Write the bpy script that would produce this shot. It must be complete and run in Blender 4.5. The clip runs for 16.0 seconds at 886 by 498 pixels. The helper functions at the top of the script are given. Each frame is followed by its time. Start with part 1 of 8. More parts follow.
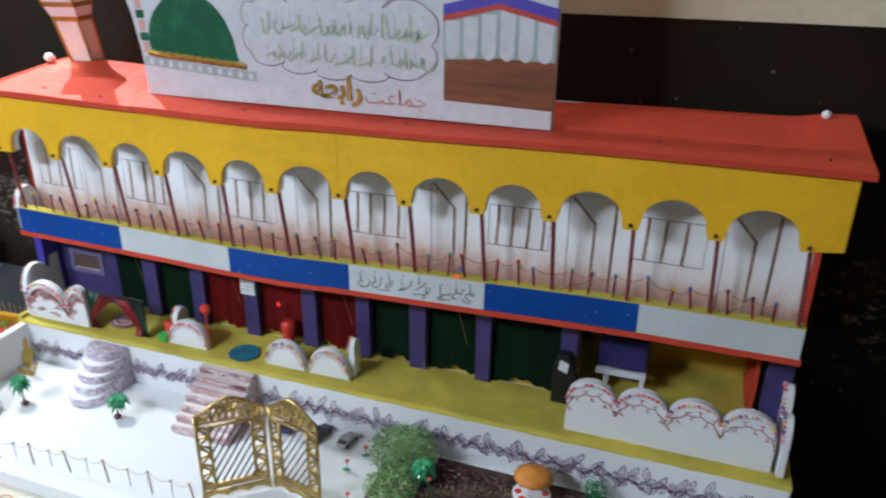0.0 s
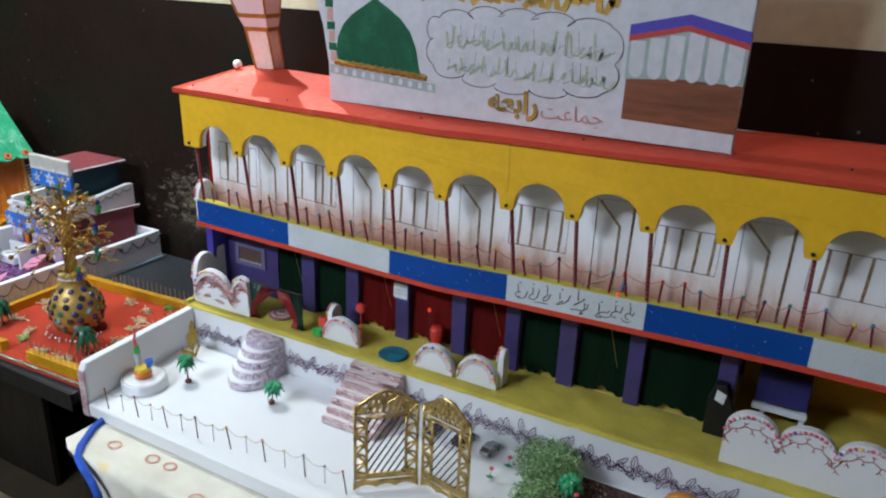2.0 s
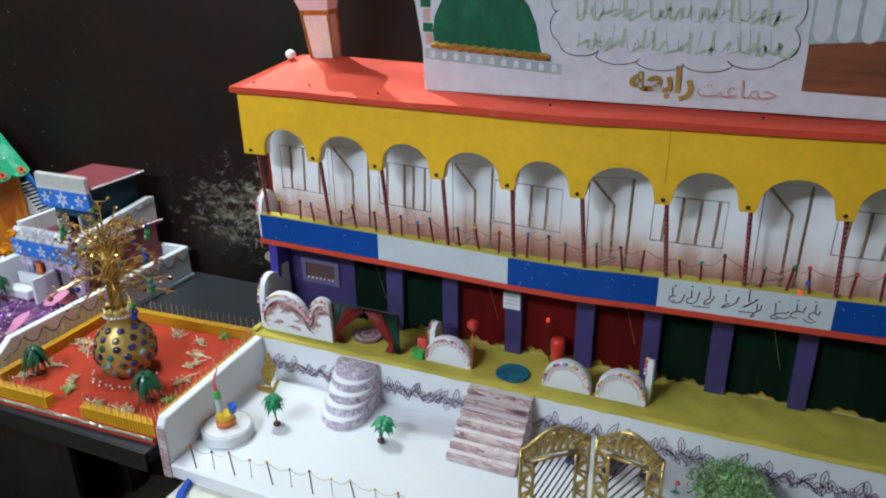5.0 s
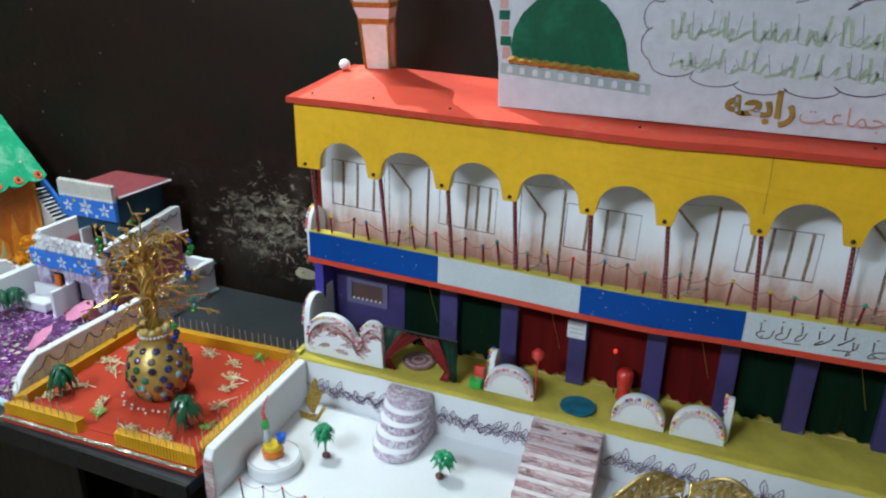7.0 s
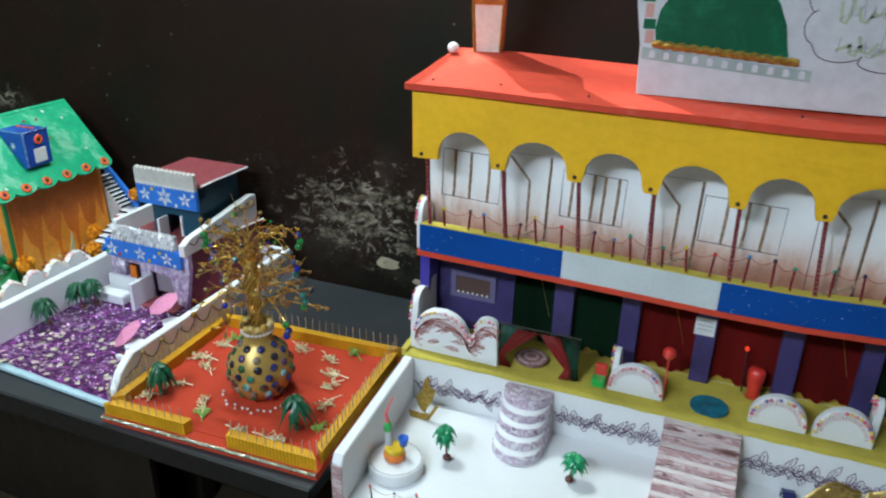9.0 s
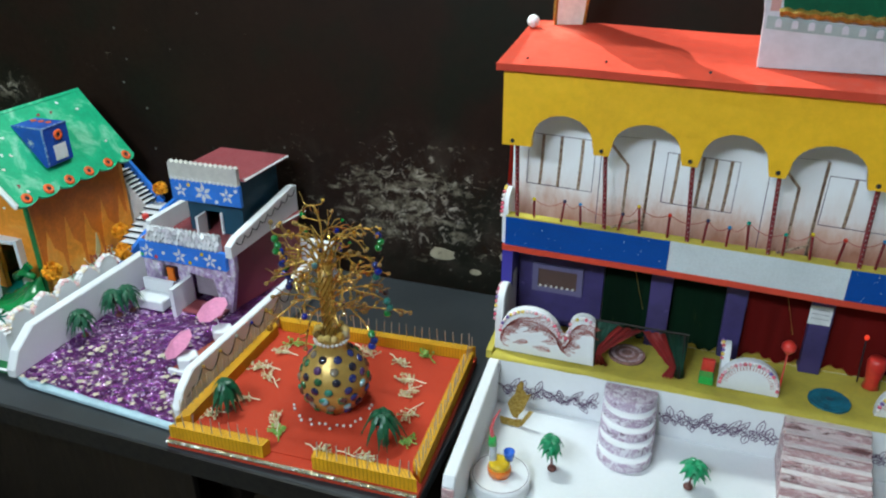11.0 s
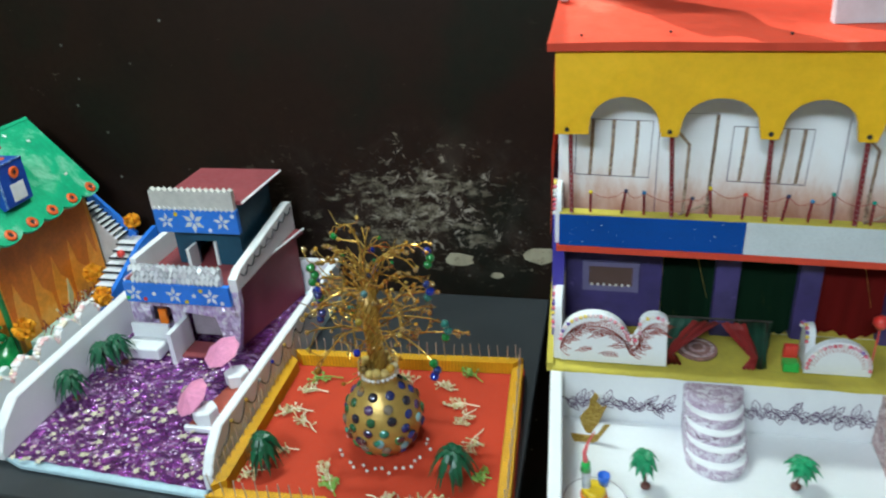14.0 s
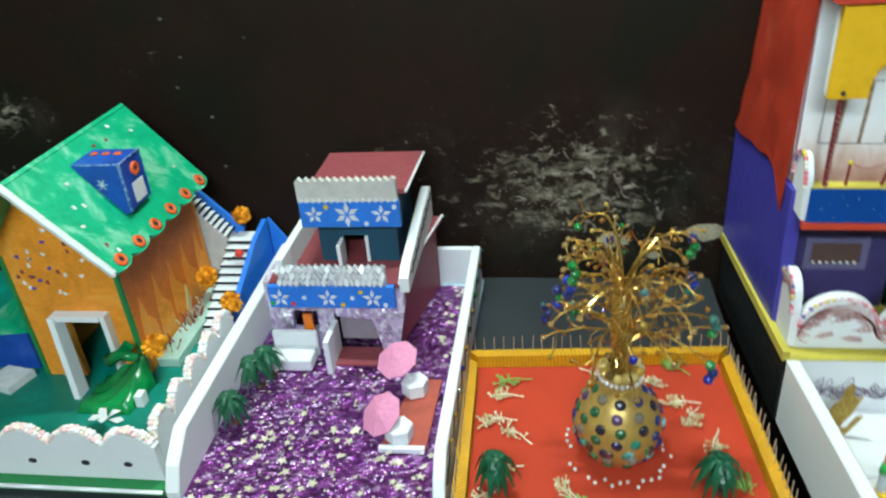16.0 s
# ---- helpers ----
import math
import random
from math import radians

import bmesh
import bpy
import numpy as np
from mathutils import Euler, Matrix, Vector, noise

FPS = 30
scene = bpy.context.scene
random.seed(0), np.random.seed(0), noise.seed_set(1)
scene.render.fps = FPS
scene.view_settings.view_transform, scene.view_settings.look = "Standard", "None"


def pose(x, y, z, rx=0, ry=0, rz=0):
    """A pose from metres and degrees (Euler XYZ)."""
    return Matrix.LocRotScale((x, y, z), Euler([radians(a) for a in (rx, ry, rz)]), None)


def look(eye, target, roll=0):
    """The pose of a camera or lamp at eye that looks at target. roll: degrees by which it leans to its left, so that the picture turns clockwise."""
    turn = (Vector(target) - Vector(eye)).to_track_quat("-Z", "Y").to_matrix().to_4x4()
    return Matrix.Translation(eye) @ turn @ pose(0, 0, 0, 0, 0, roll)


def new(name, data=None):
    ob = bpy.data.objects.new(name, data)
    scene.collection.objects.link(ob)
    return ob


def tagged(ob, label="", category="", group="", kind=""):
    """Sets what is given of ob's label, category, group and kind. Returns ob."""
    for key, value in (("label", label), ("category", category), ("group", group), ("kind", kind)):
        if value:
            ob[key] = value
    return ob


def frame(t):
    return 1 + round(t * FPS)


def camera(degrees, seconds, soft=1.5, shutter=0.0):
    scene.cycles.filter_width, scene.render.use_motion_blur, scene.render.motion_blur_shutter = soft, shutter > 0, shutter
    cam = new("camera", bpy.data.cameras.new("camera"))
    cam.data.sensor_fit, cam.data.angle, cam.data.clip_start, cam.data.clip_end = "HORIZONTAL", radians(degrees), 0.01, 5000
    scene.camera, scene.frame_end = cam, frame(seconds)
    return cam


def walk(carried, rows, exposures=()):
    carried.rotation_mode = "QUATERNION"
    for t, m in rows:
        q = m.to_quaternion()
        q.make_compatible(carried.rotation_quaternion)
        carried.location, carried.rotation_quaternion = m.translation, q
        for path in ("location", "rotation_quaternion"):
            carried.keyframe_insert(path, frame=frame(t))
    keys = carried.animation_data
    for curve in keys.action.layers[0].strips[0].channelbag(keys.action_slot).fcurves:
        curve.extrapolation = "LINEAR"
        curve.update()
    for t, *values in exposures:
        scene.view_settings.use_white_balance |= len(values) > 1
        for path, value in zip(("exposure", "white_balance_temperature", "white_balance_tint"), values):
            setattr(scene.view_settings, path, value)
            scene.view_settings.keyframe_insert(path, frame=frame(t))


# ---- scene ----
cam = camera(61.5, 16.0, soft=2.1, shutter=0.4)
PATH = [
    (0, (1.295, -1.062, 1.638), (0.684, 0.673, 0.853), 0.6),
    (0.5, (1.278, -1.081, 1.641), (0.502, 0.601, 0.888), 1.1),
    (1, (1.268, -1.098, 1.626), (0.409, 0.547, 0.879), 2.9),
    (1.5, (1.244, -1.116, 1.627), (0.383, 0.542, 0.911), 1.5),
    (2, (1.212, -1.139, 1.607), (0.343, 0.519, 0.902), 2.2),
    (2.5, (1.168, -1.151, 1.587), (0.292, 0.517, 0.917), 0.8),
    (3, (1.11, -1.153, 1.583), (0.315, 0.522, 0.831), 1.4),
    (3.5, (1.017, -1.133, 1.583), (0.227, 0.5, 0.741), -0.3),
    (4, (0.916, -1.113, 1.595), (0.144, 0.561, 0.819), -0.6),
    (4.2, (0.902, -1.108, 1.593), (0.13, 0.564, 0.813), -1.0),
    (6.3, (0.764, -1.081, 1.591), (0.073, 0.644, 0.852), 0.2),
    (6.5, (0.745, -1.076, 1.592), (0.047, 0.645, 0.851), 0.3),
    (7, (0.698, -1.088, 1.587), (0.003, 0.635, 0.845), 1.2),
    (7.5, (0.651, -1.115, 1.584), (-0.053, 0.609, 0.854), 0.4),
    (8, (0.614, -1.14, 1.58), (-0.066, 0.582, 0.824), 0.5),
    (8.5, (0.563, -1.13, 1.569), (-0.135, 0.582, 0.805), 1.3),
    (9, (0.481, -1.107, 1.59), (-0.198, 0.595, 0.788), 1.1),
    (9.5, (0.416, -1.092, 1.584), (-0.276, 0.607, 0.786), 1.4),
    (10, (0.37, -1.071, 1.583), (-0.348, 0.603, 0.758), 1.2),
    (10.2, (0.344, -1.069, 1.582), (-0.329, 0.622, 0.752), 1.5),
    (12.3, (0.18, -1.056, 1.59), (-0.265, 0.649, 0.644), -5.4),
    (12.5, (0.165, -1.051, 1.584), (-0.254, 0.69, 0.695), -6.6),
    (13, (0.12, -1.036, 1.566), (-0.279, 0.708, 0.673), -3.4),
    (13.5, (0.102, -1.02, 1.558), (-0.302, 0.714, 0.647), -3.1),
    (14, (0.06, -0.991, 1.556), (-0.364, 0.745, 0.658), -3.9),
    (14.5, (-0.039, -0.929, 1.552), (-0.571, 0.768, 0.636), -2.8),
    (15, (-0.138, -0.882, 1.556), (-0.721, 0.786, 0.62), -4.4),
    (15.5, (-0.206, -0.888, 1.555), (-0.754, 0.8, 0.633), -3.0),
    (16, (-0.338, -0.928, 1.549), (-0.63, 0.79, 0.569), -4.9),
]
walk(cam, [(t, look(eye, target, roll)) for t, eye, target, roll in PATH], [
    (0.0, 0.20, 6300, 16), (0.8, 0.06, 6300, 16), (1.5, -0.02, 6300, 16), (3.5, -0.12, 6300, 15), (6.5, -0.10, 6200, 10), (10.0, -0.10, 6200, 7),
    (12.5, -0.28, 6350, 6), (14.0, -0.10, 6350, 4), (15.0, 0.05, 6350, 2), (16.0, 0.06, 6400, 0)])

# ---- light and room air ----
world = bpy.data.worlds.new("evening_sky")
world.use_nodes = True
sky = world.node_tree.nodes.new("ShaderNodeTexSky")
sky.sky_type = "NISHITA"
sky.sun_disc = False
sky.sun_elevation, sky.sun_rotation = math.radians(47), math.radians(-55.8)
world.node_tree.links.new(sky.outputs[0], world.node_tree.nodes["Background"].inputs[0])
world.node_tree.nodes["Background"].inputs[1].default_value = 0.05
scene.world = world
sun_data = bpy.data.lights.new("sun", "SUN")
sun_data.energy, sun_data.angle, sun_data.color = 5.0, math.radians(0.6), (1.0, 0.97, 0.93)
sun = new("sun_through_high_window", sun_data)
sun.matrix_world = look((-1.46, 1.21, 3.518), (0.20, 0.08, 1.365))


def lamp(name, x, y, z, target, sx, sy, watts, colour):
    data = bpy.data.lights.new(name, "AREA")
    data.shape, data.size, data.size_y, data.energy, data.color = "RECTANGLE", sx, sy, watts, colour
    ob = new(name, data)
    ob.matrix_world = look((x, y, z), target)
    return ob


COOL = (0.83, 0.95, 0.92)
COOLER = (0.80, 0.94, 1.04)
# First two placed from the shadows they cast; the third is added soft fill.
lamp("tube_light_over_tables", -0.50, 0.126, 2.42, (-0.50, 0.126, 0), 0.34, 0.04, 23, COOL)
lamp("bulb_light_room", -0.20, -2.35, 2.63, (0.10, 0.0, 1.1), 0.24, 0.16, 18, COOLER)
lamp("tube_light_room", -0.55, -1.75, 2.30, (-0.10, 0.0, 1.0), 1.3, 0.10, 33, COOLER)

# ---- small mesh tools ----
ORIGIN = {}


def thing(name, x, y, z, label, category, group="", kind=""):
    ob = new(name)
    ob.empty_display_size = 0.02
    ob.location = (x, y, z)
    ORIGIN[ob.name] = Vector((x, y, z))
    return tagged(ob, label, category, group, kind)


SETTLED = set()
SAG_X = (-0.02, 0.14, 0.26, 0.38, 0.50, 0.61, 0.74, 0.86, 0.98, 1.10, 1.24, 1.50)
SAG_Z = (0.003, 0.000, -0.002, -0.005, -0.009, -0.010, -0.004, -0.001, 0.002, 0.006, 0.009, 0.009)


def settle(p):
    """The hand-glued foam storey sags between its ends and stands a little back from the terrace edge."""
    w = min(1.0, max(0.0, (p[2] - 0.90) / 0.15)) * min(1.0, max(0.35, (1.42 - p[2]) / 0.12))
    return Vector((p[0], p[1] + 0.005 * w * (p[1] < 0.03), p[2] + w * float(np.interp(p[0], SAG_X, SAG_Z))))


def part(name, bm, material, parent=None, label="", smooth=False):
    """Links a bmesh given in world metres as one mesh object under parent."""
    data = bpy.data.meshes.new(name)
    if parent and parent.name in SETTLED:
        for v in bm.verts:
            v.co = settle(v.co)
    origin = ORIGIN[parent.name] if parent else Vector((0, 0, 0))
    bmesh.ops.translate(bm, verts=bm.verts, vec=-origin)
    bmesh.ops.recalc_face_normals(bm, faces=bm.faces)
    if smooth:
        for f in bm.faces:
            f.smooth = True
    bm.to_mesh(data)
    bm.free()
    data.materials.append(material)
    ob = new(name, data)
    ob.parent = parent
    ORIGIN[ob.name] = origin
    if parent and parent.name in SETTLED:
        SETTLED.add(ob.name)
    return tagged(ob, label)


def piece(name, data, m, parent, label=""):
    """An object of its own on shared mesh data, at the world pose m, under parent."""
    ob = new(name, data)
    ob.parent = parent
    if parent.name in SETTLED:
        m = Matrix.Translation(settle(m.translation) - m.translation) @ m
    ob.matrix_local = Matrix.Translation(-ORIGIN[parent.name]) @ m
    return tagged(ob, label)


def shared(name, bm, material, smooth=False):
    data = bpy.data.meshes.new(name)
    bmesh.ops.recalc_face_normals(bm, faces=bm.faces)
    if smooth:
        for f in bm.faces:
            f.smooth = True
    bm.to_mesh(data)
    bm.free()
    data.materials.append(material)
    return data


def structure(name, bm, material, label=""):
    ob = part(name, bm, material)
    return tagged(ob, label, kind="structure")


def box(x0, x1, y0, y1, z0, z1, bevel=0.0, bm=None):
    out = bm or bmesh.new()
    b = bmesh.new()
    m = Matrix.LocRotScale(((x0 + x1) / 2, (y0 + y1) / 2, (z0 + z1) / 2), None, (x1 - x0, y1 - y0, z1 - z0))
    bmesh.ops.create_cube(b, size=1, matrix=m)
    if bevel:
        bmesh.ops.bevel(b, geom=b.edges[:], offset=bevel, segments=2, affect="EDGES", profile=0.5)
    return merge(out, b)


def long_box(x0, x1, y0, y1, z0, z1, cuts=24):
    """A long strip in short lengths, so that it can follow the sag."""
    bm, rings = bmesh.new(), []
    for k in range(cuts + 1):
        x = x0 + (x1 - x0) * k / cuts
        rings.append([bm.verts.new((x, y, z)) for y, z in ((y0, z0), (y1, z0), (y1, z1), (y0, z1))])
    for a, b in zip(rings, rings[1:]):
        for k in range(4):
            bm.faces.new((a[k], a[(k + 1) % 4], b[(k + 1) % 4], b[k]))
    bm.faces.new(rings[0][::-1])
    bm.faces.new(rings[-1])
    return bm


def merge(out, b, m=None):
    if m:
        bmesh.ops.transform(b, matrix=m, verts=b.verts)
    index = {}
    for v in b.verts:
        index[v] = out.verts.new(v.co)
    for f in b.faces:
        out.faces.new([index[v] for v in f.verts])
    b.free()
    return out


def prism(points, axis, a, b, bm=None, bevel=0.0):
    """A flat outline pushed from a to b along an axis. Outline: (x, z) for y, (y, z) for x, (x, y) for z."""
    out = bm or bmesh.new()

    def place(p, d):
        return {"y": (p[0], d, p[1]), "x": (d, p[0], p[1]), "z": (p[0], p[1], d)}[axis]
    w = bmesh.new()
    low = [w.verts.new(place(p, a)) for p in points]
    high = [w.verts.new(place(p, b)) for p in points]
    w.faces.new(low)
    w.faces.new(high[::-1])
    n = len(points)
    for i in range(n):
        w.faces.new((low[i], low[(i + 1) % n], high[(i + 1) % n], high[i]))
    if bevel:
        bmesh.ops.bevel(w, geom=[e for e in w.edges if len(e.link_faces) == 2 and max(len(f.verts) for f in e.link_faces) > 4], offset=bevel, segments=1, affect="EDGES")
    return merge(out, w)


def tube(points, r, n=6, bm=None, r_end=None):
    out = bm or bmesh.new()
    pts = [Vector(p) for p in points]
    r_end = r if r_end is None else r_end
    rings, up = [], Vector((0.13, 0.21, 0.97)).normalized()
    for i, p in enumerate(pts):
        d = (pts[min(i + 1, len(pts) - 1)] - pts[max(i - 1, 0)]).normalized()
        side = d.cross(up)
        side = side.normalized() if side.length > 0.05 else d.orthogonal().normalized()
        over = side.cross(d)
        rad = r + (r_end - r) * i / max(1, len(pts) - 1)
        rings.append([out.verts.new(p + rad * (math.cos(k * math.tau / n) * side + math.sin(k * math.tau / n) * over)) for k in range(n)])
    for a, b in zip(rings, rings[1:]):
        for k in range(n):
            out.faces.new((a[k], a[(k + 1) % n], b[(k + 1) % n], b[k]))
    out.faces.new(rings[0][::-1])
    out.faces.new(rings[-1])
    return out


def lathe(x, y, profile, n=24, bm=None):
    out = bm or bmesh.new()
    rings = []
    for r, z in profile:
        rings.append([out.verts.new((x + r * math.cos(k * math.tau / n), y + r * math.sin(k * math.tau / n), z)) for k in range(n)])
    for a, b in zip(rings, rings[1:]):
        for k in range(n):
            out.faces.new((a[k], a[(k + 1) % n], b[(k + 1) % n], b[k]))
    out.faces.new(rings[0][::-1])
    out.faces.new(rings[-1])
    return out


def ball(x, y, z, r, detail=1, bm=None, squash=1.0):
    out = bm or bmesh.new()
    w = bmesh.new()
    bmesh.ops.create_icosphere(w, subdivisions=detail, radius=r, matrix=Matrix.Translation((x, y, z)) @ Matrix.Diagonal((1, 1, squash, 1)))
    return merge(out, w)


def ribbon(points, axis, level, width, bm=None):
    """A flat drawn line, 0.4 mm proud, on the plane axis = level; the sign of width tells the side."""
    out = bm or bmesh.new()
    n, w = len(points), abs(width) / 2
    left, right = [], []
    for i, p in enumerate(points):
        a, b = points[max(i - 1, 0)], points[min(i + 1, n - 1)]
        dx, dy = b[0] - a[0], b[1] - a[1]
        s = math.hypot(dx, dy) or 1
        nx, ny = -dy / s * w, dx / s * w
        for side, k in ((left, 1), (right, -1)):
            q = (p[0] + k * nx, p[1] + k * ny)
            side.append(out.verts.new({"y": (q[0], level, q[1]), "x": (level, q[0], q[1]), "z": (q[0], q[1], level)}[axis]))
    for i in range(n - 1):
        out.faces.new((left[i], left[i + 1], right[i + 1], right[i]))
    return out


def arc(cx, cz, rx, rz, a0, a1, n=10):
    return [(cx + rx * math.cos(radians(a0 + (a1 - a0) * i / n)), cz + rz * math.sin(radians(a0 + (a1 - a0) * i / n))) for i in range(n + 1)]


# ---- materials ----
def shader(name):
    m = bpy.data.materials.new(name)
    m.use_nodes = True
    t = m.node_tree
    return m, t, t.nodes["Principled BSDF"]


def node(t, kind, **values):
    n = t.nodes.new(kind)
    for key, value in values.items():
        if key in n.inputs:
            n.inputs[key].default_value = value
    return n


def rgba(c):
    return (*c, 1.0)


def ramp(t, source, stops):
    r = t.nodes.new("ShaderNodeValToRGB")
    while len(r.color_ramp.elements) < len(stops):
        r.color_ramp.elements.new(0.5)
    for e, (p, c) in zip(r.color_ramp.elements, stops):
        e.position, e.color = p, c
    t.links.new(source, r.inputs[0])
    return r


def coords(t, scale=(1, 1, 1)):
    tc = t.nodes.new("ShaderNodeTexCoord")
    mp = t.nodes.new("ShaderNodeMapping")
    mp.inputs["Scale"].default_value = scale
    t.links.new(tc.outputs["Object"], mp.inputs["Vector"])
    return mp.outputs["Vector"]


def mix(t, factor, a, b, kind="MIX"):
    m = t.nodes.new("ShaderNodeMix")
    m.data_type, m.blend_type = "RGBA", kind
    for socket, value in ((m.inputs[0], factor), (m.inputs[6], a), (m.inputs[7], b)):
        if hasattr(value, "is_output"):
            t.links.new(value, socket)
        else:
            socket.default_value = value
    return m.outputs[2]


def paint(name, colour, dark=0.75, rough=0.6, grain=90, patch=9, bump=0.15, bump_scale=350, metal=0.0, spots=None, speck=0.8, stretch=(1, 1, 1)):
    """Painted or papered surface: patches and brush grain in the colour, fine relief, uneven gloss."""
    m, t, p = shader(name)
    v = coords(t, stretch)
    big, small, relief = (node(t, "ShaderNodeTexNoise", Scale=s, Detail=d, Roughness=0.6) for s, d in ((patch, 4), (grain, 3), (bump_scale, 3)))
    for n in (big, small, relief):
        t.links.new(v, n.inputs["Vector"])
    low = tuple(c * dark for c in colour)
    a = ramp(t, big.outputs[0], [(0.32, rgba(low)), (0.62, rgba(colour))])
    b = ramp(t, small.outputs[0], [(0.3, (speck, speck, speck, 1)), (0.65, (1, 1, 1, 1))])
    out = mix(t, 0.6, a.outputs[0], b.outputs[0], "MULTIPLY")
    if spots:
        colour2, amount, scale = spots
        s = node(t, "ShaderNodeTexNoise", Scale=scale, Detail=6, Roughness=0.7)
        t.links.new(v, s.inputs["Vector"])
        mask = ramp(t, s.outputs[0], [(amount, (0, 0, 0, 1)), (amount + 0.08, (1, 1, 1, 1))])
        out = mix(t, mask.outputs[0], out, rgba(colour2))
    t.links.new(out, p.inputs["Base Color"])
    g = ramp(t, small.outputs[0], [(0.3, (rough * 0.8,) * 3 + (1,)), (0.7, (min(1, rough * 1.2),) * 3 + (1,))])
    t.links.new(g.outputs[0], p.inputs["Roughness"])
    p.inputs["Metallic"].default_value = metal
    k = node(t, "ShaderNodeBump", Strength=bump, Distance=0.001)
    t.links.new(relief.outputs[0], k.inputs["Height"])
    t.links.new(k.outputs[0], p.inputs["Normal"])
    return m


def glitter(name, colours, scale=260, rough=0.25, metal=0.7, tilt=0.55, stretch=(1, 1, 1), folds=0.0):
    """Foil and glitter: small flakes that each face their own way, on a sheet with soft folds."""
    m, t, p = shader(name)
    v = coords(t, stretch)
    cells = node(t, "ShaderNodeTexVoronoi", Scale=scale)
    source = v
    if folds:
        wander = node(t, "ShaderNodeTexNoise", Scale=22, Detail=4, Roughness=0.6)
        t.links.new(coords(t), wander.inputs["Vector"])
        bend = t.nodes.new("ShaderNodeVectorMath")
        bend.operation = "MULTIPLY_ADD"
        t.links.new(wander.outputs["Color"], bend.inputs[0])
        bend.inputs[1].default_value = (0.02, 0.02, 0.02)
        t.links.new(v, bend.inputs[2])
        source = bend.outputs[0]
    t.links.new(source, cells.inputs["Vector"])
    split = t.nodes.new("ShaderNodeSeparateColor")
    t.links.new(cells.outputs["Color"], split.inputs[0])
    n = len(colours)
    c = ramp(t, split.outputs[0], [((i + 0.02) / n, rgba(q)) for i, q in enumerate(colours)])
    c.color_ramp.interpolation = "CONSTANT"
    t.links.new(c.outputs[0], p.inputs["Base Color"])
    p.inputs["Metallic"].default_value, p.inputs["Roughness"].default_value = metal, rough
    if folds:
        k = node(t, "ShaderNodeBump", Strength=1.0, Distance=folds)
        t.links.new(wander.outputs[0], k.inputs["Height"])
        normal = k.outputs[0]
    else:
        normal = t.nodes.new("ShaderNodeNewGeometry").outputs["Normal"]
    sub = t.nodes.new("ShaderNodeVectorMath")
    sub.operation = "SUBTRACT"
    t.links.new(cells.outputs["Color"], sub.inputs[0])
    sub.inputs[1].default_value = (0.5, 0.5, 0.5)
    sc = t.nodes.new("ShaderNodeVectorMath")
    sc.operation = "SCALE"
    t.links.new(sub.outputs[0], sc.inputs[0])
    sc.inputs["Scale"].default_value = tilt * 2
    add = t.nodes.new("ShaderNodeVectorMath")
    t.links.new(normal, add.inputs[0])
    t.links.new(sc.outputs[0], add.inputs[1])
    norm = t.nodes.new("ShaderNodeVectorMath")
    norm.operation = "NORMALIZE"
    t.links.new(add.outputs[0], norm.inputs[0])
    t.links.new(norm.outputs[0], p.inputs["Normal"])
    return m


def foil(name, colour, pale, scale=34, rough=0.24, metal=0.8, strength=0.9, distance=0.012):
    """Crinkled metallic foil: sharp small folds that catch the lamps as streaks."""
    m, t, p = shader(name)
    v = coords(t)
    big = node(t, "ShaderNodeTexNoise", Scale=scale, Detail=7, Roughness=0.68, Distortion=0.8)
    tone = node(t, "ShaderNodeTexNoise", Scale=scale * 0.35, Detail=3)
    folds = node(t, "ShaderNodeTexVoronoi", Scale=scale * 1.6)
    for n in (big, tone, folds):
        t.links.new(v, n.inputs["Vector"])
    low = tuple(c * 0.6 for c in colour)
    c = ramp(t, tone.outputs[0], [(0.3, rgba(low)), (0.5, rgba(colour)), (0.75, rgba(pale))])
    t.links.new(c.outputs[0], p.inputs["Base Color"])
    p.inputs["Metallic"].default_value, p.inputs["Roughness"].default_value = metal, rough
    k = node(t, "ShaderNodeBump", Strength=strength, Distance=distance)
    t.links.new(big.outputs[0], k.inputs["Height"])
    k2 = node(t, "ShaderNodeBump", Strength=0.6, Distance=0.004)
    t.links.new(folds.outputs["Distance"], k2.inputs["Height"])
    t.links.new(k.outputs[0], k2.inputs["Normal"])
    t.links.new(k2.outputs[0], p.inputs["Normal"])
    return m


def plain(name, colour, rough=0.4, metal=0.0, glow=0.0, random_value=0.0, coat=0.0, clear=0.0):
    """Small moulded, metal or glass pieces; the value differs from piece to piece."""
    m, t, p = shader(name)
    info = t.nodes.new("ShaderNodeObjectInfo")
    r = ramp(t, info.outputs["Random"], [(0.0, rgba(tuple(c * (1 - random_value) for c in colour))), (1.0, rgba(colour))])
    v = coords(t)
    n = node(t, "ShaderNodeTexNoise", Scale=160, Detail=3)
    t.links.new(v, n.inputs["Vector"])
    g = ramp(t, n.outputs[0], [(0.3, (0.82, 0.82, 0.82, 1)), (0.7, (1, 1, 1, 1))])
    t.links.new(mix(t, 1.0, r.outputs[0], g.outputs[0], "MULTIPLY"), p.inputs["Base Color"])
    p.inputs["Roughness"].default_value, p.inputs["Metallic"].default_value = rough, metal
    p.inputs["Coat Weight"].default_value = coat
    p.inputs["Transmission Weight"].default_value = clear
    if glow:
        p.inputs["Emission Color"].default_value = rgba(colour)
        p.inputs["Emission Strength"].default_value = glow
    return m


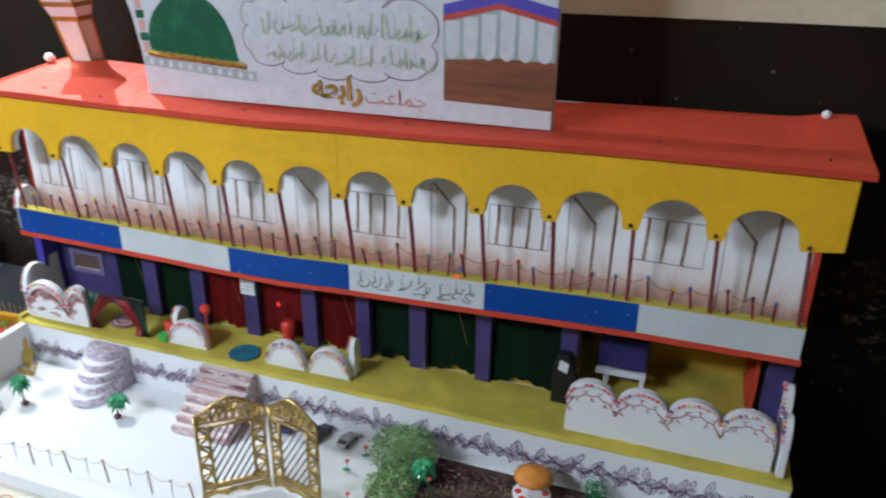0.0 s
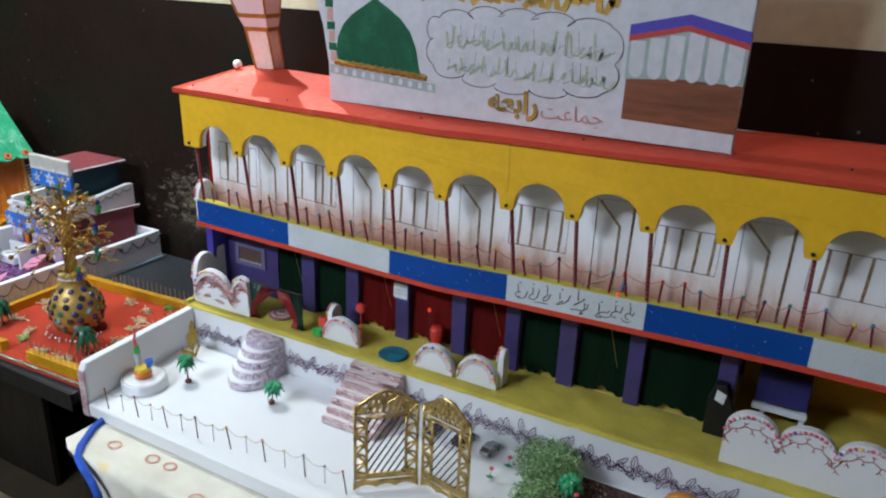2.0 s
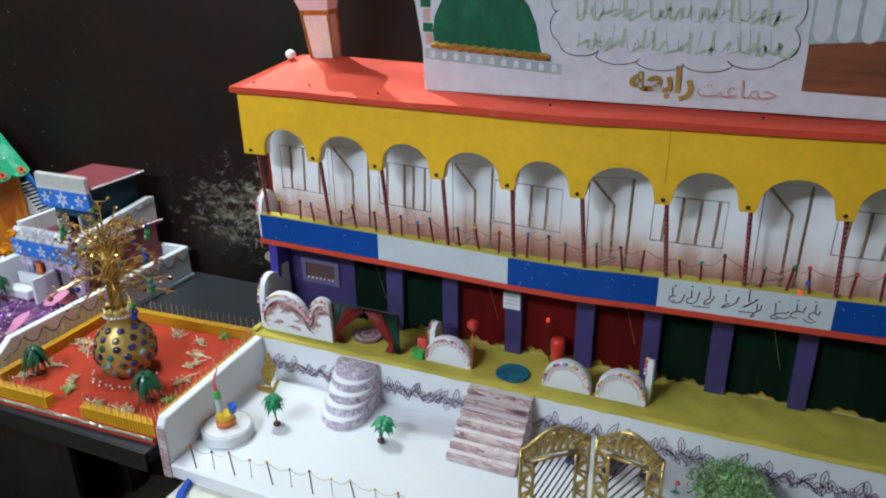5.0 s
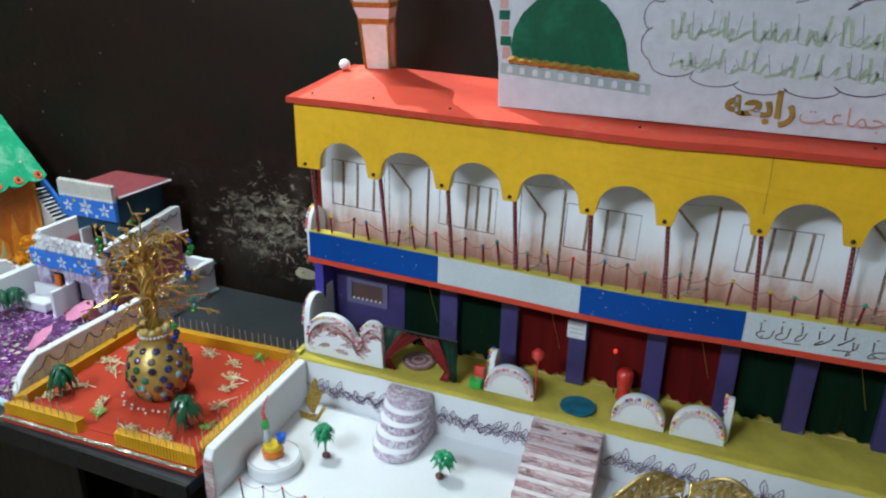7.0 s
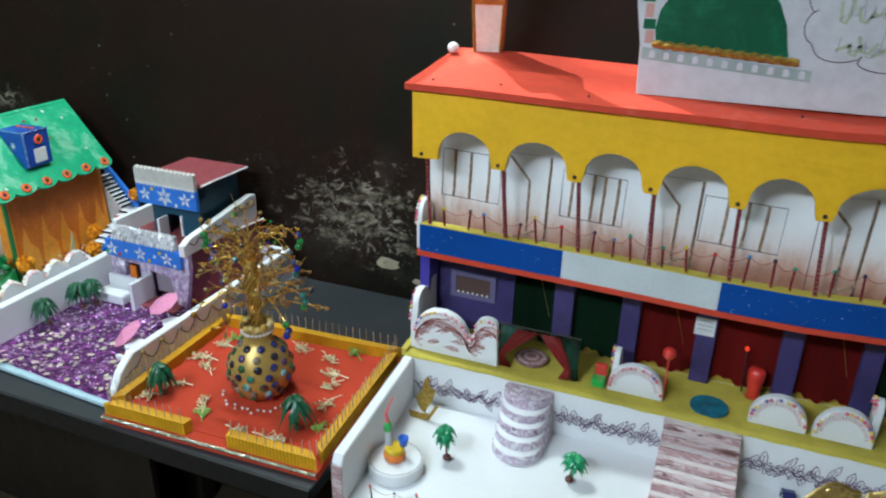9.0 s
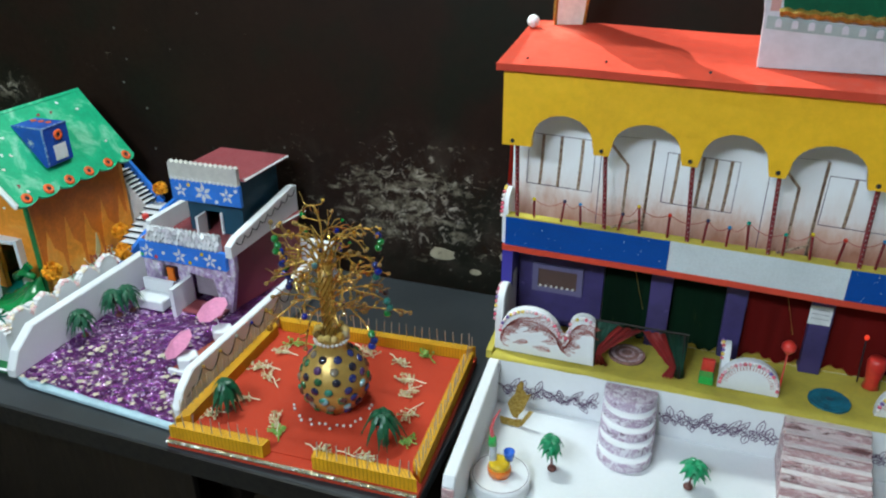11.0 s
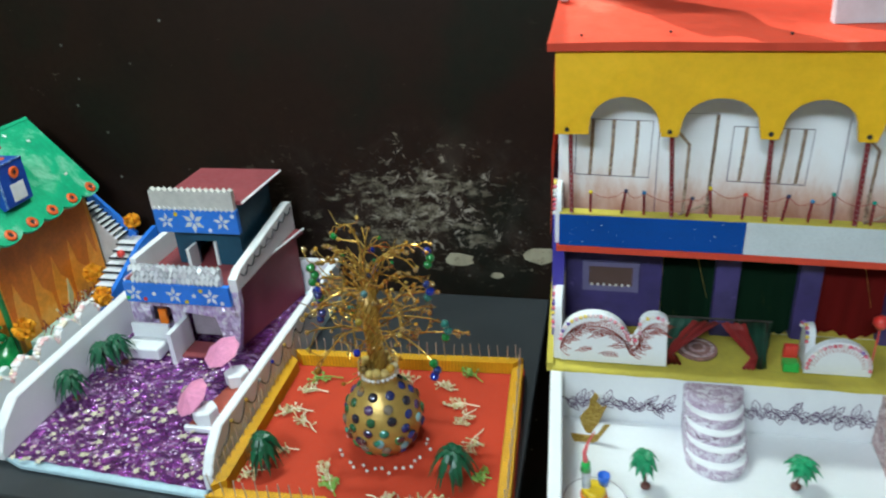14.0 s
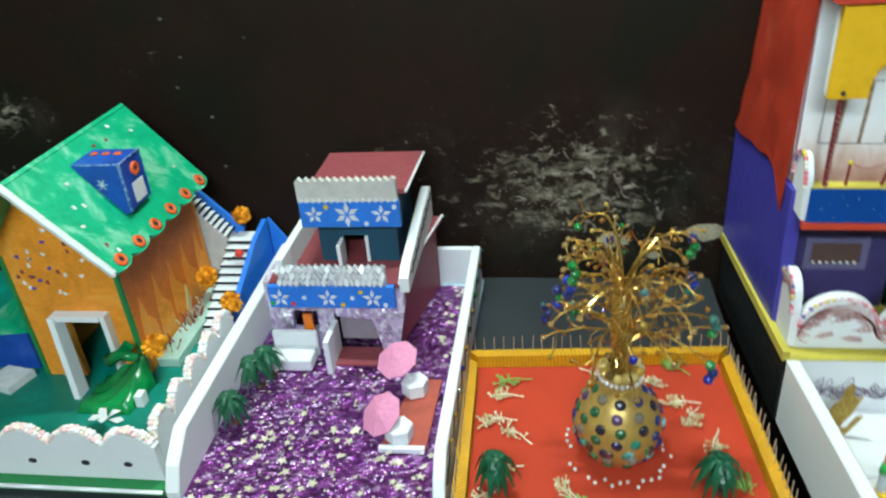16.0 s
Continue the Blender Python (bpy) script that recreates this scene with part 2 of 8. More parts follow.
def many(name, colours, rough=0.15, metal=0.0, coat=0.5):
    """Beads and gems: each piece takes one of several colours."""
    m, t, p = shader(name)
    info = t.nodes.new("ShaderNodeObjectInfo")
    c = ramp(t, info.outputs["Random"], [(i / len(colours), rgba(q)) for i, q in enumerate(colours)])
    c.color_ramp.interpolation = "CONSTANT"
    t.links.new(c.outputs[0], p.inputs["Base Color"])
    p.inputs["Roughness"].default_value, p.inputs["Metallic"].default_value = rough, metal
    p.inputs["Coat Weight"].default_value = coat
    return m


def islands(name, colours, rough=0.5, metal=0.0):
    """Joined small pieces: each loose island takes one of several colours."""
    m, t, p = shader(name)
    geo = t.nodes.new("ShaderNodeNewGeometry")
    c = ramp(t, geo.outputs["Random Per Island"], [(i / len(colours), rgba(q)) for i, q in enumerate(colours)])
    c.color_ramp.interpolation = "CONSTANT"
    t.links.new(c.outputs[0], p.inputs["Base Color"])
    p.inputs["Roughness"].default_value, p.inputs["Metallic"].default_value = rough, metal
    return m


def wall_paint():
    """Near-black glossy dado paint, scraped to the pale plaster in a few worn places."""
    m, t, p = shader("dark_dado_paint")
    v = coords(t)
    big = node(t, "ShaderNodeTexNoise", Scale=2.6, Detail=5, Roughness=0.6)
    fine = node(t, "ShaderNodeTexNoise", Scale=60, Detail=6, Roughness=0.7)
    for n in (big, fine):
        t.links.new(v, n.inputs["Vector"])
    base = ramp(t, big.outputs[0], [(0.3, (0.0085, 0.0044, 0.0026, 1)), (0.5, (0.0150, 0.0066, 0.0038, 1)), (0.62, (0.0075, 0.0076, 0.0042, 1)), (0.75, (0.0170, 0.0066, 0.0036, 1))])
    tc = t.nodes.new("ShaderNodeTexCoord")
    worn = None
    for x, z, sx, sz, gain in ((-0.29, 0.965, 0.36, 0.22, 1.0), (-0.20, 0.90, 0.22, 0.14, 0.85), (-0.58, 1.04, 0.16, 0.20, 0.45), (-1.36, 1.13, 0.12, 0.07, 1.0), (-1.45, 1.00, 0.14, 0.12, 0.6), (1.62, 1.0, 0.14, 0.30, 0.7)):
        off = t.nodes.new("ShaderNodeVectorMath")
        off.operation = "SUBTRACT"
        t.links.new(tc.outputs["Object"], off.inputs[0])
        off.inputs[1].default_value = (x, 0.32, z)
        sc = t.nodes.new("ShaderNodeVectorMath")
        sc.operation = "MULTIPLY"
        t.links.new(off.outputs[0], sc.inputs[0])
        sc.inputs[1].default_value = (1 / sx, 0, 1 / sz)
        ln = t.nodes.new("ShaderNodeVectorMath")
        ln.operation = "LENGTH"
        t.links.new(sc.outputs[0], ln.inputs[0])
        f = t.nodes.new("ShaderNodeMapRange")
        f.inputs["From Min"].default_value, f.inputs["From Max"].default_value = 1.0, 0.2
        f.inputs["To Max"].default_value = gain
        t.links.new(ln.outputs["Value"], f.inputs["Value"])
        if worn is None:
            worn = f.outputs[0]
        else:
            mx = t.nodes.new("ShaderNodeMath")
            mx.operation = "MAXIMUM"
            t.links.new(worn, mx.inputs[0])
            t.links.new(f.outputs[0], mx.inputs[1])
            worn = mx.outputs[0]
    scrape = node(t, "ShaderNodeTexNoise", Scale=48, Detail=10, Roughness=0.78, Distortion=0.9)
    t.links.new(v, scrape.inputs["Vector"])
    lift = t.nodes.new("ShaderNodeMath")
    lift.operation = "MULTIPLY_ADD"
    t.links.new(worn, lift.inputs[0])
    lift.inputs[1].default_value = 0.172
    t.links.new(scrape.outputs[0], lift.inputs[2])
    flecks = ramp(t, lift.outputs[0], [(0.70, (0, 0, 0, 1)), (0.725, (0.5, 0.5, 0.5, 1)), (0.76, (1, 1, 1, 1))])
    swirl = node(t, "ShaderNodeTexNoise", Scale=26, Detail=3, Roughness=0.6, Distortion=3.2)
    t.links.new(v, swirl.inputs["Vector"])
    lines = ramp(t, swirl.outputs[0], [(0.490, (0, 0, 0, 1)), (0.497, (1, 1, 1, 1)), (0.504, (0, 0, 0, 1))])
    gaps = ramp(t, scrape.outputs[0], [(0.54, (0, 0, 0, 1)), (0.60, (1, 1, 1, 1))])
    worn_steep = ramp(t, worn, [(0.12, (0, 0, 0, 1)), (0.7, (0.75, 0.75, 0.75, 1))])
    scratch = mix(t, 1.0, mix(t, 1.0, lines.outputs[0], gaps.outputs[0], "MULTIPLY"), worn_steep.outputs[0], "MULTIPLY")
    mask_out = mix(t, 1.0, flecks.outputs[0], scratch, "LIGHTEN")
    specks = node(t, "ShaderNodeTexVoronoi", Scale=16, Randomness=1.0)
    t.links.new(v, specks.inputs["Vector"])
    dots = ramp(t, specks.outputs["Distance"], [(0.035, (0.5, 0.5, 0.5, 1)), (0.06, (0, 0, 0, 1))])
    pale = ramp(t, fine.outputs[0], [(0.3, (0.16, 0.13, 0.10, 1)), (0.7, (0.42, 0.38, 0.31, 1))])
    cloud = node(t, "ShaderNodeTexNoise", Scale=11, Detail=7, Roughness=0.7, Distortion=0.6)
    t.links.new(v, cloud.inputs["Vector"])
    haze = ramp(t, cloud.outputs[0], [(0.48, (0, 0, 0, 1)), (0.68, (0.32, 0.32, 0.32, 1))])
    stain = mix(t, 1.0, haze.outputs[0], worn_steep.outputs[0], "MULTIPLY")
    under = mix(t, stain, base.outputs[0], (0.105, 0.088, 0.068, 1))
    peel = node(t, "ShaderNodeTexNoise", Scale=30, Detail=10, Roughness=0.72, Distortion=0.5)
    t.links.new(coords(t, (0.75, 1, 1.35)), peel.inputs["Vector"])
    bare = t.nodes.new("ShaderNodeMath")
    bare.operation = "MULTIPLY_ADD"
    t.links.new(worn, bare.inputs[0])
    bare.inputs[1].default_value = 0.17
    t.links.new(peel.outputs[0], bare.inputs[2])
    patch = ramp(t, bare.outputs[0], [(0.66, (0, 0, 0, 1)), (0.70, (0.40, 0.40, 0.40, 1)), (0.75, (0.75, 0.75, 0.75, 1))])
    crust = ramp(t, fine.outputs[0], [(0.35, (0.055, 0.045, 0.030, 1)), (0.5, (0.16, 0.14, 0.10, 1)), (0.66, (0.30, 0.27, 0.20, 1))])
    under = mix(t, patch.outputs[0], under, crust.outputs[0])
    out = mix(t, mask_out, under, pale.outputs[0])
    out = mix(t, dots.outputs[0], out, (0.25, 0.24, 0.21, 1))
    t.links.new(out, p.inputs["Base Color"])
    p.inputs["Specular IOR Level"].default_value = 0.16
    rough = ramp(t, fine.outputs[0], [(0.3, (0.46, 0.46, 0.46, 1)), (0.7, (0.68, 0.68, 0.68, 1))])
    t.links.new(rough.outputs[0], p.inputs["Roughness"])
    k = node(t, "ShaderNodeBump", Strength=0.3, Distance=0.004)
    t.links.new(big.outputs[0], k.inputs["Height"])
    t.links.new(k.outputs[0], p.inputs["Normal"])
    return m


def marbled(name, light, dark, accent, amount=0.52, stretch=(1, 1, 1)):
    """Marbled wrapping paper: veins and blots of two inks on a pale ground."""
    m, t, p = shader(name)
    v = coords(t, stretch)
    a = node(t, "ShaderNodeTexNoise", Scale=38, Detail=7, Roughness=0.7, Distortion=1.2)
    b = node(t, "ShaderNodeTexNoise", Scale=90, Detail=6, Roughness=0.7, Distortion=0.6)
    for n in (a, b):
        t.links.new(v, n.inputs["Vector"])
    first = ramp(t, a.outputs[0], [(amount - 0.1, rgba(light)), (amount, rgba(accent)), (amount + 0.05, rgba(light))])
    spot = ramp(t, b.outputs[0], [(amount + 0.05, (0, 0, 0, 1)), (amount + 0.15, (1, 1, 1, 1))])
    t.links.new(mix(t, spot.outputs[0], first.outputs[0], rgba(dark)), p.inputs["Base Color"])
    p.inputs["Roughness"].default_value = 0.45
    return m


def cotton_print(name):
    """Cream table cloth, woven, with faint yellow flowers."""
    m, t, p = shader(name)
    v = coords(t)
    weave = node(t, "ShaderNodeTexNoise", Scale=420, Detail=2)
    soft = node(t, "ShaderNodeTexNoise", Scale=14, Detail=4)
    for n in (weave, soft):
        t.links.new(v, n.inputs["Vector"])
    a = ramp(t, soft.outputs[0], [(0.3, (0.60, 0.56, 0.46, 1)), (0.7, (0.74, 0.70, 0.60, 1))])
    flowers = node(t, "ShaderNodeTexVoronoi", Scale=11, Randomness=0.8)
    t.links.new(v, flowers.inputs["Vector"])
    f = ramp(t, flowers.outputs["Distance"], [(0.12, (0.55, 0.55, 0.55, 1)), (0.22, (0, 0, 0, 1))])
    t.links.new(mix(t, f.outputs[0], a.outputs[0], (0.72, 0.55, 0.16, 1)), p.inputs["Base Color"])
    p.inputs["Roughness"].default_value = 0.85
    k = node(t, "ShaderNodeBump", Strength=0.25, Distance=0.001)
    t.links.new(weave.outputs[0], k.inputs["Height"])
    t.links.new(k.outputs[0], p.inputs["Normal"])
    return m


def gallery_plaster(name):
    """White gallery wall with a sprayed red-brown band along the foot."""
    m, t, p = shader(name)
    v = coords(t)
    tc = t.nodes.new("ShaderNodeTexCoord")
    sep = t.nodes.new("ShaderNodeSeparateXYZ")
    t.links.new(tc.outputs["Object"], sep.inputs[0])
    n = node(t, "ShaderNodeTexNoise", Scale=30, Detail=6, Roughness=0.7)
    t.links.new(coords(t, (1, 1, 0.35)), n.inputs["Vector"])
    add = t.nodes.new("ShaderNodeMath")
    add.operation = "MULTIPLY_ADD"
    t.links.new(n.outputs[0], add.inputs[0])
    add.inputs[1].default_value = -0.09
    t.links.new(sep.outputs["Z"], add.inputs[2])
    f = t.nodes.new("ShaderNodeMapRange")
    f.inputs["From Min"].default_value, f.inputs["From Max"].default_value = 0.285, 0.392
    t.links.new(add.outputs[0], f.inputs["Value"])
    spray = ramp(t, f.outputs[0], [(0.0, (0.42, 0.19, 0.12, 1)), (0.30, (0.60, 0.38, 0.30, 1)), (0.62, (0.80, 0.74, 0.73, 1)), (1.0, (0.86, 0.86, 0.88, 1))])
    t.links.new(spray.outputs[0], p.inputs["Base Color"])
    p.inputs["Roughness"].default_value = 0.7
    return m


def swirled_paint(name, colour, pale, scale=9, amount=0.5):
    """Hand-brushed poster paint with paler strokes."""
    m, t, p = shader(name)
    v = coords(t)
    a = node(t, "ShaderNodeTexNoise", Scale=scale, Detail=6, Roughness=0.65, Distortion=0.9)
    b = node(t, "ShaderNodeTexNoise", Scale=scale * 9, Detail=4)
    for n in (a, b):
        t.links.new(v, n.inputs["Vector"])
    r = ramp(t, a.outputs[0], [(0.35, rgba(tuple(c * 0.8 for c in colour))), (amount, rgba(colour)), (amount + 0.25, rgba(pale))])
    g = ramp(t, b.outputs[0], [(0.3, (0.85, 0.85, 0.85, 1)), (0.7, (1, 1, 1, 1))])
    t.links.new(mix(t, 1.0, r.outputs[0], g.outputs[0], "MULTIPLY"), p.inputs["Base Color"])
    p.inputs["Roughness"].default_value = 0.5
    k = node(t, "ShaderNodeBump", Strength=0.2, Distance=0.001)
    t.links.new(b.outputs[0], k.inputs["Height"])
    t.links.new(k.outputs[0], p.inputs["Normal"])
    return m


FOAM = paint("white_foam", (0.76, 0.77, 0.79), 0.97, 0.6, 140, 8, 0.08, 420, speck=0.95)
FOAM_CARD = paint("white_card", (0.62, 0.615, 0.66), 0.93, 0.5, 60, 6, 0.08, 300)
CREAM_WALL = paint("cream_wall_paint", (0.70, 0.62, 0.44), 0.85, 0.6, 40, 3, 0.2, 120, spots=((0.55, 0.62, 0.45), 0.66, 4))
CEILING = paint("ceiling_whitewash", (0.72, 0.71, 0.68), 0.9, 0.8, 30, 3, 0.2, 90)
BARE_PLASTER = paint("bare_plaster", (0.40, 0.35, 0.24), 0.7, 0.8, 60, 40, 0.5, 140, spots=((0.16, 0.13, 0.09), 0.56, 60))
DADO = wall_paint()
FLOOR = paint("brown_floor", (0.058, 0.038, 0.018), 0.6, 0.85, 70, 5, 0.4, 220, spots=((0.13, 0.09, 0.045), 0.62, 7))
MAT_WEAVE = paint("beige_woven_mat", (0.29, 0.23, 0.135), 0.7, 0.9, 120, 14, 0.7, 240, spots=((0.30, 0.24, 0.15), 0.58, 30))
SLATE = paint("grey_slate", (0.036, 0.040, 0.045), 0.75, 0.35, 80, 6, 0.15, 200, spots=((0.2, 0.2, 0.2), 0.70, 120))
SLATE_EDGE = paint("black_stone_edge", (0.007, 0.007, 0.008), 0.7, 0.5, 80, 6, 0.4, 150)
DARK_WOOD = paint("dark_wood", (0.016, 0.010, 0.006), 0.6, 0.6, 60, 6, 0.3, 120, stretch=(1, 1, 0.15))
CLOTH = cotton_print("cream_printed_cotton")
RED_PAPER = paint("red_paper", (0.62, 0.068, 0.036), 0.85, 0.6, 50, 5, 0.12, 160, spots=((0.66, 0.115, 0.07), 0.62, 5))
RED_PAPER.node_tree.nodes["Principled BSDF"].inputs["Specular IOR Level"].default_value = 0.15
YELLOW_PAPER = paint("yellow_paper", (0.86, 0.48, 0.014), 0.85, 0.45, 60, 6, 0.1, 200)
# Pale spots in both glitter sheets paint sparkle points as fixed colour.
BLUE_GLITTER = paint("blue_glitter_sheet", (0.002, 0.062, 0.31), 0.8, 0.5, 400, 8, 0.3, 700, spots=((0.6, 0.7, 0.9), 0.80, 420))
BLUE_GLITTER.node_tree.nodes["Principled BSDF"].inputs["Specular IOR Level"].default_value = 0.2
SILVER_GLITTER = paint("white_glitter_sheet", (0.60, 0.64, 0.66), 0.9, 0.4, 400, 8, 0.3, 700, spots=((0.97, 0.97, 0.97), 0.72, 320))
PURPLE_PAPER = paint("purple_paper", (0.058, 0.042, 0.16), 0.6, 0.55, 60, 16, 0.2, 200, spots=((0.16, 0.13, 0.30), 0.62, 30))
INDIGO_PAPER = paint("indigo_paper", (0.055, 0.045, 0.36), 0.85, 0.45, 50, 6, 0.1, 160)
YELLOW_CLOTH = paint("mustard_cloth", (0.60, 0.49, 0.070), 0.72, 0.9, 120, 9, 0.5, 300)
# Paler vertical streaks in both curtain cloths paint in a sheen.
GREEN_CLOTH = paint("dark_green_cloth", (0.0030, 0.0165, 0.0070), 0.6, 0.9, 60, 14, 0.3, 300, stretch=(1, 1, 0.12), spots=((0.030, 0.034, 0.008), 0.60, 60))
RED_CLOTH = paint("dark_red_cloth", (0.130, 0.006, 0.005), 0.6, 0.85, 60, 14, 0.3, 300, stretch=(1, 1, 0.12), spots=((0.20, 0.025, 0.015), 0.60, 60))
for cloth_m in (GREEN_CLOTH, RED_CLOTH):
    cloth_m.node_tree.nodes["Principled BSDF"].inputs["Specular IOR Level"].default_value = 0.1
TENT_RED = paint("red_satin", (0.42, 0.03, 0.03), 0.7, 0.5, 80, 20, 0.3, 200)
TENT_GREEN = paint("bottle_green_satin", (0.012, 0.09, 0.055), 0.7, 0.5, 80, 20, 0.3, 200)
PLASTER = gallery_plaster("sprayed_gallery_plaster")
BROWN_LINE = glitter("brown_glitter_line", [(0.32, 0.20, 0.13), (0.52, 0.40, 0.29), (0.18, 0.10, 0.08), (0.40, 0.28, 0.20)], 600, 0.4, 0.3, 0.3)
PEN = plain("dark_pen_line", (0.085, 0.03, 0.085), 0.7)
PEN_VINE = plain("purple_pen_line", (0.17, 0.09, 0.18), 0.7)
GRILLE = plain("dark_brown_line", (0.075, 0.028, 0.028), 0.6)
PEN_RED = plain("red_brown_pen_line", (0.40, 0.07, 0.05), 0.7)
RED_STICK = glitter("red_glitter_stick", [(0.22, 0.014, 0.022), (0.32, 0.03, 0.035), (0.12, 0.008, 0.014)], 900, 0.35, 0.4, 0.4)
GOLD_FOIL = glitter("gold_foil", [(0.40, 0.26, 0.05), (0.50, 0.34, 0.08), (0.32, 0.19, 0.03)], 420, 0.42, 0.55, 0.3)
GOLD_PLASTIC = paint("gold_plated_plastic", (0.66, 0.47, 0.17), 0.6, 0.32, 120, 60, 0.3, 260, metal=0.75)
GOLD_PAINT = paint("gold_paint", (0.56, 0.34, 0.075), 0.6, 0.42, 120, 20, 0.25, 260, metal=0.6)
VASE_GOLD = paint("vase_gold_paint", (0.58, 0.37, 0.095), 0.75, 0.38, 120, 20, 0.25, 260, metal=0.38)
GLINT_FLECK = plain("silver_glint_fleck", (0.88, 0.89, 0.90), 0.25, 0.3)
GOLD_WIRE = paint("gold_wire", (0.78, 0.50, 0.13), 0.55, 0.24, 120, 40, 0.1, 260, metal=0.85)
AMBER_TRUNK = paint("amber_wrapped_trunk", (0.52, 0.30, 0.055), 0.6, 0.32, 160, 30, 0.5, 240, metal=0.35, stretch=(1, 1, 0.3))
DOME_GREEN = swirled_paint("dome_green_paint", (0.004, 0.095, 0.042), (0.012, 0.16, 0.075), 14)
DOME_GREEN.node_tree.nodes["Principled BSDF"].inputs["Specular IOR Level"].default_value = 0.25
INK_GREEN = plain("pale_green_ink", (0.46, 0.53, 0.38), 0.6)
INK_GREY = plain("grey_ink", (0.30, 0.30, 0.33), 0.6)
STONE_GREY = paint("grey_green_paint", (0.36, 0.44, 0.43), 0.8, 0.6, 90, 20)
CURTAIN_BROWN = paint("brown_red_paint", (0.25, 0.075, 0.028), 0.5, 0.5, 120, 26, 0.2, 260, stretch=(0.4, 1, 3))
FLAT_BLUE = plain("blue_violet_paint", (0.075, 0.05, 0.42), 0.5)
FLAT_RED = plain("red_paint", (0.55, 0.05, 0.04), 0.5)
PINK_PAINT = plain("salmon_paint", (0.62, 0.34, 0.30), 0.6)
PEACH_FOAM = paint("peach_foam", (0.82, 0.81, 0.74), 0.9, 0.6, 120, 14, 0.25, 380)
BEADS = many("party_beads", [(0.75, 0.12, 0.20), (0.80, 0.58, 0.12), (0.78, 0.70, 0.70), (0.70, 0.16, 0.20), (0.76, 0.40, 0.48), (0.20, 0.12, 0.36), (0.80, 0.74, 0.68), (0.78, 0.60, 0.60), (0.76, 0.30, 0.34)])
HEADS = many("pin_heads", [(0.75, 0.06, 0.04), (0.05, 0.25, 0.55), (0.02, 0.35, 0.25), (0.75, 0.55, 0.03), (0.06, 0.06, 0.12)])
GEMS = many("glass_gems", [(0.015, 0.015, 0.03), (0.015, 0.09, 0.035), (0.02, 0.03, 0.14), (0.03, 0.15, 0.05), (0.08, 0.025, 0.015), (0.22, 0.42, 0.45), (0.015, 0.015, 0.06), (0.09, 0.03, 0.03), (0.03, 0.20, 0.14), (0.20, 0.16, 0.12), (0.07, 0.03, 0.10)], 0.06, 0.0, 1.0)
TREE_BEADS = many("tree_beads", [(0.006, 0.015, 0.24), (0.01, 0.17, 0.03), (0.24, 0.10, 0.008), (0.22, 0.22, 0.19), (0.20, 0.09, 0.008), (0.01, 0.012, 0.03), (0.05, 0.12, 0.13), (0.22, 0.15, 0.02), (0.26, 0.14, 0.02), (0.28, 0.15, 0.02), (0.02, 0.10, 0.03), (0.30, 0.18, 0.03)], 0.05, 0.1, 1.0)
PEARL = plain("pearl_white", (0.80, 0.76, 0.70), 0.25, 0.0, 0, 0.1, 0.6)
MARBLE_PAPER = marbled("purple_marbled_paper", (0.70, 0.66, 0.72), (0.12, 0.045, 0.09), (0.40, 0.27, 0.40), 0.50)
PALE_MARBLE = marbled("pale_marbled_paper", (0.74, 0.68, 0.68), (0.20, 0.09, 0.09), (0.60, 0.48, 0.48), 0.58, (0.35, 1, 1))
PINK_MARBLE = marbled("pink_marbled_paper", (0.64, 0.52, 0.52), (0.12, 0.045, 0.045), (0.40, 0.21, 0.22), 0.48, (0.35, 1, 1))
PALM_GREEN = plain("palm_green_plastic", (0.02, 0.34, 0.14), 0.35, 0, 0, 0.3, 0.3)
PALM_DARK = plain("dark_palm_green", (0.006, 0.095, 0.040), 0.4, 0, 0, 0.3, 0.2)
PALM_BROWN = plain("palm_trunk_plastic", (0.13, 0.04, 0.03), 0.5)
STAR = plain("pale_star_sequin", (0.70, 0.64, 0.46), 0.35, 0.0, 0, 0.25)
# The palest purple flake colour paints part of the foil sparkle.
PURPLE_FOIL = glitter("purple_foil", [(0.25, 0.05, 0.28), (0.36, 0.13, 0.40), (0.16, 0.03, 0.20), (0.62, 0.40, 0.66), (0.27, 0.07, 0.32), (0.19, 0.04, 0.23)], 210, 0.25, 0.8, 0.22, (0.45, 1, 1), 0.04)
LILAC_FOIL = glitter("lilac_foil", [(0.66, 0.54, 0.74), (0.52, 0.38, 0.62), (0.82, 0.78, 0.86), (0.70, 0.60, 0.78)], 200, 0.28, 0.35, 0.35, (1, 1, 0.6), 0.02)
SILVER_FOIL = foil("silver_mirror_sheet", (0.74, 0.76, 0.78), (0.85, 0.87, 0.90), 110, 0.22, 0.35, 1.0, 0.006)
MIRROR = plain("mirror_chip", (0.92, 0.93, 0.94), 0.2, 0.1, 0, 0.12)
SKY_BLUE = paint("bright_blue_paint", (0.03, 0.20, 0.74), 0.85, 0.5, 90, 14, 0.2, 260)
DEEP_BLUE = swirled_paint("deep_blue_paint", (0.010, 0.065, 0.40), (0.02, 0.11, 0.52), 22)
TEAL_DARK = paint("dark_teal_paint", (0.012, 0.075, 0.125), 0.75, 0.5, 90, 14, 0.2, 260)
MAROON = paint("maroon_paper", (0.27, 0.055, 0.065), 0.8, 0.5, 120, 12, 0.3, 500, spots=((0.45, 0.22, 0.22), 0.72, 260))
PINK_FELT = plain("pink_paper", (0.70, 0.25, 0.42), 0.7)
GREEN_ROOF = swirled_paint("brushed_green_paint", (0.012, 0.40, 0.19), (0.36, 0.68, 0.50), 17, 0.50)
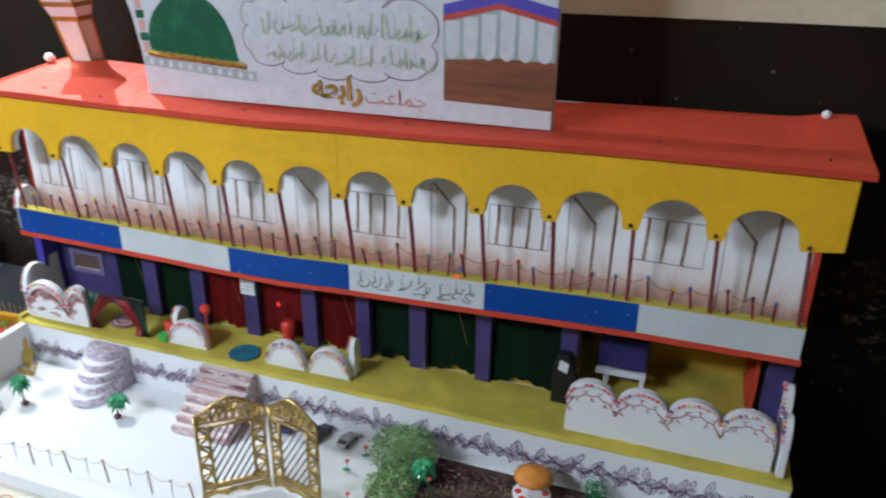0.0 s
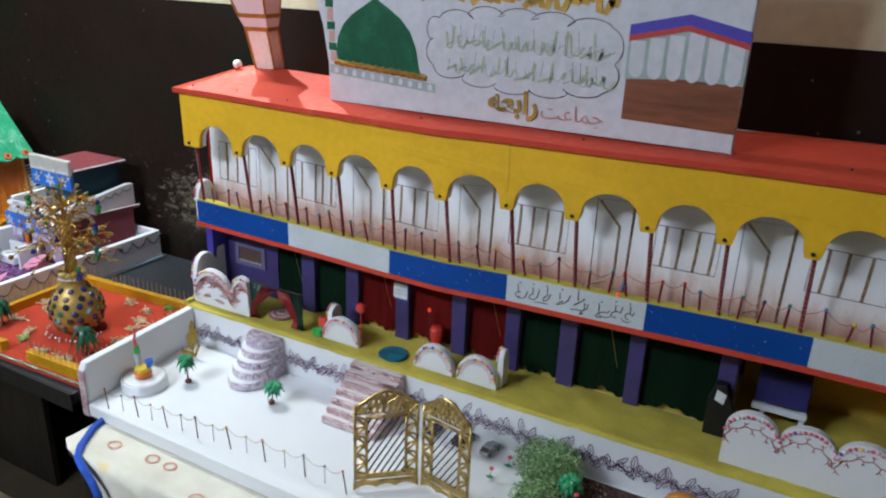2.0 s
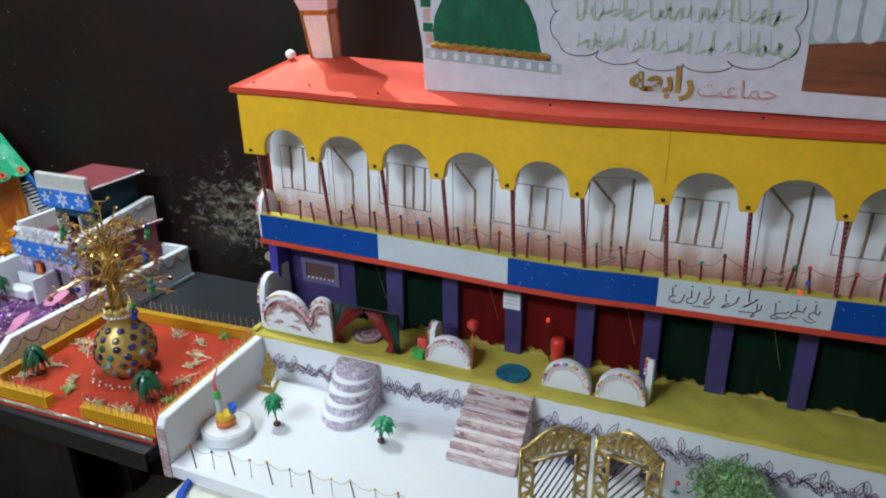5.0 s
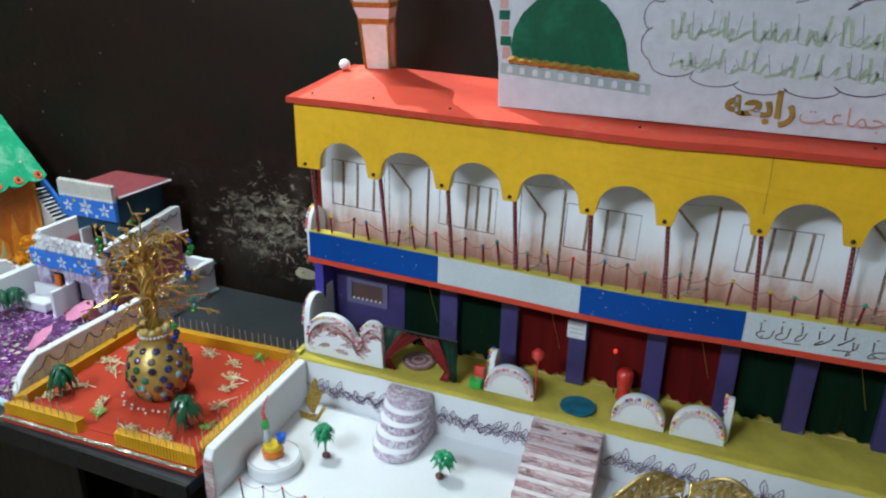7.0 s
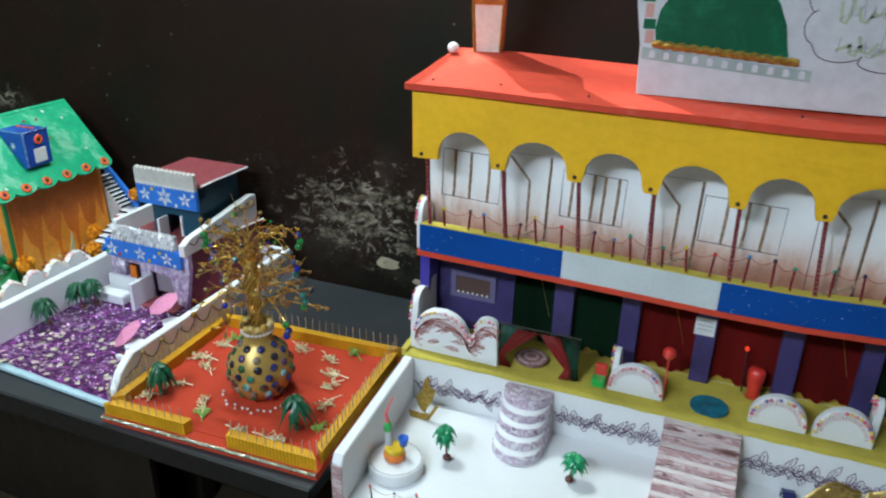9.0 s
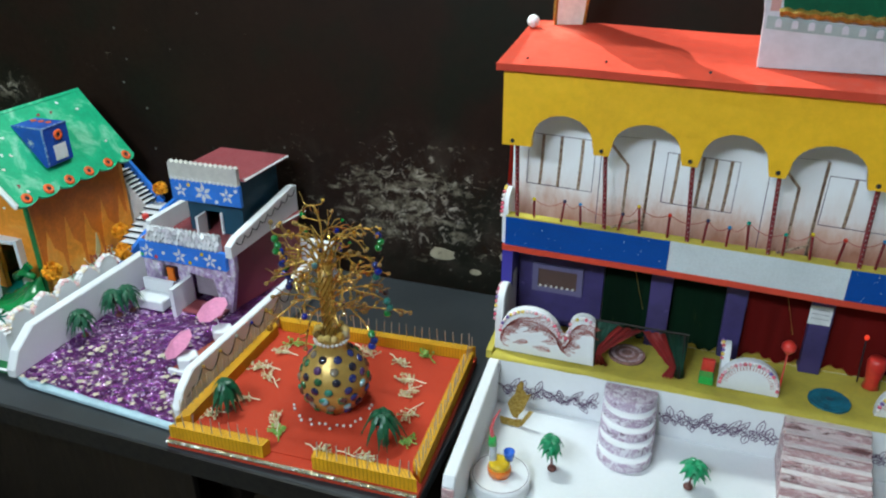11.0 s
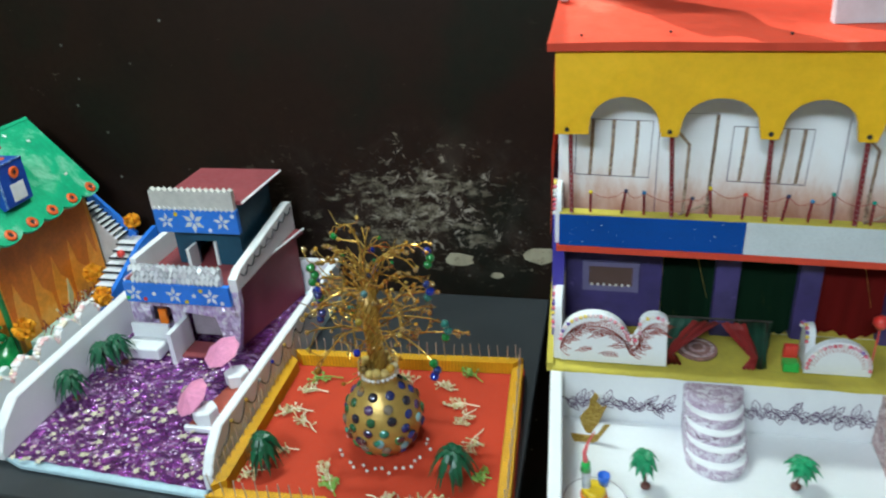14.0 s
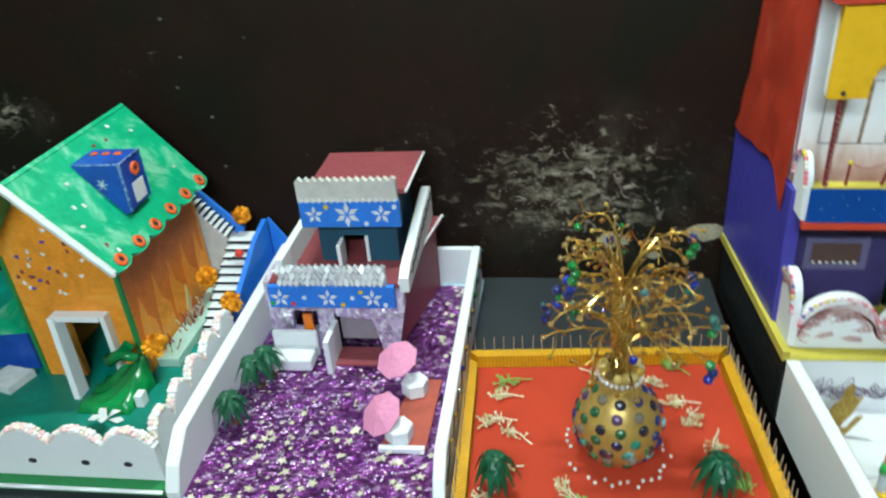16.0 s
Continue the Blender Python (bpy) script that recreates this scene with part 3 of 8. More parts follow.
GREEN_TRIM = plain("green_trim_paint", (0.02, 0.22, 0.06), 0.5)
ORANGE_WALL = swirled_paint("brushed_orange_paint", (0.88, 0.31, 0.025), (0.90, 0.45, 0.10), 16, 0.52)
RUST_WALL = swirled_paint("brushed_rust_paint", (0.72, 0.18, 0.010), (0.80, 0.25, 0.02), 16, 0.55)
ORANGE_POM = paint("marigold_petals", (0.93, 0.38, 0.008), 0.75, 0.8, 200, 80, 0.5, 400)
ORANGE_RING = plain("orange_plastic", (0.80, 0.12, 0.02), 0.4, 0, 0, 0.2, 0.3)
SEA_GREEN = swirled_paint("sea_green_paint", (0.005, 0.20, 0.145), (0.012, 0.34, 0.30), 9, 0.55)
SATIN_GREEN = paint("green_satin", (0.012, 0.24, 0.06), 0.4, 0.22, 60, 18, 0.2, 160)
BLACK_DOT = plain("black_felt", (0.02, 0.02, 0.025), 0.8)
THREAD = plain("black_thread", (0.02, 0.025, 0.03), 0.6)
RED_FELT = paint("red_felt", (0.50, 0.040, 0.010), 0.85, 0.95, 260, 10, 0.6, 500)
YELLOW_CORD = paint("yellow_cord_wrap", (0.78, 0.40, 0.008), 0.75, 0.55, 200, 20, 0.4, 300)
DRIED = islands("dried_flowers", [(0.58, 0.50, 0.30), (0.70, 0.64, 0.46), (0.48, 0.40, 0.20), (0.54, 0.46, 0.26)], 0.8)
DRIED_GREEN = islands("green_sprig", [(0.16, 0.34, 0.05), (0.26, 0.42, 0.10)], 0.7)
PIN = plain("pale_pin", (0.62, 0.50, 0.42), 0.4, 0.3, 0, 0.3)
MOSS = islands("dried_moss", [(0.13, 0.06, 0.05), (0.20, 0.11, 0.095), (0.08, 0.09, 0.035), (0.30, 0.20, 0.18), (0.09, 0.045, 0.038), (0.23, 0.13, 0.11), (0.15, 0.14, 0.07)], 0.9)
BLACK_PLASTIC = plain("black_plastic", (0.015, 0.018, 0.022), 0.3, 0, 0, 0, 0.4)
CAR_SILVER = plain("silver_car_paint", (0.42, 0.44, 0.45), 0.25, 0.6, 0, 0, 0.5)
CAR_BLUE = plain("navy_car_paint", (0.02, 0.03, 0.16), 0.25, 0.1, 0, 0, 0.6)
CAR_GLASS = plain("dark_car_glass", (0.01, 0.012, 0.015), 0.08, 0, 0, 0, 1.0)
TOY_ORANGE = plain("orange_toy_plastic", (0.85, 0.20, 0.01), 0.3, 0, 0, 0, 0.5)
TOY_YELLOW = plain("yellow_toy_plastic", (0.80, 0.52, 0.01), 0.3, 0, 0, 0, 0.5)
TOY_BLUE = plain("blue_toy_plastic", (0.02, 0.12, 0.55), 0.3, 0, 0, 0, 0.5)
TOY_GREEN = plain("green_toy_plastic", (0.03, 0.45, 0.08), 0.3, 0, 0, 0, 0.5)
TOY_RED = plain("red_toy_plastic", (0.70, 0.04, 0.03), 0.3, 0, 0, 0, 0.5)
TOY_PINK = plain("pink_red_plastic", (0.78, 0.10, 0.12), 0.3, 0, 0, 0, 0.5)
CLEAR_GREY = plain("frosted_plastic", (0.55, 0.58, 0.62), 0.25, 0, 0, 0, 0.5)
LED_RED = plain("lit_red_led", (0.9, 0.05, 0.02), 0.3, 0, 0.9)
RUG_BLUE = paint("teal_crochet", (0.01, 0.17, 0.25), 0.5, 0.9, 120, 50, 0.8, 220)
RUG_BROWN = paint("brown_rose_print", (0.34, 0.17, 0.15), 0.45, 0.8, 120, 60, 0.3, 260)
PAPER = paint("white_paper", (0.72, 0.73, 0.74), 0.92, 0.6, 60, 30)
HALL_YELLOW = paint("ochre_paper", (0.60, 0.43, 0.055), 0.75, 0.7, 60, 8)
BLUE_BRAID = paint("blue_braid", (0.01, 0.09, 0.55), 0.6, 0.7, 120, 60, 0.5, 300)
RED_RING_INK = plain("faded_red_ring_print", (0.66, 0.30, 0.22), 0.8)
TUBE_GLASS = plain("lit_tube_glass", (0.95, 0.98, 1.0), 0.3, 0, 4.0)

# ---- room ----
structure("floor", box(-2.7, 3.5, -3.3, 0.44, -0.1, 0.0), FLOOR)
wall = structure("wall_north", box(-2.7, 3.5, 0.32, 0.44, 0.0, 1.505), DADO)
# Window opening assumed for the sun on the roof; it stays out of view.
upper_bm = bmesh.new()
for a in ((-2.7, -0.73, 1.505, 2.9), (0.34, 3.5, 1.505, 2.9), (-0.73, 0.34, 1.505, 1.53), (-0.73, 0.34, 2.24, 2.9)):
    box(a[0], a[1], 0.323, 0.44, a[2], a[3], bm=upper_bm)
# Slanted infill added to block sun from the yard and side wall.
prism([(-0.73, 1.53), (-0.125, 1.53), (-0.681, 2.238), (-0.73, 2.238)], "y", 0.323, 0.44, upper_bm)
structure("wall_north_upper", upper_bm, CREAM_WALL)
structure("wall_south", box(-2.7, 3.5, -3.42, -3.3, 0.0, 2.9), CREAM_WALL)
structure("wall_west", box(-2.82, -2.7, -3.42, 0.44, 0.0, 2.9), CREAM_WALL)
structure("wall_east", box(3.5, 3.62, -3.42, 0.44, 0.0, 2.9), CREAM_WALL)
structure("ceiling", box(-2.82, 3.62, -3.42, 0.44, 2.9, 3.0), CEILING)
for cx, cz, w in ((-0.227, 0.856, 0.030), (-0.062, 0.872, 0.034), (-0.15, 0.822, 0.013)):
    outline = [(cx + w * (1 + 0.28 * noise.noise((cx * 9 + i, cz, 0.4))) * math.cos(i * math.tau / 12), cz + 0.5 * w * (1 + 0.4 * noise.noise((cx * 9, i * 0.7, cz))) * math.sin(i * math.tau / 12)) for i in range(12)]
    part("bare_plaster_patch", prism(outline, "y", 0.3185, 0.3205), BARE_PLASTER, wall)


# Made-up fixture, never in view, hung where an area lamp stands.
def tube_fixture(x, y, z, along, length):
    t = thing("tube_lamp", x, y, z, "assumed ceiling batten with a glowing tube, out of view", "lamp", "ceiling tube lamps")
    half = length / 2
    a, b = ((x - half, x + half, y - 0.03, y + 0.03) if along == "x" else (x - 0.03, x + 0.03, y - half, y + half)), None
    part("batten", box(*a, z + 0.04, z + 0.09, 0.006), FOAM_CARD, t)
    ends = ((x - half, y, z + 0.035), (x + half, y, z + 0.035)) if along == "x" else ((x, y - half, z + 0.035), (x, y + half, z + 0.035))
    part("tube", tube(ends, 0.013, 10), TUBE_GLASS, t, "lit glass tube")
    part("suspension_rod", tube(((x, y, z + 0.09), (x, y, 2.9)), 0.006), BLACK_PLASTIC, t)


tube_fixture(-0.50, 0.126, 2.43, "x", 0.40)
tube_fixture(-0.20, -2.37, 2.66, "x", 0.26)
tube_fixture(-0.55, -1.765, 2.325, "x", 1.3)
win = tagged(new("window_1"), "unseen high window, its raked edge cut so sun reaches only the roof", "window", kind="structure")
ORIGIN[win.name] = Vector((0, 0, 0))
WX0, WX1, WZ0, WZ1 = -0.73, 0.34, 1.53, 2.24
part("window_frame", box(WX1 - 0.03, WX1, 0.36, 0.41, WZ0, WZ1 - 0.02, 0.002), DARK_WOOD, win)
part("window_frame", box(WX0, WX1, 0.36, 0.41, WZ1 - 0.02, WZ1, 0.002), DARK_WOOD, win)
part("window_sill", box(-0.14, WX1 - 0.03, 0.345, 0.42, WZ0, WZ0 + 0.008), DARK_WOOD, win)

# ---- supports ----
bench = thing("stone_bench", -1.2, -0.02, 0, "dark grey slate bench on a dark wooden panel base", "bench")
part("top", box(-2.3, -0.045, -0.333, 0.318, 0.748, 0.7745, 0.003), SLATE, bench)
part("edge_strip", box(-2.3, -0.045, -0.3375, -0.3335, 0.735, 0.7738), SLATE_EDGE, bench, "black chipped front edge")
part("front_panel", box(-2.28, -0.77, 0.030, 0.050, 0.0, 0.7475, 0.003), DARK_WOOD, bench, "dark brown wooden panel")
for x in (-2.2, -0.82):
    part("leg", box(x - 0.03, x + 0.03, 0.22, 0.28, 0.0, 0.7475, 0.004), DARK_WOOD, bench)

floor_mat = thing("floor_mat", -1.3, -0.6, 0, "beige woven mat on the brown floor before the bench", "mat")
part("weave", box(-2.1, -0.60, -1.20, -0.075, 0.0, 0.006, 0.002), MAT_WEAVE, floor_mat)

table = thing("display_table", 0.8, -0.05, 0, "dark wooden table under a printed cloth", "table")
part("tabletop", box(0.056, 1.50, -0.425, 0.315, 0.722, 0.746, 0.003), DARK_WOOD, table)
for x in (0.09, 1.45):
    for y in (-0.38, 0.27):
        part("leg", box(x - 0.03, x + 0.03, y - 0.03, y + 0.03, 0.0, 0.722, 0.004), DARK_WOOD, table)


def table_cloth():
    c = thing("table_cloth", 0.8, -0.05, 0.747, "cream printed cotton cloth with blue braid draped over the table", "tablecloth")
    bm = bmesh.new()
    nu, nv = 120, 34
    rows = []
    for j in range(nv + 1):
        row = []
        for i in range(nu + 1):
            u = i / nu
            d = j / nv * 0.80
            left = 0.046 if d < 0.12 else 0.046 + 0.10 * min(1, (d - 0.12) / 0.06) + 0.22 * max(0, d - 0.18)
            x = left + (1.505 - left) * u
            if d < 0.14:
                y, z = -0.30 - d, 0.7505
            else:
                h = d - 0.14
                fold = 0.022 * min(1, h / 0.12) * (math.sin(u * 42 + 1.1) + 0.6 * math.sin(u * 71 + 2.0))
                y = -0.440 - 0.10 * h - abs(fold) * 0.4 + fold
                z = 0.7505 - h * 0.98 + 0.006 * math.exp(-h * 60)
            sag = 0.004 * noise.noise((x * 9, d * 9, 0.3))
            row.append(bm.verts.new((x, y, z + (0 if d < 0.1 else sag))))
        rows.append(row)
    for a, b in zip(rows, rows[1:]):
        for i in range(nu):
            bm.faces.new((a[i], a[i + 1], b[i + 1], b[i]))
    skirt = part("drape", bm, CLOTH, c, "", True)
    part("top_sheet", box(0.046, 1.505, -0.30, 0.316, 0.7475, 0.7505), CLOTH, c)
    turns = ((0.058, -0.345, 0.7545), (0.065, -0.372, 0.7545), (0.093, -0.420, 0.7545), (0.118, -0.446, 0.7530), (0.150, -0.457, 0.742), (0.170, -0.460, 0.728), (0.184, -0.463, 0.712), (0.195, -0.467, 0.672), (0.205, -0.473, 0.610), (0.216, -0.480, 0.520))
    braid = []
    for a, b in zip(turns, turns[1:]):
        for k in range(4):
            braid.append(tuple(p + (q - p) * k / 4 for p, q in zip(a, b)))
    part("braid", tube(braid, 0.0075, 6), BLUE_BRAID, c, "bright blue braid strip")
    rng = random.Random(5)
    for i in range(34):
        x = 0.135 + 1.36 * (i % 17) / 17 + rng.uniform(-0.02, 0.02)
        top = i < 17
        z = 0.7525 if top else 0.66 - rng.uniform(0, 0.12)
        r = rng.uniform(0.010, 0.014)
        n = 14
        pts = [(r * math.cos(k * math.tau / n), 0.8 * r * math.sin(k * math.tau / n)) for k in range(n + 1)]
        if top:
            y = -0.395 + rng.uniform(-0.028, 0.02)
            bm = ribbon([(x + p, y + q) for p, q in pts], "z", 0.7525, 0.0035)
        else:
            u = (x - 0.03) / 1.475
            h = 0.7505 - z
            fold = 0.022 * (math.sin(u * 42 + 1.1) + 0.6 * math.sin(u * 71 + 2.0))
            y = -0.440 - 0.10 * h - abs(fold) * 0.4 + fold - 0.004
            bm = ribbon([(x + p, z + q) for p, q in pts], "y", y - 0.004, 0.0035)
        part("printed_ring", bm, RED_RING_INK, c)


table_cloth()

# ---- school model: tray, terrace, ground floor ----
school = thing("model_school", 0.75, 0.10, 0.751, "two-storey model school of painted foam with red roof and yellow arcade", "model building")
SETTLED.add(school.name)
rng = random.Random(11)
part("tray_base", prism([(-0.012, -0.046), (0.008, -0.346), (0.50, -0.352), (1.50, -0.352), (1.50, -0.046)], "z", 0.7515, 0.780, bevel=0.003), FOAM, school, "white foam yard slab")
tray_wall = prism([(-0.345, 0.752), (-0.046, 0.752), (-0.046, 0.866), (-0.338, 0.868), (-0.346, 0.855)], "x", -0.014, 0.004, bevel=0.002)
for v in tray_wall.verts:
    v.co.x += 0.066 * (-0.046 - v.co.y)
part("tray_side_wall", tray_wall, FOAM, school)
part("tray_wall_end", box(0.0065, 0.0235, -0.3485, -0.3465, 0.753, 0.852), PINK_MARBLE, school, "brown patterned paper end")
terrace = part("terrace_block", box(-0.012, 1.498, -0.046, 0.305, 0.7515, 0.868, 0.002), FOAM, school, "white foam terrace block")
# Black sheet added where the terrace end lies dark by the bench gap.
part("terrace_end", prism([(-0.0125, -0.044), (-0.016, -0.044), (-0.032, 0.304), (-0.0125, 0.304)], "z", 0.7515, 0.8635), SLATE_EDGE, school, "black sheet standing in for the dark gap beside the terrace")


def cloth_sheet(x0, x1, y0, y1, z, rise, seed, edge=0.006):
    bm = bmesh.new()
    nx, ny = 150, 14
    grid = []
    for j in range(ny + 1):
        row = []
        for i in range(nx + 1):
            x, y = x0 + (x1 - x0) * i / nx, y0 + (y1 - y0) * j / ny
            k = rise * (noise.noise((x * 13, y * 17, seed)) + 0.5 * noise.noise((x * 40, y * 40, seed))) if 0 < j < ny else 0
            row.append(bm.verts.new((x, y, z + max(k, -0.001))))
        grid.append(row)
    front = [bm.verts.new((v.co.x, y0 - 0.0008, z - edge - 0.002 * noise.noise((v.co.x * 30, 0, seed)))) for v in grid[0]]
    for a, b in zip([front] + grid, grid):
        for i in range(nx):
            bm.faces.new((a[i], a[i + 1], b[i + 1], b[i]))
    return bm


part("terrace_cloth", cloth_sheet(-0.012, 1.498, -0.0475, 0.0835, 0.8725, 0.0055, 3.1), YELLOW_CLOTH, school, "mustard yellow cloth floor", True)
part("hall_cloth", cloth_sheet(1.145, 1.455, 0.0835, 0.245, 0.8725, 0.003, 5.7), YELLOW_CLOTH, school, "", True)


def vine(x0, x1, z0, z1, level, axis="y", step=0.019, seed=1):
    """A drawn garland: leaves and curls along a wavy stem."""
    bm, r = bmesh.new(), random.Random(seed)
    n = int((x1 - x0) / step)
    mid, amp = (z0 + z1) / 2 - 0.006, 0.004
    stem = [(x0 + (x1 - x0) * i / (n * 4), mid + amp * math.sin(i * 0.8)) for i in range(n * 4 + 1)]
    ribbon(stem, axis, level, 0.0016, bm)
    for i in range(n):
        x, z = stem[i * 4]
        up = 1 if i % 3 else -0.7
        h = (z1 - mid) * r.uniform(0.55, 1.0) * up
        lean = r.uniform(-0.006, 0.020)
        leaf = [(x + lean * k + 0.0056 * s * math.sin(math.pi * k), z + h * k) for s, ks in ((-1, range(0, 7)), (1, range(6, -1, -1))) for k in [q / 6 for q in ks]]
        ribbon(leaf, axis, level, 0.0013, bm)
        ribbon([(x, z), (x + lean * 0.7, z + h * 0.7)], axis, level, 0.0011, bm)
        small = [(x + 0.004 - lean * k + 0.003 * s * math.sin(math.pi * k), z - 0.55 * h * k) for s, ks in ((-1, range(0, 6)), (1, range(5, -1, -1))) for k in [q / 5 for q in ks]]
        ribbon(small, axis, level, 0.0013, bm)
        for turn in (1, -1):
            cx, cz, rr = x + 0.010, z - 0.006 * turn, r.uniform(0.004, 0.0065)
            curl = [(cx + 1.25 * rr * (1 - q / 16) * math.cos(q * 0.62), cz + turn * rr * (1 - q / 16) * math.sin(q * 0.62)) for q in range(13)]
            ribbon(curl, axis, level, 0.0015, bm)
    return bm


part("vine_drawing", vine(0.012, 0.172, 0.796, 0.838, -0.0472, step=0.014, seed=2), PEN_VINE, school, "purple pen garland")
part("vine_drawing", vine(0.275, 0.448, 0.800, 0.845, -0.0472, step=0.014, seed=3), PEN_VINE, school, "purple pen garland")
part("vine_drawing", vine(0.575, 0.86, 0.798, 0.850, -0.0472, step=0.015, seed=4), PEN_VINE, school, "purple pen garland")
part("vine_drawing", vine(0.87, 1.47, 0.798, 0.850, -0.0472, step=0.015, seed=5), PEN_VINE, school, "purple pen garland")

# ground-floor wall: bays hung with curtains between purple piers
back = bmesh.new()
box(-0.006, 1.145, 0.092, 0.110, 0.868, 1.048, bm=back)
box(1.145, 1.46, 0.250, 0.268, 0.868, 1.048, bm=back)
part("ground_floor_wall", back, HALL_YELLOW, school, "ochre inner wall")
part("hall_end_wall", box(1.432, 1.438, 0.087, 0.250, 0.873, 1.046), RED_PAPER, school, "orange-red hall end wall")
part("ground_floor_side", prism([(0.0, 0.030), (-0.018, 0.030), (-0.034, 0.306), (0.0, 0.306)], "z", 0.873, 1.086), INDIGO_PAPER, school, "indigo paper side wall")
part("ground_floor_side", box(1.474, 1.486, 0.082, 0.306, 0.873, 1.050), INDIGO_PAPER, school, "indigo paper side wall")
part("ground_floor_back", box(-0.006, 1.473, 0.295, 0.306, 0.873, 1.050), INDIGO_PAPER, school)
part("side_footing_trim", prism([(-0.010, -0.046), (-0.020, -0.046), (-0.037, 0.306), (-0.027, 0.306)], "z", 0.864, 0.879), YELLOW_CLOTH, school, "yellow cloth edge strip")
window_bay = part("window_bay", box(0.0, 0.150, 0.080, 0.092, 0.873, 1.048, 0.001), PURPLE_PAPER, school, "purple wall bay with a small window")
part("window_pane", box(0.036, 0.106, 0.078, 0.0815, 0.948, 0.986), paint("dim_brown_card", (0.11, 0.06, 0.05), 0.7, 0.6), window_bay, "brown window opening")
frame_bm = bmesh.new()
for a in ((0.027, 0.115, 0.984, 0.992), (0.027, 0.115, 0.940, 0.949), (0.027, 0.037, 0.949, 0.984), (0.105, 0.115, 0.949, 0.984)):
    box(a[0], a[1], 0.0755, 0.0805, a[2], a[3], bm=frame_bm)
part("window_frame", frame_bm, paint("pale_violet_paper", (0.15, 0.13, 0.25), 0.8, 0.6), window_bay, "paler violet frame")
for i in range(7):
    part("sill_bead", ball(0.042 + i * 0.0095, 0.0765, 0.951, 0.0028, 1), PEARL, window_bay, "", True)
for x0, x1 in ((0.228, 0.263), (0.347, 0.379), (0.473, 0.505), (0.605, 0.637), (0.722, 0.751), (0.832, 0.865), (0.962, 0.990), (1.116, 1.145)):
    part("pier", box(x0, x1, 0.067, 0.092, 0.873, 1.048, 0.0015), PURPLE_PAPER, school, "purple paper pier")
part("pier", box(1.446, 1.484, 0.055, 0.081, 0.873, 1.048, 0.0015), PURPLE_PAPER, school, "purple paper pier")


def curtain(x0, x1, material, label, seed):
    bm, n, r = bmesh.new(), 26, random.Random(seed)
    folds = r.uniform(2.0, 3.4)
    rows = []
    for j in range(9):
        f = j / 8
        row = []
        for i in range(n + 1):
            u = i / n
            y = 0.086 - 0.0011 * math.sin(u * folds * math.tau + 0.6 * math.sin(u * 7 + seed)) * (0.3 + 0.7 * f) - 0.0012 * math.sin(u * 5 + seed) - 0.004 * f
            z = 1.047 - (0.168 + 0.006 * math.sin(u * 9 + seed) + 0.003 * math.sin(u * 31)) * f
            row.append(bm.verts.new((x0 + (x1 - x0) * u, y, z)))
        rows.append(row)
    for a, b in zip(rows, rows[1:]):
        for i in range(n):
            bm.faces.new((a[i], a[i + 1], b[i + 1], b[i]))
    w = part("curtain", bm, material, school, label, True)
    if seed % 2 == 0:
        part("gold_strand", tube([((x0 + x1) / 2 + 0.006 * k, 0.078, 1.045 - 0.022 * k) for k in range(6)], 0.0004, 4), GOLD_PAINT, w)


for i, (x0, x1, m, label) in enumerate((
        (0.151, 0.229, GREEN_CLOTH, "dark green curtain"), (0.262, 0.348, GREEN_CLOTH, "dark green curtain"), (0.378, 0.474, RED_CLOTH, "dark red curtain"),
        (0.504, 0.606, RED_CLOTH, "dark red curtain"), (0.636, 0.723, RED_CLOTH, "dark red curtain"), (0.750, 0.833, GREEN_CLOTH, "dark green curtain"),
        (0.864, 0.963, GREEN_CLOTH, "dark green curtain"), (0.989, 1.117, GREEN_CLOTH, "dark green curtain"))):
    curtain(x0, x1, m, label, i)

# gallery floor, band and upper storey
part("gallery_floor", long_box(0.0, 1.474, 0.0, 0.300, 1.048, 1.060), FOAM, school)
part("red_trim", long_box(-0.010, 1.479, -0.006, 0.003, 1.046, 1.0555), RED_PAPER, school, "red paper trim strip")
for i in range(6):
    part("band_panel", long_box(0.002 + 0.248 * i if i else -0.006, min(0.2495 + 0.248 * i, 1.476), -0.004, 0.004, 1.0555, 1.1045, 6), (BLUE_GLITTER, SILVER_GLITTER)[i % 2], school, ("blue glitter panel", "white glitter panel")[i % 2])
# Glitter flecks in a pale, low-metal colour that paints their glints.
fleck_r, flecks = random.Random(31), bmesh.new()
for k in range(150):
    x, z, s = fleck_r.uniform(0.01, 1.47), fleck_r.uniform(1.058, 1.102), fleck_r.choice((0.0003, 0.0004, 0.0005, 0.0008))
    m = pose(x, -0.0052, z, fleck_r.uniform(-30, 30), fleck_r.uniform(0, 360), fleck_r.uniform(-35, 35))
    flecks.faces.new([flecks.verts.new(m @ Vector(p)) for p in ((-s, 0, -s), (s, 0, -s), (s, 0, s), (-s, 0, s))])
tagged(part("glitter_flecks", flecks, GLINT_FLECK, school, "sparse silver glitter flecks, pale to paint their glints"), kind="stuff")
part("band_backing", long_box(0.0, 1.474, 0.004, 0.015, 1.058, 1.1035), FOAM, school)
part("band_top_strip", long_box(-0.006, 1.477, -0.003, 0.0155, 1.1035, 1.1065), YELLOW_CLOTH, school, "yellow top edge of the band")
part("gallery_wall", long_box(-0.012, 1.474, 0.060, 0.072, 1.060, 1.345), PLASTER, school, "white gallery wall with a sprayed brown foot")
part("gallery_ceiling", long_box(0.0, 1.490, -0.008, 0.300, 1.338, 1.346), FOAM, school)
part("upper_side_board", box(-0.013, -0.006, 0.0725, 0.305, 1.084, 1.345), FOAM, school)
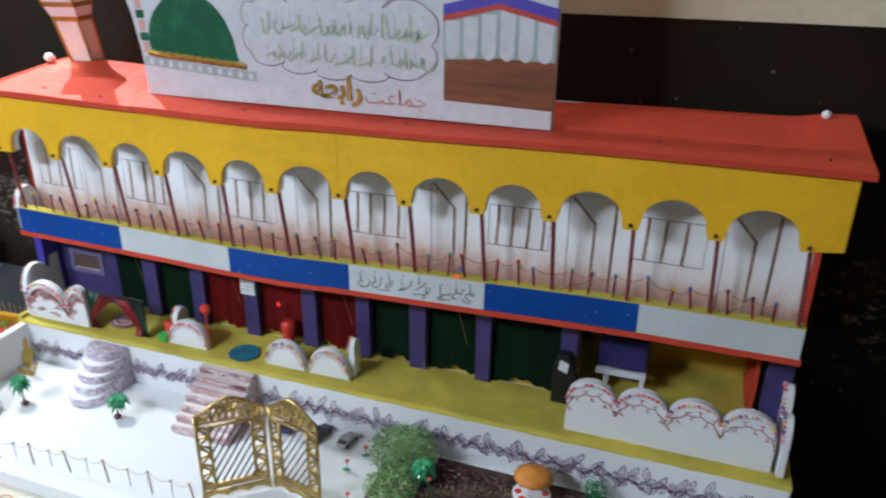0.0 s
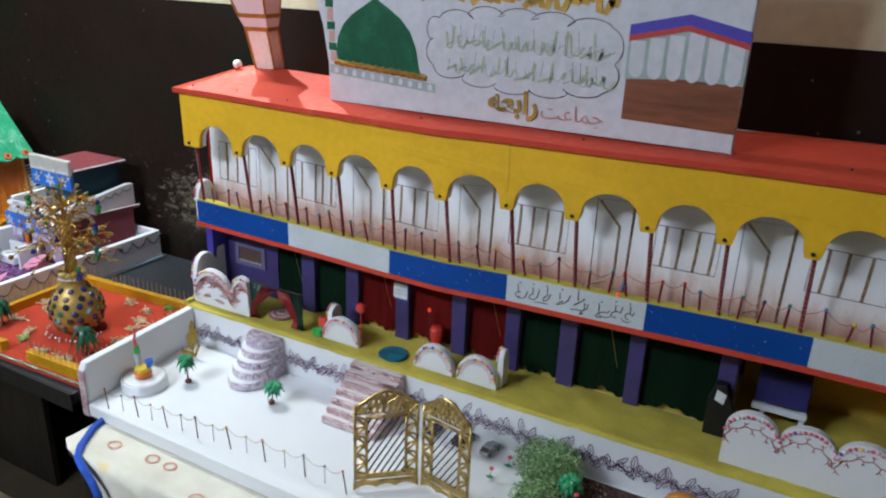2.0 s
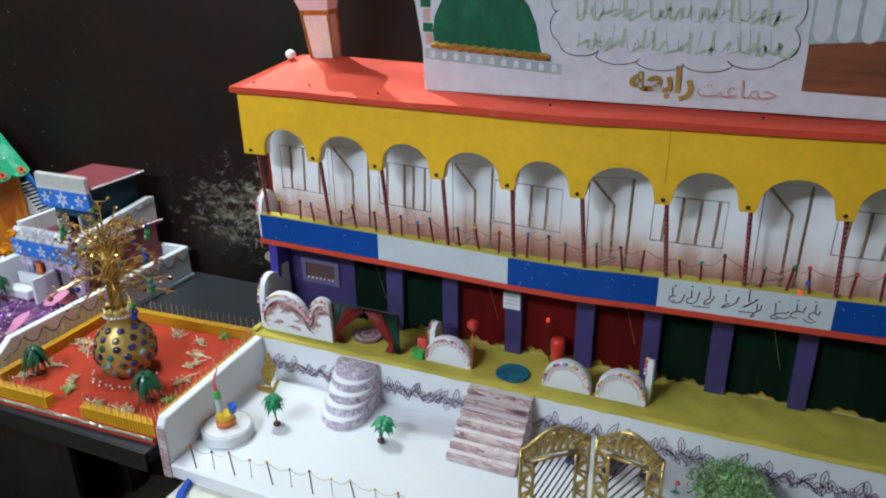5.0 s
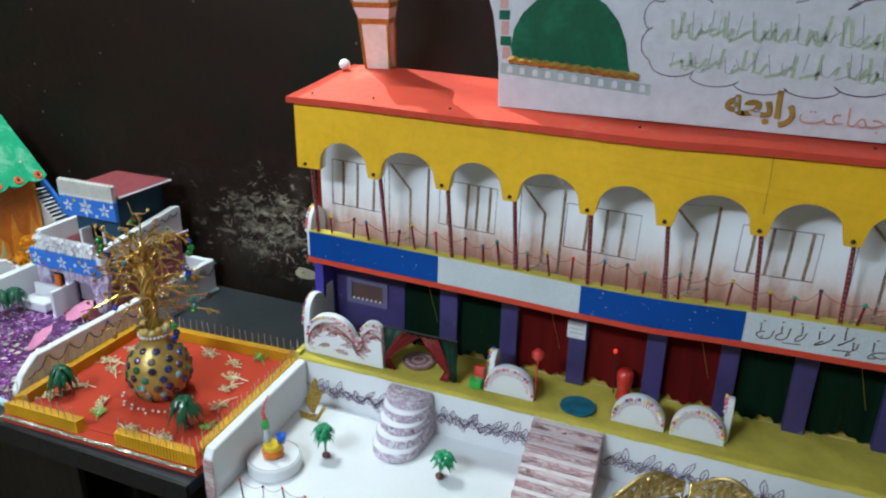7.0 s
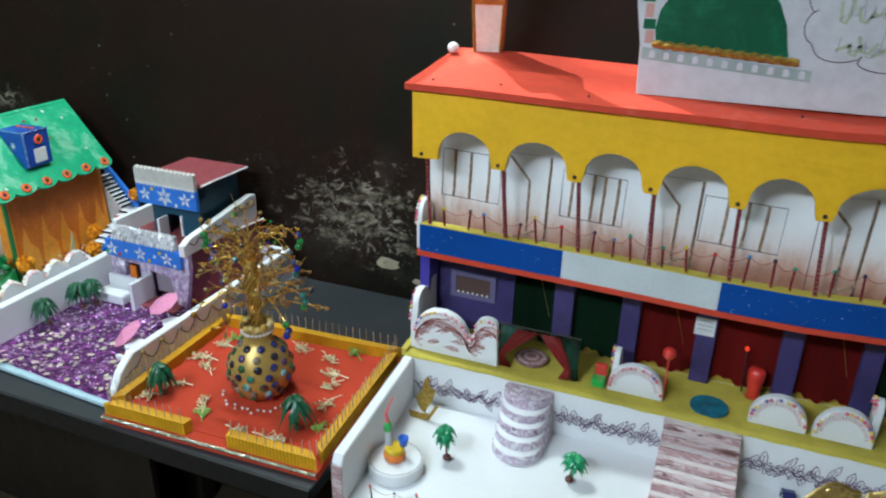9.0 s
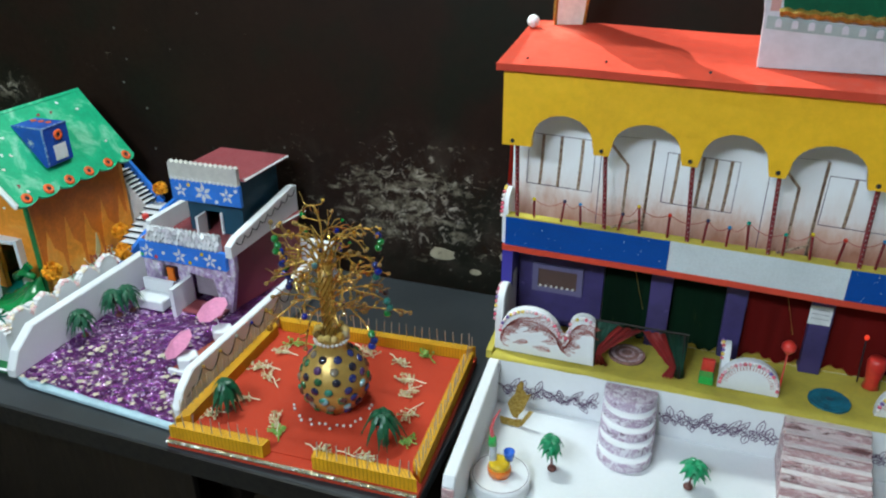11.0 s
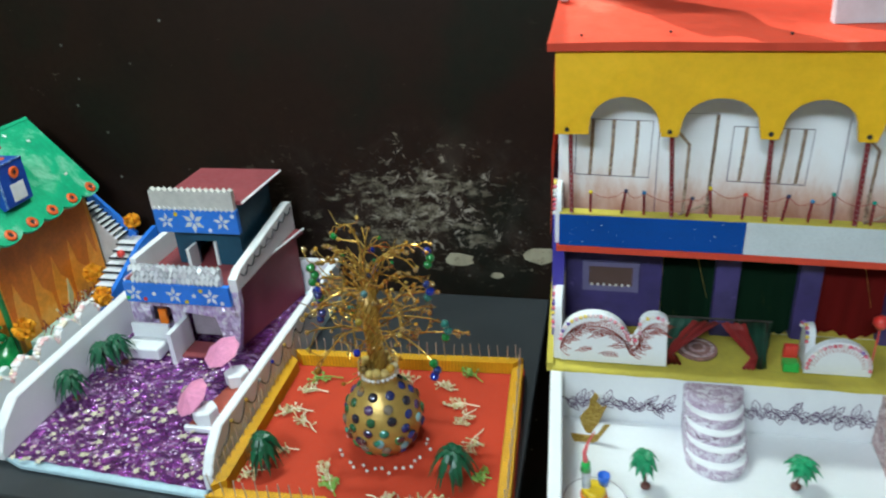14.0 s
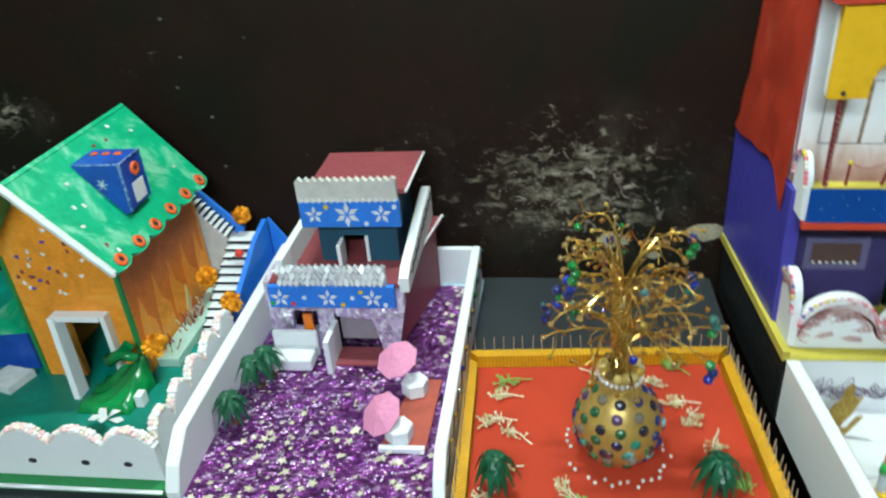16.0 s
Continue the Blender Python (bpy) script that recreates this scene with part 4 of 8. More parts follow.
crease = bmesh.new()
sheet = []
for j in range(31):
    row = []
    for i in range(29):
        u, f = i / 28, j / 30
        y = 0.058 + 0.249 * u
        low = 1.042 + 0.052 * min(1, u * 4.5) - 0.020 * max(0, u - 0.3) + 0.003 * noise.noise((y * 40, 0.3, 2))
        z = low + (1.3535 - low) * f
        flare = 0.020 * (1 - f) ** 2 * u ** 0.8 + 0.007 * (1 - f) ** 1.2 * (1 - u) + 0.012 * u * (1 - u) * f
        ridge_fold = 0.016 * max(0, 0.10 - abs(0.55 * (1 - f) + 0.28 - u))
        fold = 0.007 * abs(noise.noise((y * 9 + z * 8, z * 6, 1.7))) + 0.003 * noise.noise((y * 24, z * 17, 4.1))
        row.append(crease.verts.new((-0.0145 - flare - ridge_fold - max(-0.002, fold * min(1, 4 * u + 0.25)), y, z)))
    sheet.append(row)
for a, b in zip(sheet, sheet[1:]):
    for i in range(28):
        crease.faces.new((a[i], a[i + 1], b[i + 1], b[i]))
bmesh.ops.solidify(crease, geom=crease.faces[:], thickness=0.002)
part("upper_side", crease, RED_PAPER, school, "creased red paper side wall")
part("upper_side", box(1.4745, 1.484, 0.058, 0.306, 1.050, 1.353), RED_PAPER, school, "red paper side wall")
part("upper_back", box(0.0, 1.474, 0.298, 0.306, 1.060, 1.348), FOAM, school)

# arcade fascia
beads_x = [0.004, 0.137, 0.261, 0.376, 0.499, 0.613, 0.741, 0.858, 0.981, 1.096, 1.216, 1.334, 1.455]
outline = [(-0.012 + 0.055 * k, 1.3445) for k in range(27, -1, -1)] + [(-0.012, 1.230)]
for a, b in zip(beads_x, beads_x[1:]):
    t0, t1 = a + (0.029 if a < 0.02 else 0.0135), b - 0.0135
    outline += [(t0, 1.231)] if a < 0.02 else []
    cx, rx = (t0 + t1) / 2, (t1 - t0) / 2
    outline += [(t0, 1.242)] + arc(cx, 1.2455, rx * 0.985, 0.0375, 180, 0, 14) + [(t1, 1.242), (t1 + 0.003, 1.230), (b + 0.0105, 1.230)]
outline[-1] = (1.498, 1.236)
outline += [(1.498, 1.3445)]
fascia = part("arcade_fascia", prism(outline, "y", -0.020, -0.011), YELLOW_PAPER, school, "yellow arcade fascia with round arches")
part("fascia_backing", prism([(p[0], p[1] + (0.0012 if p[1] < 1.3 else -0.001)) for p in outline], "y", -0.0108, -0.001), FOAM, school)
part("paper_joint", ribbon([(0.742, 1.3470), (0.7425, 1.30), (0.742, 1.262)], "y", -0.0206, 0.0008), paint("brown_joint", (0.40, 0.22, 0.02)), school)
stick_r = random.Random(21)
PALE_ROSE = plain("pale_rose_sequin", (0.62, 0.42, 0.42), 0.25, 0.2)
head_data = shared("pin_head", ball(0, 0, 0, 0.0034, 1), HEADS, True)
dark_head = shared("dark_pin_head", ball(0, 0, 0, 0.0036, 1), BLACK_DOT, True)
for i, x in enumerate(beads_x):
    piece("fascia_pin", dark_head, pose(x, -0.0215, 1.2375), school, "dark round pin head")
    foot = x + stick_r.uniform(0.006, 0.020)
    part("column", tube(((foot, 0.004, 1.060), (x + 0.004, -0.006, 1.238)), 0.0034, 6), RED_STICK, school, "red glitter stick column")
    dots = bmesh.new()
    for k in range(24):
        f = (k + 0.5) / 24
        ball(foot + (x + 0.004 - foot) * f + 0.0006 * (k % 3 - 1), 0.0008 - 0.010 * f, 1.060 + 0.178 * f, 0.0013, 1, dots)
    part("sequin_trim", dots, PALE_ROSE, school, "row of pale rose sequins")
xs = []
for a, b in zip(beads_x, beads_x[1:]):
    xs += [a + (b - a) * f + stick_r.uniform(-0.004, 0.004) for f in (0.28, 0.56, 0.83)]
previous = None
for i, x in enumerate(xs):
    top = (x + stick_r.uniform(-0.006, 0.006), -0.001 + stick_r.uniform(-0.003, 0.003), 1.143 + stick_r.uniform(-0.007, 0.009))
    s = part("railing_stick", tube(((x, 0.005, 1.102), top), 0.0021, 5), RED_STICK, school, "thin red railing stick")
    piece("pin_head", head_data, Matrix.Translation(top), s)
    if previous:
        mid = [(previous[0] + (top[0] - previous[0]) * k / 4, previous[1] + (top[1] - previous[1]) * k / 4, previous[2] + (top[2] - previous[2]) * k / 4 - 0.010 * math.sin(math.pi * k / 4)) for k in range(5)]
        part("railing_thread", tube(mid, 0.0005, 4), PEN_RED, school)
    previous = top
for x in beads_x[1::2]:
    part("fallen_stick", tube(((x + 0.022, 0.006, 1.1085), (x + 0.062, 0.004, 1.128)), 0.0022, 5), BROWN_LINE, school, "slanting brown stick")

# drawn windows and doors on the gallery wall
LV_WALL = 0.0594
for x0, x1, z0, z1, bars_at in ((0.012, 0.120, 1.143, 1.230, (0.22, 0.49, 0.80)), (0.226, 0.332, 1.140, 1.223, (0.17, 0.50, 0.67, 0.88)), (0.451, 0.572, 1.140, 1.218, (0.30, 0.55, 0.78)),
                                (0.719, 0.831, 1.142, 1.220, (0.18, 0.40, 0.64, 0.88)), (0.980, 1.085, 1.149, 1.222, (0.16, 0.40, 0.66, 0.90)), (1.215, 1.327, 1.152, 1.226, (0.20, 0.44, 0.72))):
    bm, thick = bmesh.new(), bmesh.new()
    ribbon([(x0, z0 + 0.002), (x0 + 0.002, z1), (x1, z1 - 0.002), (x1 - 0.002, z0), (x0, z0 + 0.002)], "y", LV_WALL, 0.0013, bm)
    for f in bars_at:
        ribbon([(x0 + (x1 - x0) * f - 0.002, z0 + 0.001), (x0 + (x1 - x0) * f, (z0 + z1) / 2), (x0 + (x1 - x0) * f + 0.001, z1 - 0.001)], "y", LV_WALL, 0.0048, thick)
    part("window_drawing", bm, PEN, school)
    part("glitter_line", thick, BROWN_LINE, school, "brown glitter line")
for x0, x1, top in ((0.129, 0.206, 1.239), (0.374, 0.448, 1.238), (0.616, 0.686, 1.243), (0.878, 0.942, 1.252), (1.114, 1.188, 1.250), (1.352, 1.424, 1.252)):
    bm, thick = bmesh.new(), bmesh.new()
    ribbon([(x0, 1.066), (x0, top), (x1, top + 0.002), (x1 - 0.004, 1.066)], "y", LV_WALL, 0.0012, bm)
    ribbon([(x0 + 0.004, top - 0.002), (x0 + 0.042, top - 0.044), (x0 + 0.041, 1.085)], "y", LV_WALL, 0.0046, thick)
    ribbon([(x1 - 0.004, 1.070), (x1, top)], "y", LV_WALL, 0.0046, thick)
    part("door_drawing", bm, PEN, school)
    part("glitter_line", thick, BROWN_LINE, school, "brown glitter line")

# roof
bm = bmesh.new()
sect = [(-0.028, 1.344), (-0.028, 1.3545), (0.060, 1.3635), (0.180, 1.3775), (0.215, 1.379), (0.314, 1.352), (0.314, 1.340)]
nx = 60
rings = []
for i in range(nx + 1):
    x = -0.022 + 1.536 * i / nx
    lift = 0.0025 * noise.noise((x * 5, 0.2, 0))
    ridge = float(np.interp(x, (0.0, 0.4, 0.75, 1.05, 1.25, 1.42, 1.47, 1.52), (0.0, -0.003, -0.010, -0.023, -0.016, -0.010, 0.001, 0.003)))
    rings.append([bm.verts.new((x, y, z + (lift if 0 < k < 5 else lift * 0.4) + ridge * (0, 0.05, 0.45, 1.0, 1.0, 0.2, 0)[k])) for k, (y, z) in enumerate(sect)])
for a, b in zip(rings, rings[1:]):
    for k in range(len(sect)):
        bm.faces.new((a[k], b[k], b[(k + 1) % len(sect)], a[(k + 1) % len(sect)]))
bm.faces.new(rings[0])
bm.faces.new(rings[-1][::-1])
roof = part("roof", bm, RED_PAPER, school, "red paper roof")
pin_red = shared("roof_pin", ball(0, 0, 0, 0.0022, 1), BLACK_DOT, True)
for x, y in ((0.02, -0.01), (0.13, 0.0), (0.27, -0.012), (0.56, 0.0), (0.86, -0.004), (1.24, 0.01), (1.46, 0.0)):
    piece("roof_pin", pin_red, pose(x, y, 1.3595 + (y + 0.026) * 0.11), roof)
part("ridge_knob", ball(-0.012, 0.160, 1.386, 0.0105, 2), FOAM, school, "white foam ridge knob", True)
part("ridge_knob", ball(1.470, 0.190, 1.384, 0.007, 2), FOAM, school, "white foam ridge knob", True)

# corner tower
tower = thing("model_minaret", 0.035, 0.215, 1.372, "peach foam minaret with gold glitter edging on the red roof", "model tower")


def square(cx, cy, r, turn=-32):
    return [(cx + r * math.cos(radians(turn + 90 * k)), cy + r * math.sin(radians(turn + 90 * k))) for k in range(4)]


def loft(levels):
    bm, rings = bmesh.new(), []
    for cx, cy, r, z in levels:
        rings.append([bm.verts.new((x, y, z)) for x, y in square(cx, cy, r)])
    for a, b in zip(rings, rings[1:]):
        for k in range(4):
            bm.faces.new((a[k], a[(k + 1) % 4], b[(k + 1) % 4], b[k]))
    bm.faces.new(rings[0][::-1])
    bm.faces.new(rings[-1])
    return bm


CX, CY = 0.036, 0.215
part("shaft", loft([(CX, CY, 0.032, 1.372), (CX - 0.004, CY, 0.0365, 1.462)]), PEACH_FOAM, tower)
TX = CX - 0.004
part("base_ring", loft([(TX, CY, 0.0395, 1.456), (TX, CY, 0.0405, 1.464)]), GOLD_FOIL, tower, "gold glitter ring")
part("neck", loft([(TX, CY, 0.0395, 1.464), (TX - 0.002, CY, 0.046, 1.482)]), FOAM, tower)
part("gallery_ring", loft([(TX - 0.002, CY, 0.0475, 1.482), (TX - 0.002, CY, 0.0485, 1.490)]), GOLD_FOIL, tower, "gold glitter gallery ring")
part("drum", loft([(TX - 0.002, CY, 0.0470, 1.490), (TX - 0.004, CY, 0.0585, 1.532)]), FOAM, tower, "flaring white foam drum")
part("drum_ring", loft([(TX - 0.004, CY, 0.060, 1.532), (TX - 0.004, CY, 0.060, 1.540)]), GOLD_FOIL, tower, "gold glitter upper ring")
part("upper_shaft", loft([(TX - 0.004, CY, 0.031, 1.540), (TX - 0.004, CY, 0.028, 1.640)]), PEACH_FOAM, tower)
part("cap", loft([(TX - 0.004, CY, 0.034, 1.640), (TX - 0.004, CY, 0.032, 1.660), (TX - 0.004, CY, 0.016, 1.690), (TX - 0.004, CY, 0.003, 1.740)]), FOAM, tower)
for k in range(4):
    x0, y0 = square(CX, CY, 0.0325)[k]
    x1, y1 = square(TX, CY, 0.0370)[k]
    part("gold_edge", tube(((x0, y0, 1.373), (x1, y1, 1.460)), 0.0026, 5), GOLD_FOIL, tower)
    x0, y0 = square(TX - 0.002, CY, 0.0475)[k]
    x1, y1 = square(TX - 0.004, CY, 0.0590)[k]
    part("gold_edge", tube(((x0, y0, 1.490), (x1, y1, 1.532)), 0.0024, 5), GOLD_FOIL, tower)

for child in tower.children:
    for v in child.data.vertices:
        h = v.co.z + 1.372 - 1.376
        v.co.x += 0.17 * h
        v.co.y -= 0.40 * h
        v.co.z += 0.10 * h

# ---- name board on the roof ----
board = thing("name_board", 0.70, 0.055, 1.362, "white foam board with painted green dome, black-clad cube and lettering", "sign board")
part("panel", prism([(0.329, 1.358), (1.077, 1.358), (1.077, 1.680), (0.262, 1.680), (0.294, 1.560), (0.315, 1.500), (0.327, 1.430)], "y", 0.048, 0.068, bevel=0.0015), FOAM_CARD, board)
LV = 0.0472


def flat(name, outline, material, depth=0.0012, label="", level=LV):
    return part(name, prism(outline, "y", level - depth + 0.001, level + 0.001), material, board, label)


dome_pts = [(0.350, 1.433), (0.346, 1.455), (0.350, 1.480), (0.362, 1.503), (0.382, 1.522), (0.405, 1.536), (0.426, 1.549), (0.433, 1.558), (0.440, 1.549), (0.462, 1.536), (0.487, 1.520), (0.507, 1.498), (0.520, 1.470), (0.527, 1.438), (0.530, 1.428)]
flat("dome_painting", dome_pts, DOME_GREEN, label="painted green dome")
flat("finial_painting", [(0.430, 1.556), (0.4325, 1.580), (0.436, 1.556)], STONE_GREY)
part("gold_garland", tube([(0.345 + 0.198 * k / 24, 0.0465, 1.4325 - 0.012 * k / 24 + 0.0025 * (k % 2)) for k in range(25)], 0.0055, 5), GOLD_FOIL, board, "gold glitter garland")
flat("parapet_painting", [(0.331, 1.428), (0.331, 1.411), (0.563, 1.396), (0.563, 1.412)], STONE_GREY, label="grey painted parapet")
for k in range(11):
    x = 0.342 + 0.0205 * k
    z = 1.4135 - 0.0145 * k / 11
    flat("niche_painting", [(x, z)] + arc(x + 0.004, z + 0.007, 0.004, 0.004, 180, 0, 5) + [(x + 0.008, z)], FOAM_CARD, 0.0018)
for k, (z0, z1) in enumerate(((1.434, 1.452), (1.454, 1.468), (1.470, 1.490), (1.492, 1.506), (1.508, 1.53), (1.532, 1.58))):
    w = 0.007 if k % 2 == 0 else 0.0095
    flat("tower_painting", [(0.336 - 0.0018 * k - w + 0.004, z0), (0.336 - 0.0018 * k + w + 0.002, z0), (0.336 - 0.0018 * k + w + 0.002, z1), (0.336 - 0.0018 * k - w + 0.004, z1)], PINK_PAINT if k % 2 == 0 else DOME_GREEN, 0.0014)
cloud = []
for cx, cz, r in ((0.60, 1.522, 0.035), (0.655, 1.530, 0.036), (0.715, 1.530, 0.038), (0.775, 1.528, 0.040), (0.838, 1.522, 0.040)):
    cloud += arc(cx, cz, r, 0.020, 165, 20, 7)
cloud += arc(0.872, 1.500, 0.022, 0.028, 60, -60, 6) + arc(0.872, 1.455, 0.020, 0.022, 50, -70, 6)
for cx, cz, r in ((0.835, 1.432, 0.034), (0.775, 1.425, 0.036), (0.710, 1.424, 0.036), (0.648, 1.430, 0.034), (0.590, 1.440, 0.030)):
    cloud += arc(cx, cz, r, 0.014, -15, -165, 7)
cloud += arc(0.562, 1.470, 0.020, 0.024, 250, 110, 6) + arc(0.560, 1.508, 0.018, 0.022, 240, 110, 5)
part("cloud_outline", ribbon(cloud + cloud[:1], "y", 0.0468, 0.0014), PEN, board, "thin pen cloud outline")
bar_r = random.Random(4)


def bars(x0, x1, z0, z1, name, material, level, wide, owner, gap=0.85):
    """Rows of plain strokes where the lettering cannot be read."""
    x = x0
    while x < x1:
        w = bar_r.uniform(0.010, 0.026)
        lo = z0 + bar_r.uniform(0, 0.25) * (z1 - z0)
        hi = z0 + bar_r.uniform(0.4, 1.0) * (z1 - z0)
        kind = bar_r.random()
        pts = [(x, hi), (x + 0.2 * w, lo), (x + 0.6 * w, lo - 0.002), (x + w, lo + 0.3 * (z1 - z0))] if kind < 0.55 else [(x + 0.3 * w, hi), (x + 0.15 * w, lo)] if kind < 0.8 else [(x, lo), (x + w, lo + 0.2 * (z1 - z0))]
        part(name, ribbon(pts, "y", level, wide), material, owner)
        x += w * gap * bar_r.uniform(0.8, 1.2)


bars(0.582, 0.868, 1.478, 1.520, "lettering_bar", INK_GREEN, 0.0466, 0.0044, board)
bars(0.585, 0.868, 1.434, 1.474, "lettering_bar", INK_GREEN, 0.0466, 0.0044, board)
bars(0.582, 0.868, 1.480, 1.522, "lettering_line", INK_GREY, 0.0463, 0.0009, board)
bars(0.585, 0.868, 1.436, 1.476, "lettering_line", INK_GREY, 0.0463, 0.0009, board)
bars(0.487, 0.874, 1.552, 1.610, "gold_lettering_bar", GOLD_PAINT, 0.0464, 0.0105, board)


def lettering(name, text, x, z, size, material, thick, label):
    c = bpy.data.curves.new(name, "FONT")
    c.body, c.size, c.offset, c.extrude = text, size, thick, 0.0008
    c.materials.append(material)
    ob = new(name, c)
    ob.parent = board
    ob.matrix_local = Matrix.Translation(Vector((x, 0.0462, z)) - ORIGIN[board.name]) @ pose(0, 0, 0, 90, 0, 0)
    return tagged(ob, label)


# the words for "class four", in joined letter forms from the left edge on
lettering("lettering", "\ufeea\ufecc\ufe91\ufe8d\ufead", 0.668, 1.381, 0.050, GOLD_PAINT, 0.0016, "gold painted lettering")
lettering("lettering", "\ufe96\ufecb\ufe8e\ufee4\ufe9f", 0.765, 1.377, 0.036, PINK_PAINT, -0.0003, "thin pen lettering")
# cube painting
flat("cube_drape_painting", [(0.903, 1.392), (1.0, 1.390), (1.077, 1.388), (1.077, 1.460), (0.99, 1.462), (0.903, 1.455)], CURTAIN_BROWN, label="red-brown painted drape")
flat("cube_band_painting", [(0.901, 1.455), (1.077, 1.455), (1.077, 1.520), (0.989, 1.538), (0.901, 1.516)], STONE_GREY, 0.0010)
for k in range(6):
    x = 0.905 + 0.0288 * k
    top = 1.513 + (0.018 * (1 - abs(k - 3) / 3.2))
    flat("white_drop_painting", [(x, top), (x, 1.478)] + arc(x + 0.0115, 1.474, 0.0115, 0.016, 180, 360, 8) + [(x + 0.023, 1.478), (x + 0.023, top)], FOAM_CARD, 0.0016)
flat("red_border_painting", [(0.901, 1.512), (0.989, 1.533), (1.078, 1.512), (1.078, 1.520), (0.989, 1.541), (0.901, 1.521)], FLAT_RED, 0.0020)
flat("blue_border_painting", [(0.901, 1.521), (0.989, 1.541), (1.078, 1.520), (1.078, 1.537), (0.989, 1.557), (0.901, 1.537)], FLAT_BLUE, 0.0020)

# band lettering that cannot be read, and a paper note
word_ink = plain("brown_grey_ink", (0.12, 0.08, 0.08), 0.7)
for k, (x, z) in enumerate(((0.764, 1.078), (0.790, 1.080), (0.816, 1.082), (0.842, 1.081), (0.872, 1.086), (0.884, 1.072), (0.912, 1.074), (0.938, 1.080), (0.962, 1.081))):
    w = 0.020 - 0.004 * (k % 3)
    part("lettering_bar", ribbon([(x + w * math.cos(a * 0.5) * 0.5 + w * 0.5, z - 0.006 + 0.006 * math.sin(a * 0.5 + 0.4 * k)) for a in range(3, 13)] + [(x + w * 1.15, z + 0.004 + 0.006 * (k % 2))], "y", -0.0047, 0.0020), word_ink, school)
    part("lettering_bar", ribbon([(x + w * (0.25 + 0.2 * (k % 3)), z - 0.002), (x + w * (0.2 + 0.2 * (k % 3)), z + 0.014 - 0.003 * (k % 2))], "y", -0.0047, 0.0020), word_ink, school)
    part("lettering_bar", ribbon([(x + 0.3 * w, z + 0.017), (x + 0.3 * w + 0.004, z + 0.0175)], "y", -0.0047, 0.0020), word_ink, school)
bars(0.768, 0.980, 1.064, 1.072, "lettering_bar", word_ink, -0.0047, 0.0017, school, 2.2)
note = thing("paper_note", 0.484, 0.0715, 0.955, "small white paper note pinned to a purple pier", "paper note")
part("sheet", box(0.470, 0.502, 0.0645, 0.0662, 0.966, 0.998), PAPER, note)
for k in range(3):
    part("writing_bar", ribbon([(0.473, 0.993 - 0.008 * k), (0.498, 0.992 - 0.008 * k)], "y", 0.0642, 0.0012), INK_GREY, note)
led = thing("string_light", 0.945, 0.0, 1.1075, "small lit red bulb with a blue bead on the band", "string light")
part("bulb", ball(0.945, 0.002, 1.1105, 0.0030, 2), LED_RED, led, "lit red bulb", True)
part("bead", ball(0.953, 0.0, 1.127, 0.004, 1), TOY_BLUE, led, "blue bead", True)

# ---- things on the terrace ----
TZ = 0.8745
bead_data = shared("edge_bead", ball(0, 0, 0, 0.0034, 1), BEADS, True)


def scalloped_fence(name, outline, axis, a, b, label, bead_line, drawing=None, soft=0.0012):
    """White foam fence panel with an arched top and a row of beads along it."""
    cx = sum(p[0] for p in outline) / len(outline)
    mid = (a + b) / 2
    o = (cx, mid, TZ) if axis == "y" else (mid, cx, TZ)
    f = thing(name, *o, label, "model fence", "foam fences on the terrace")
    part("panel", prism(outline, axis, a, b, bevel=soft), FOAM, f)
    for p in bead_line:
        for face in (a - 0.001,):
            m = pose(p[0], face, p[1]) if axis == "y" else pose(face, p[0], p[1])
            piece("edge_bead", bead_data, m, f)
    if drawing:
        part("pen_drawing", drawing, PEN_RED, f, "red-brown pen leaves")
    return f


def along(points, step):
    out, carry = [], 0.0
    for p, q in zip(points, points[1:]):
        d = math.hypot(q[0] - p[0], q[1] - p[1])
        s = carry
        while s < d:
            out.append((p[0] + (q[0] - p[0]) * s / d, p[1] + (q[1] - p[1]) * s / d))
            s += step
        carry = s - d
    return out


def inset(points, k):
    return [(x, z - k) for x, z in points]


def fern(points, level, axis="y", seed=0, size=0.014):
    """Hatched fern strokes hanging off a line."""
    bm, r = bmesh.new(), random.Random(seed)
    ribbon(points, axis, level, 0.0018, bm)
    for x, z in along(points, 0.0042):
        for s in (1, -1):
            k = r.uniform(0.6, 1.3) * size
            ribbon([(x, z), (x + 0.35 * k, z + s * 0.5 * k), (x + 0.75 * k, z + s * 0.62 * k)], axis, level, 0.0013, bm)
    return bm


def twig_garland(points, level, seed):
    """A drawn trailing twig with forked side shoots."""
    bm, r = bmesh.new(), random.Random(seed)
    wavy_line = [(x, z + 0.0022 * math.sin(i * 1.9)) for i, (x, z) in enumerate(along(points, 0.006))]
    ribbon(wavy_line, "y", level, 0.0017, bm)
    for i, (x, z) in enumerate(wavy_line[1::2]):
        s = 1 if i % 2 else -1.3
        k, lean = r.uniform(0.007, 0.014), r.uniform(-0.5, 0.9)
        tip = (x + lean * k, z + s * 0.8 * k)
        ribbon([(x, z), (x + 0.3 * lean * k, z + s * 0.45 * k), tip], "y", level, 0.0013, bm)
        for f in (-0.6, 0.7):
            ribbon([(x + 0.3 * lean * k, z + s * 0.45 * k), (x + (0.3 * lean + f * 0.5) * k, z + s * 0.72 * k)], "y", level, 0.0011, bm)
    return bm


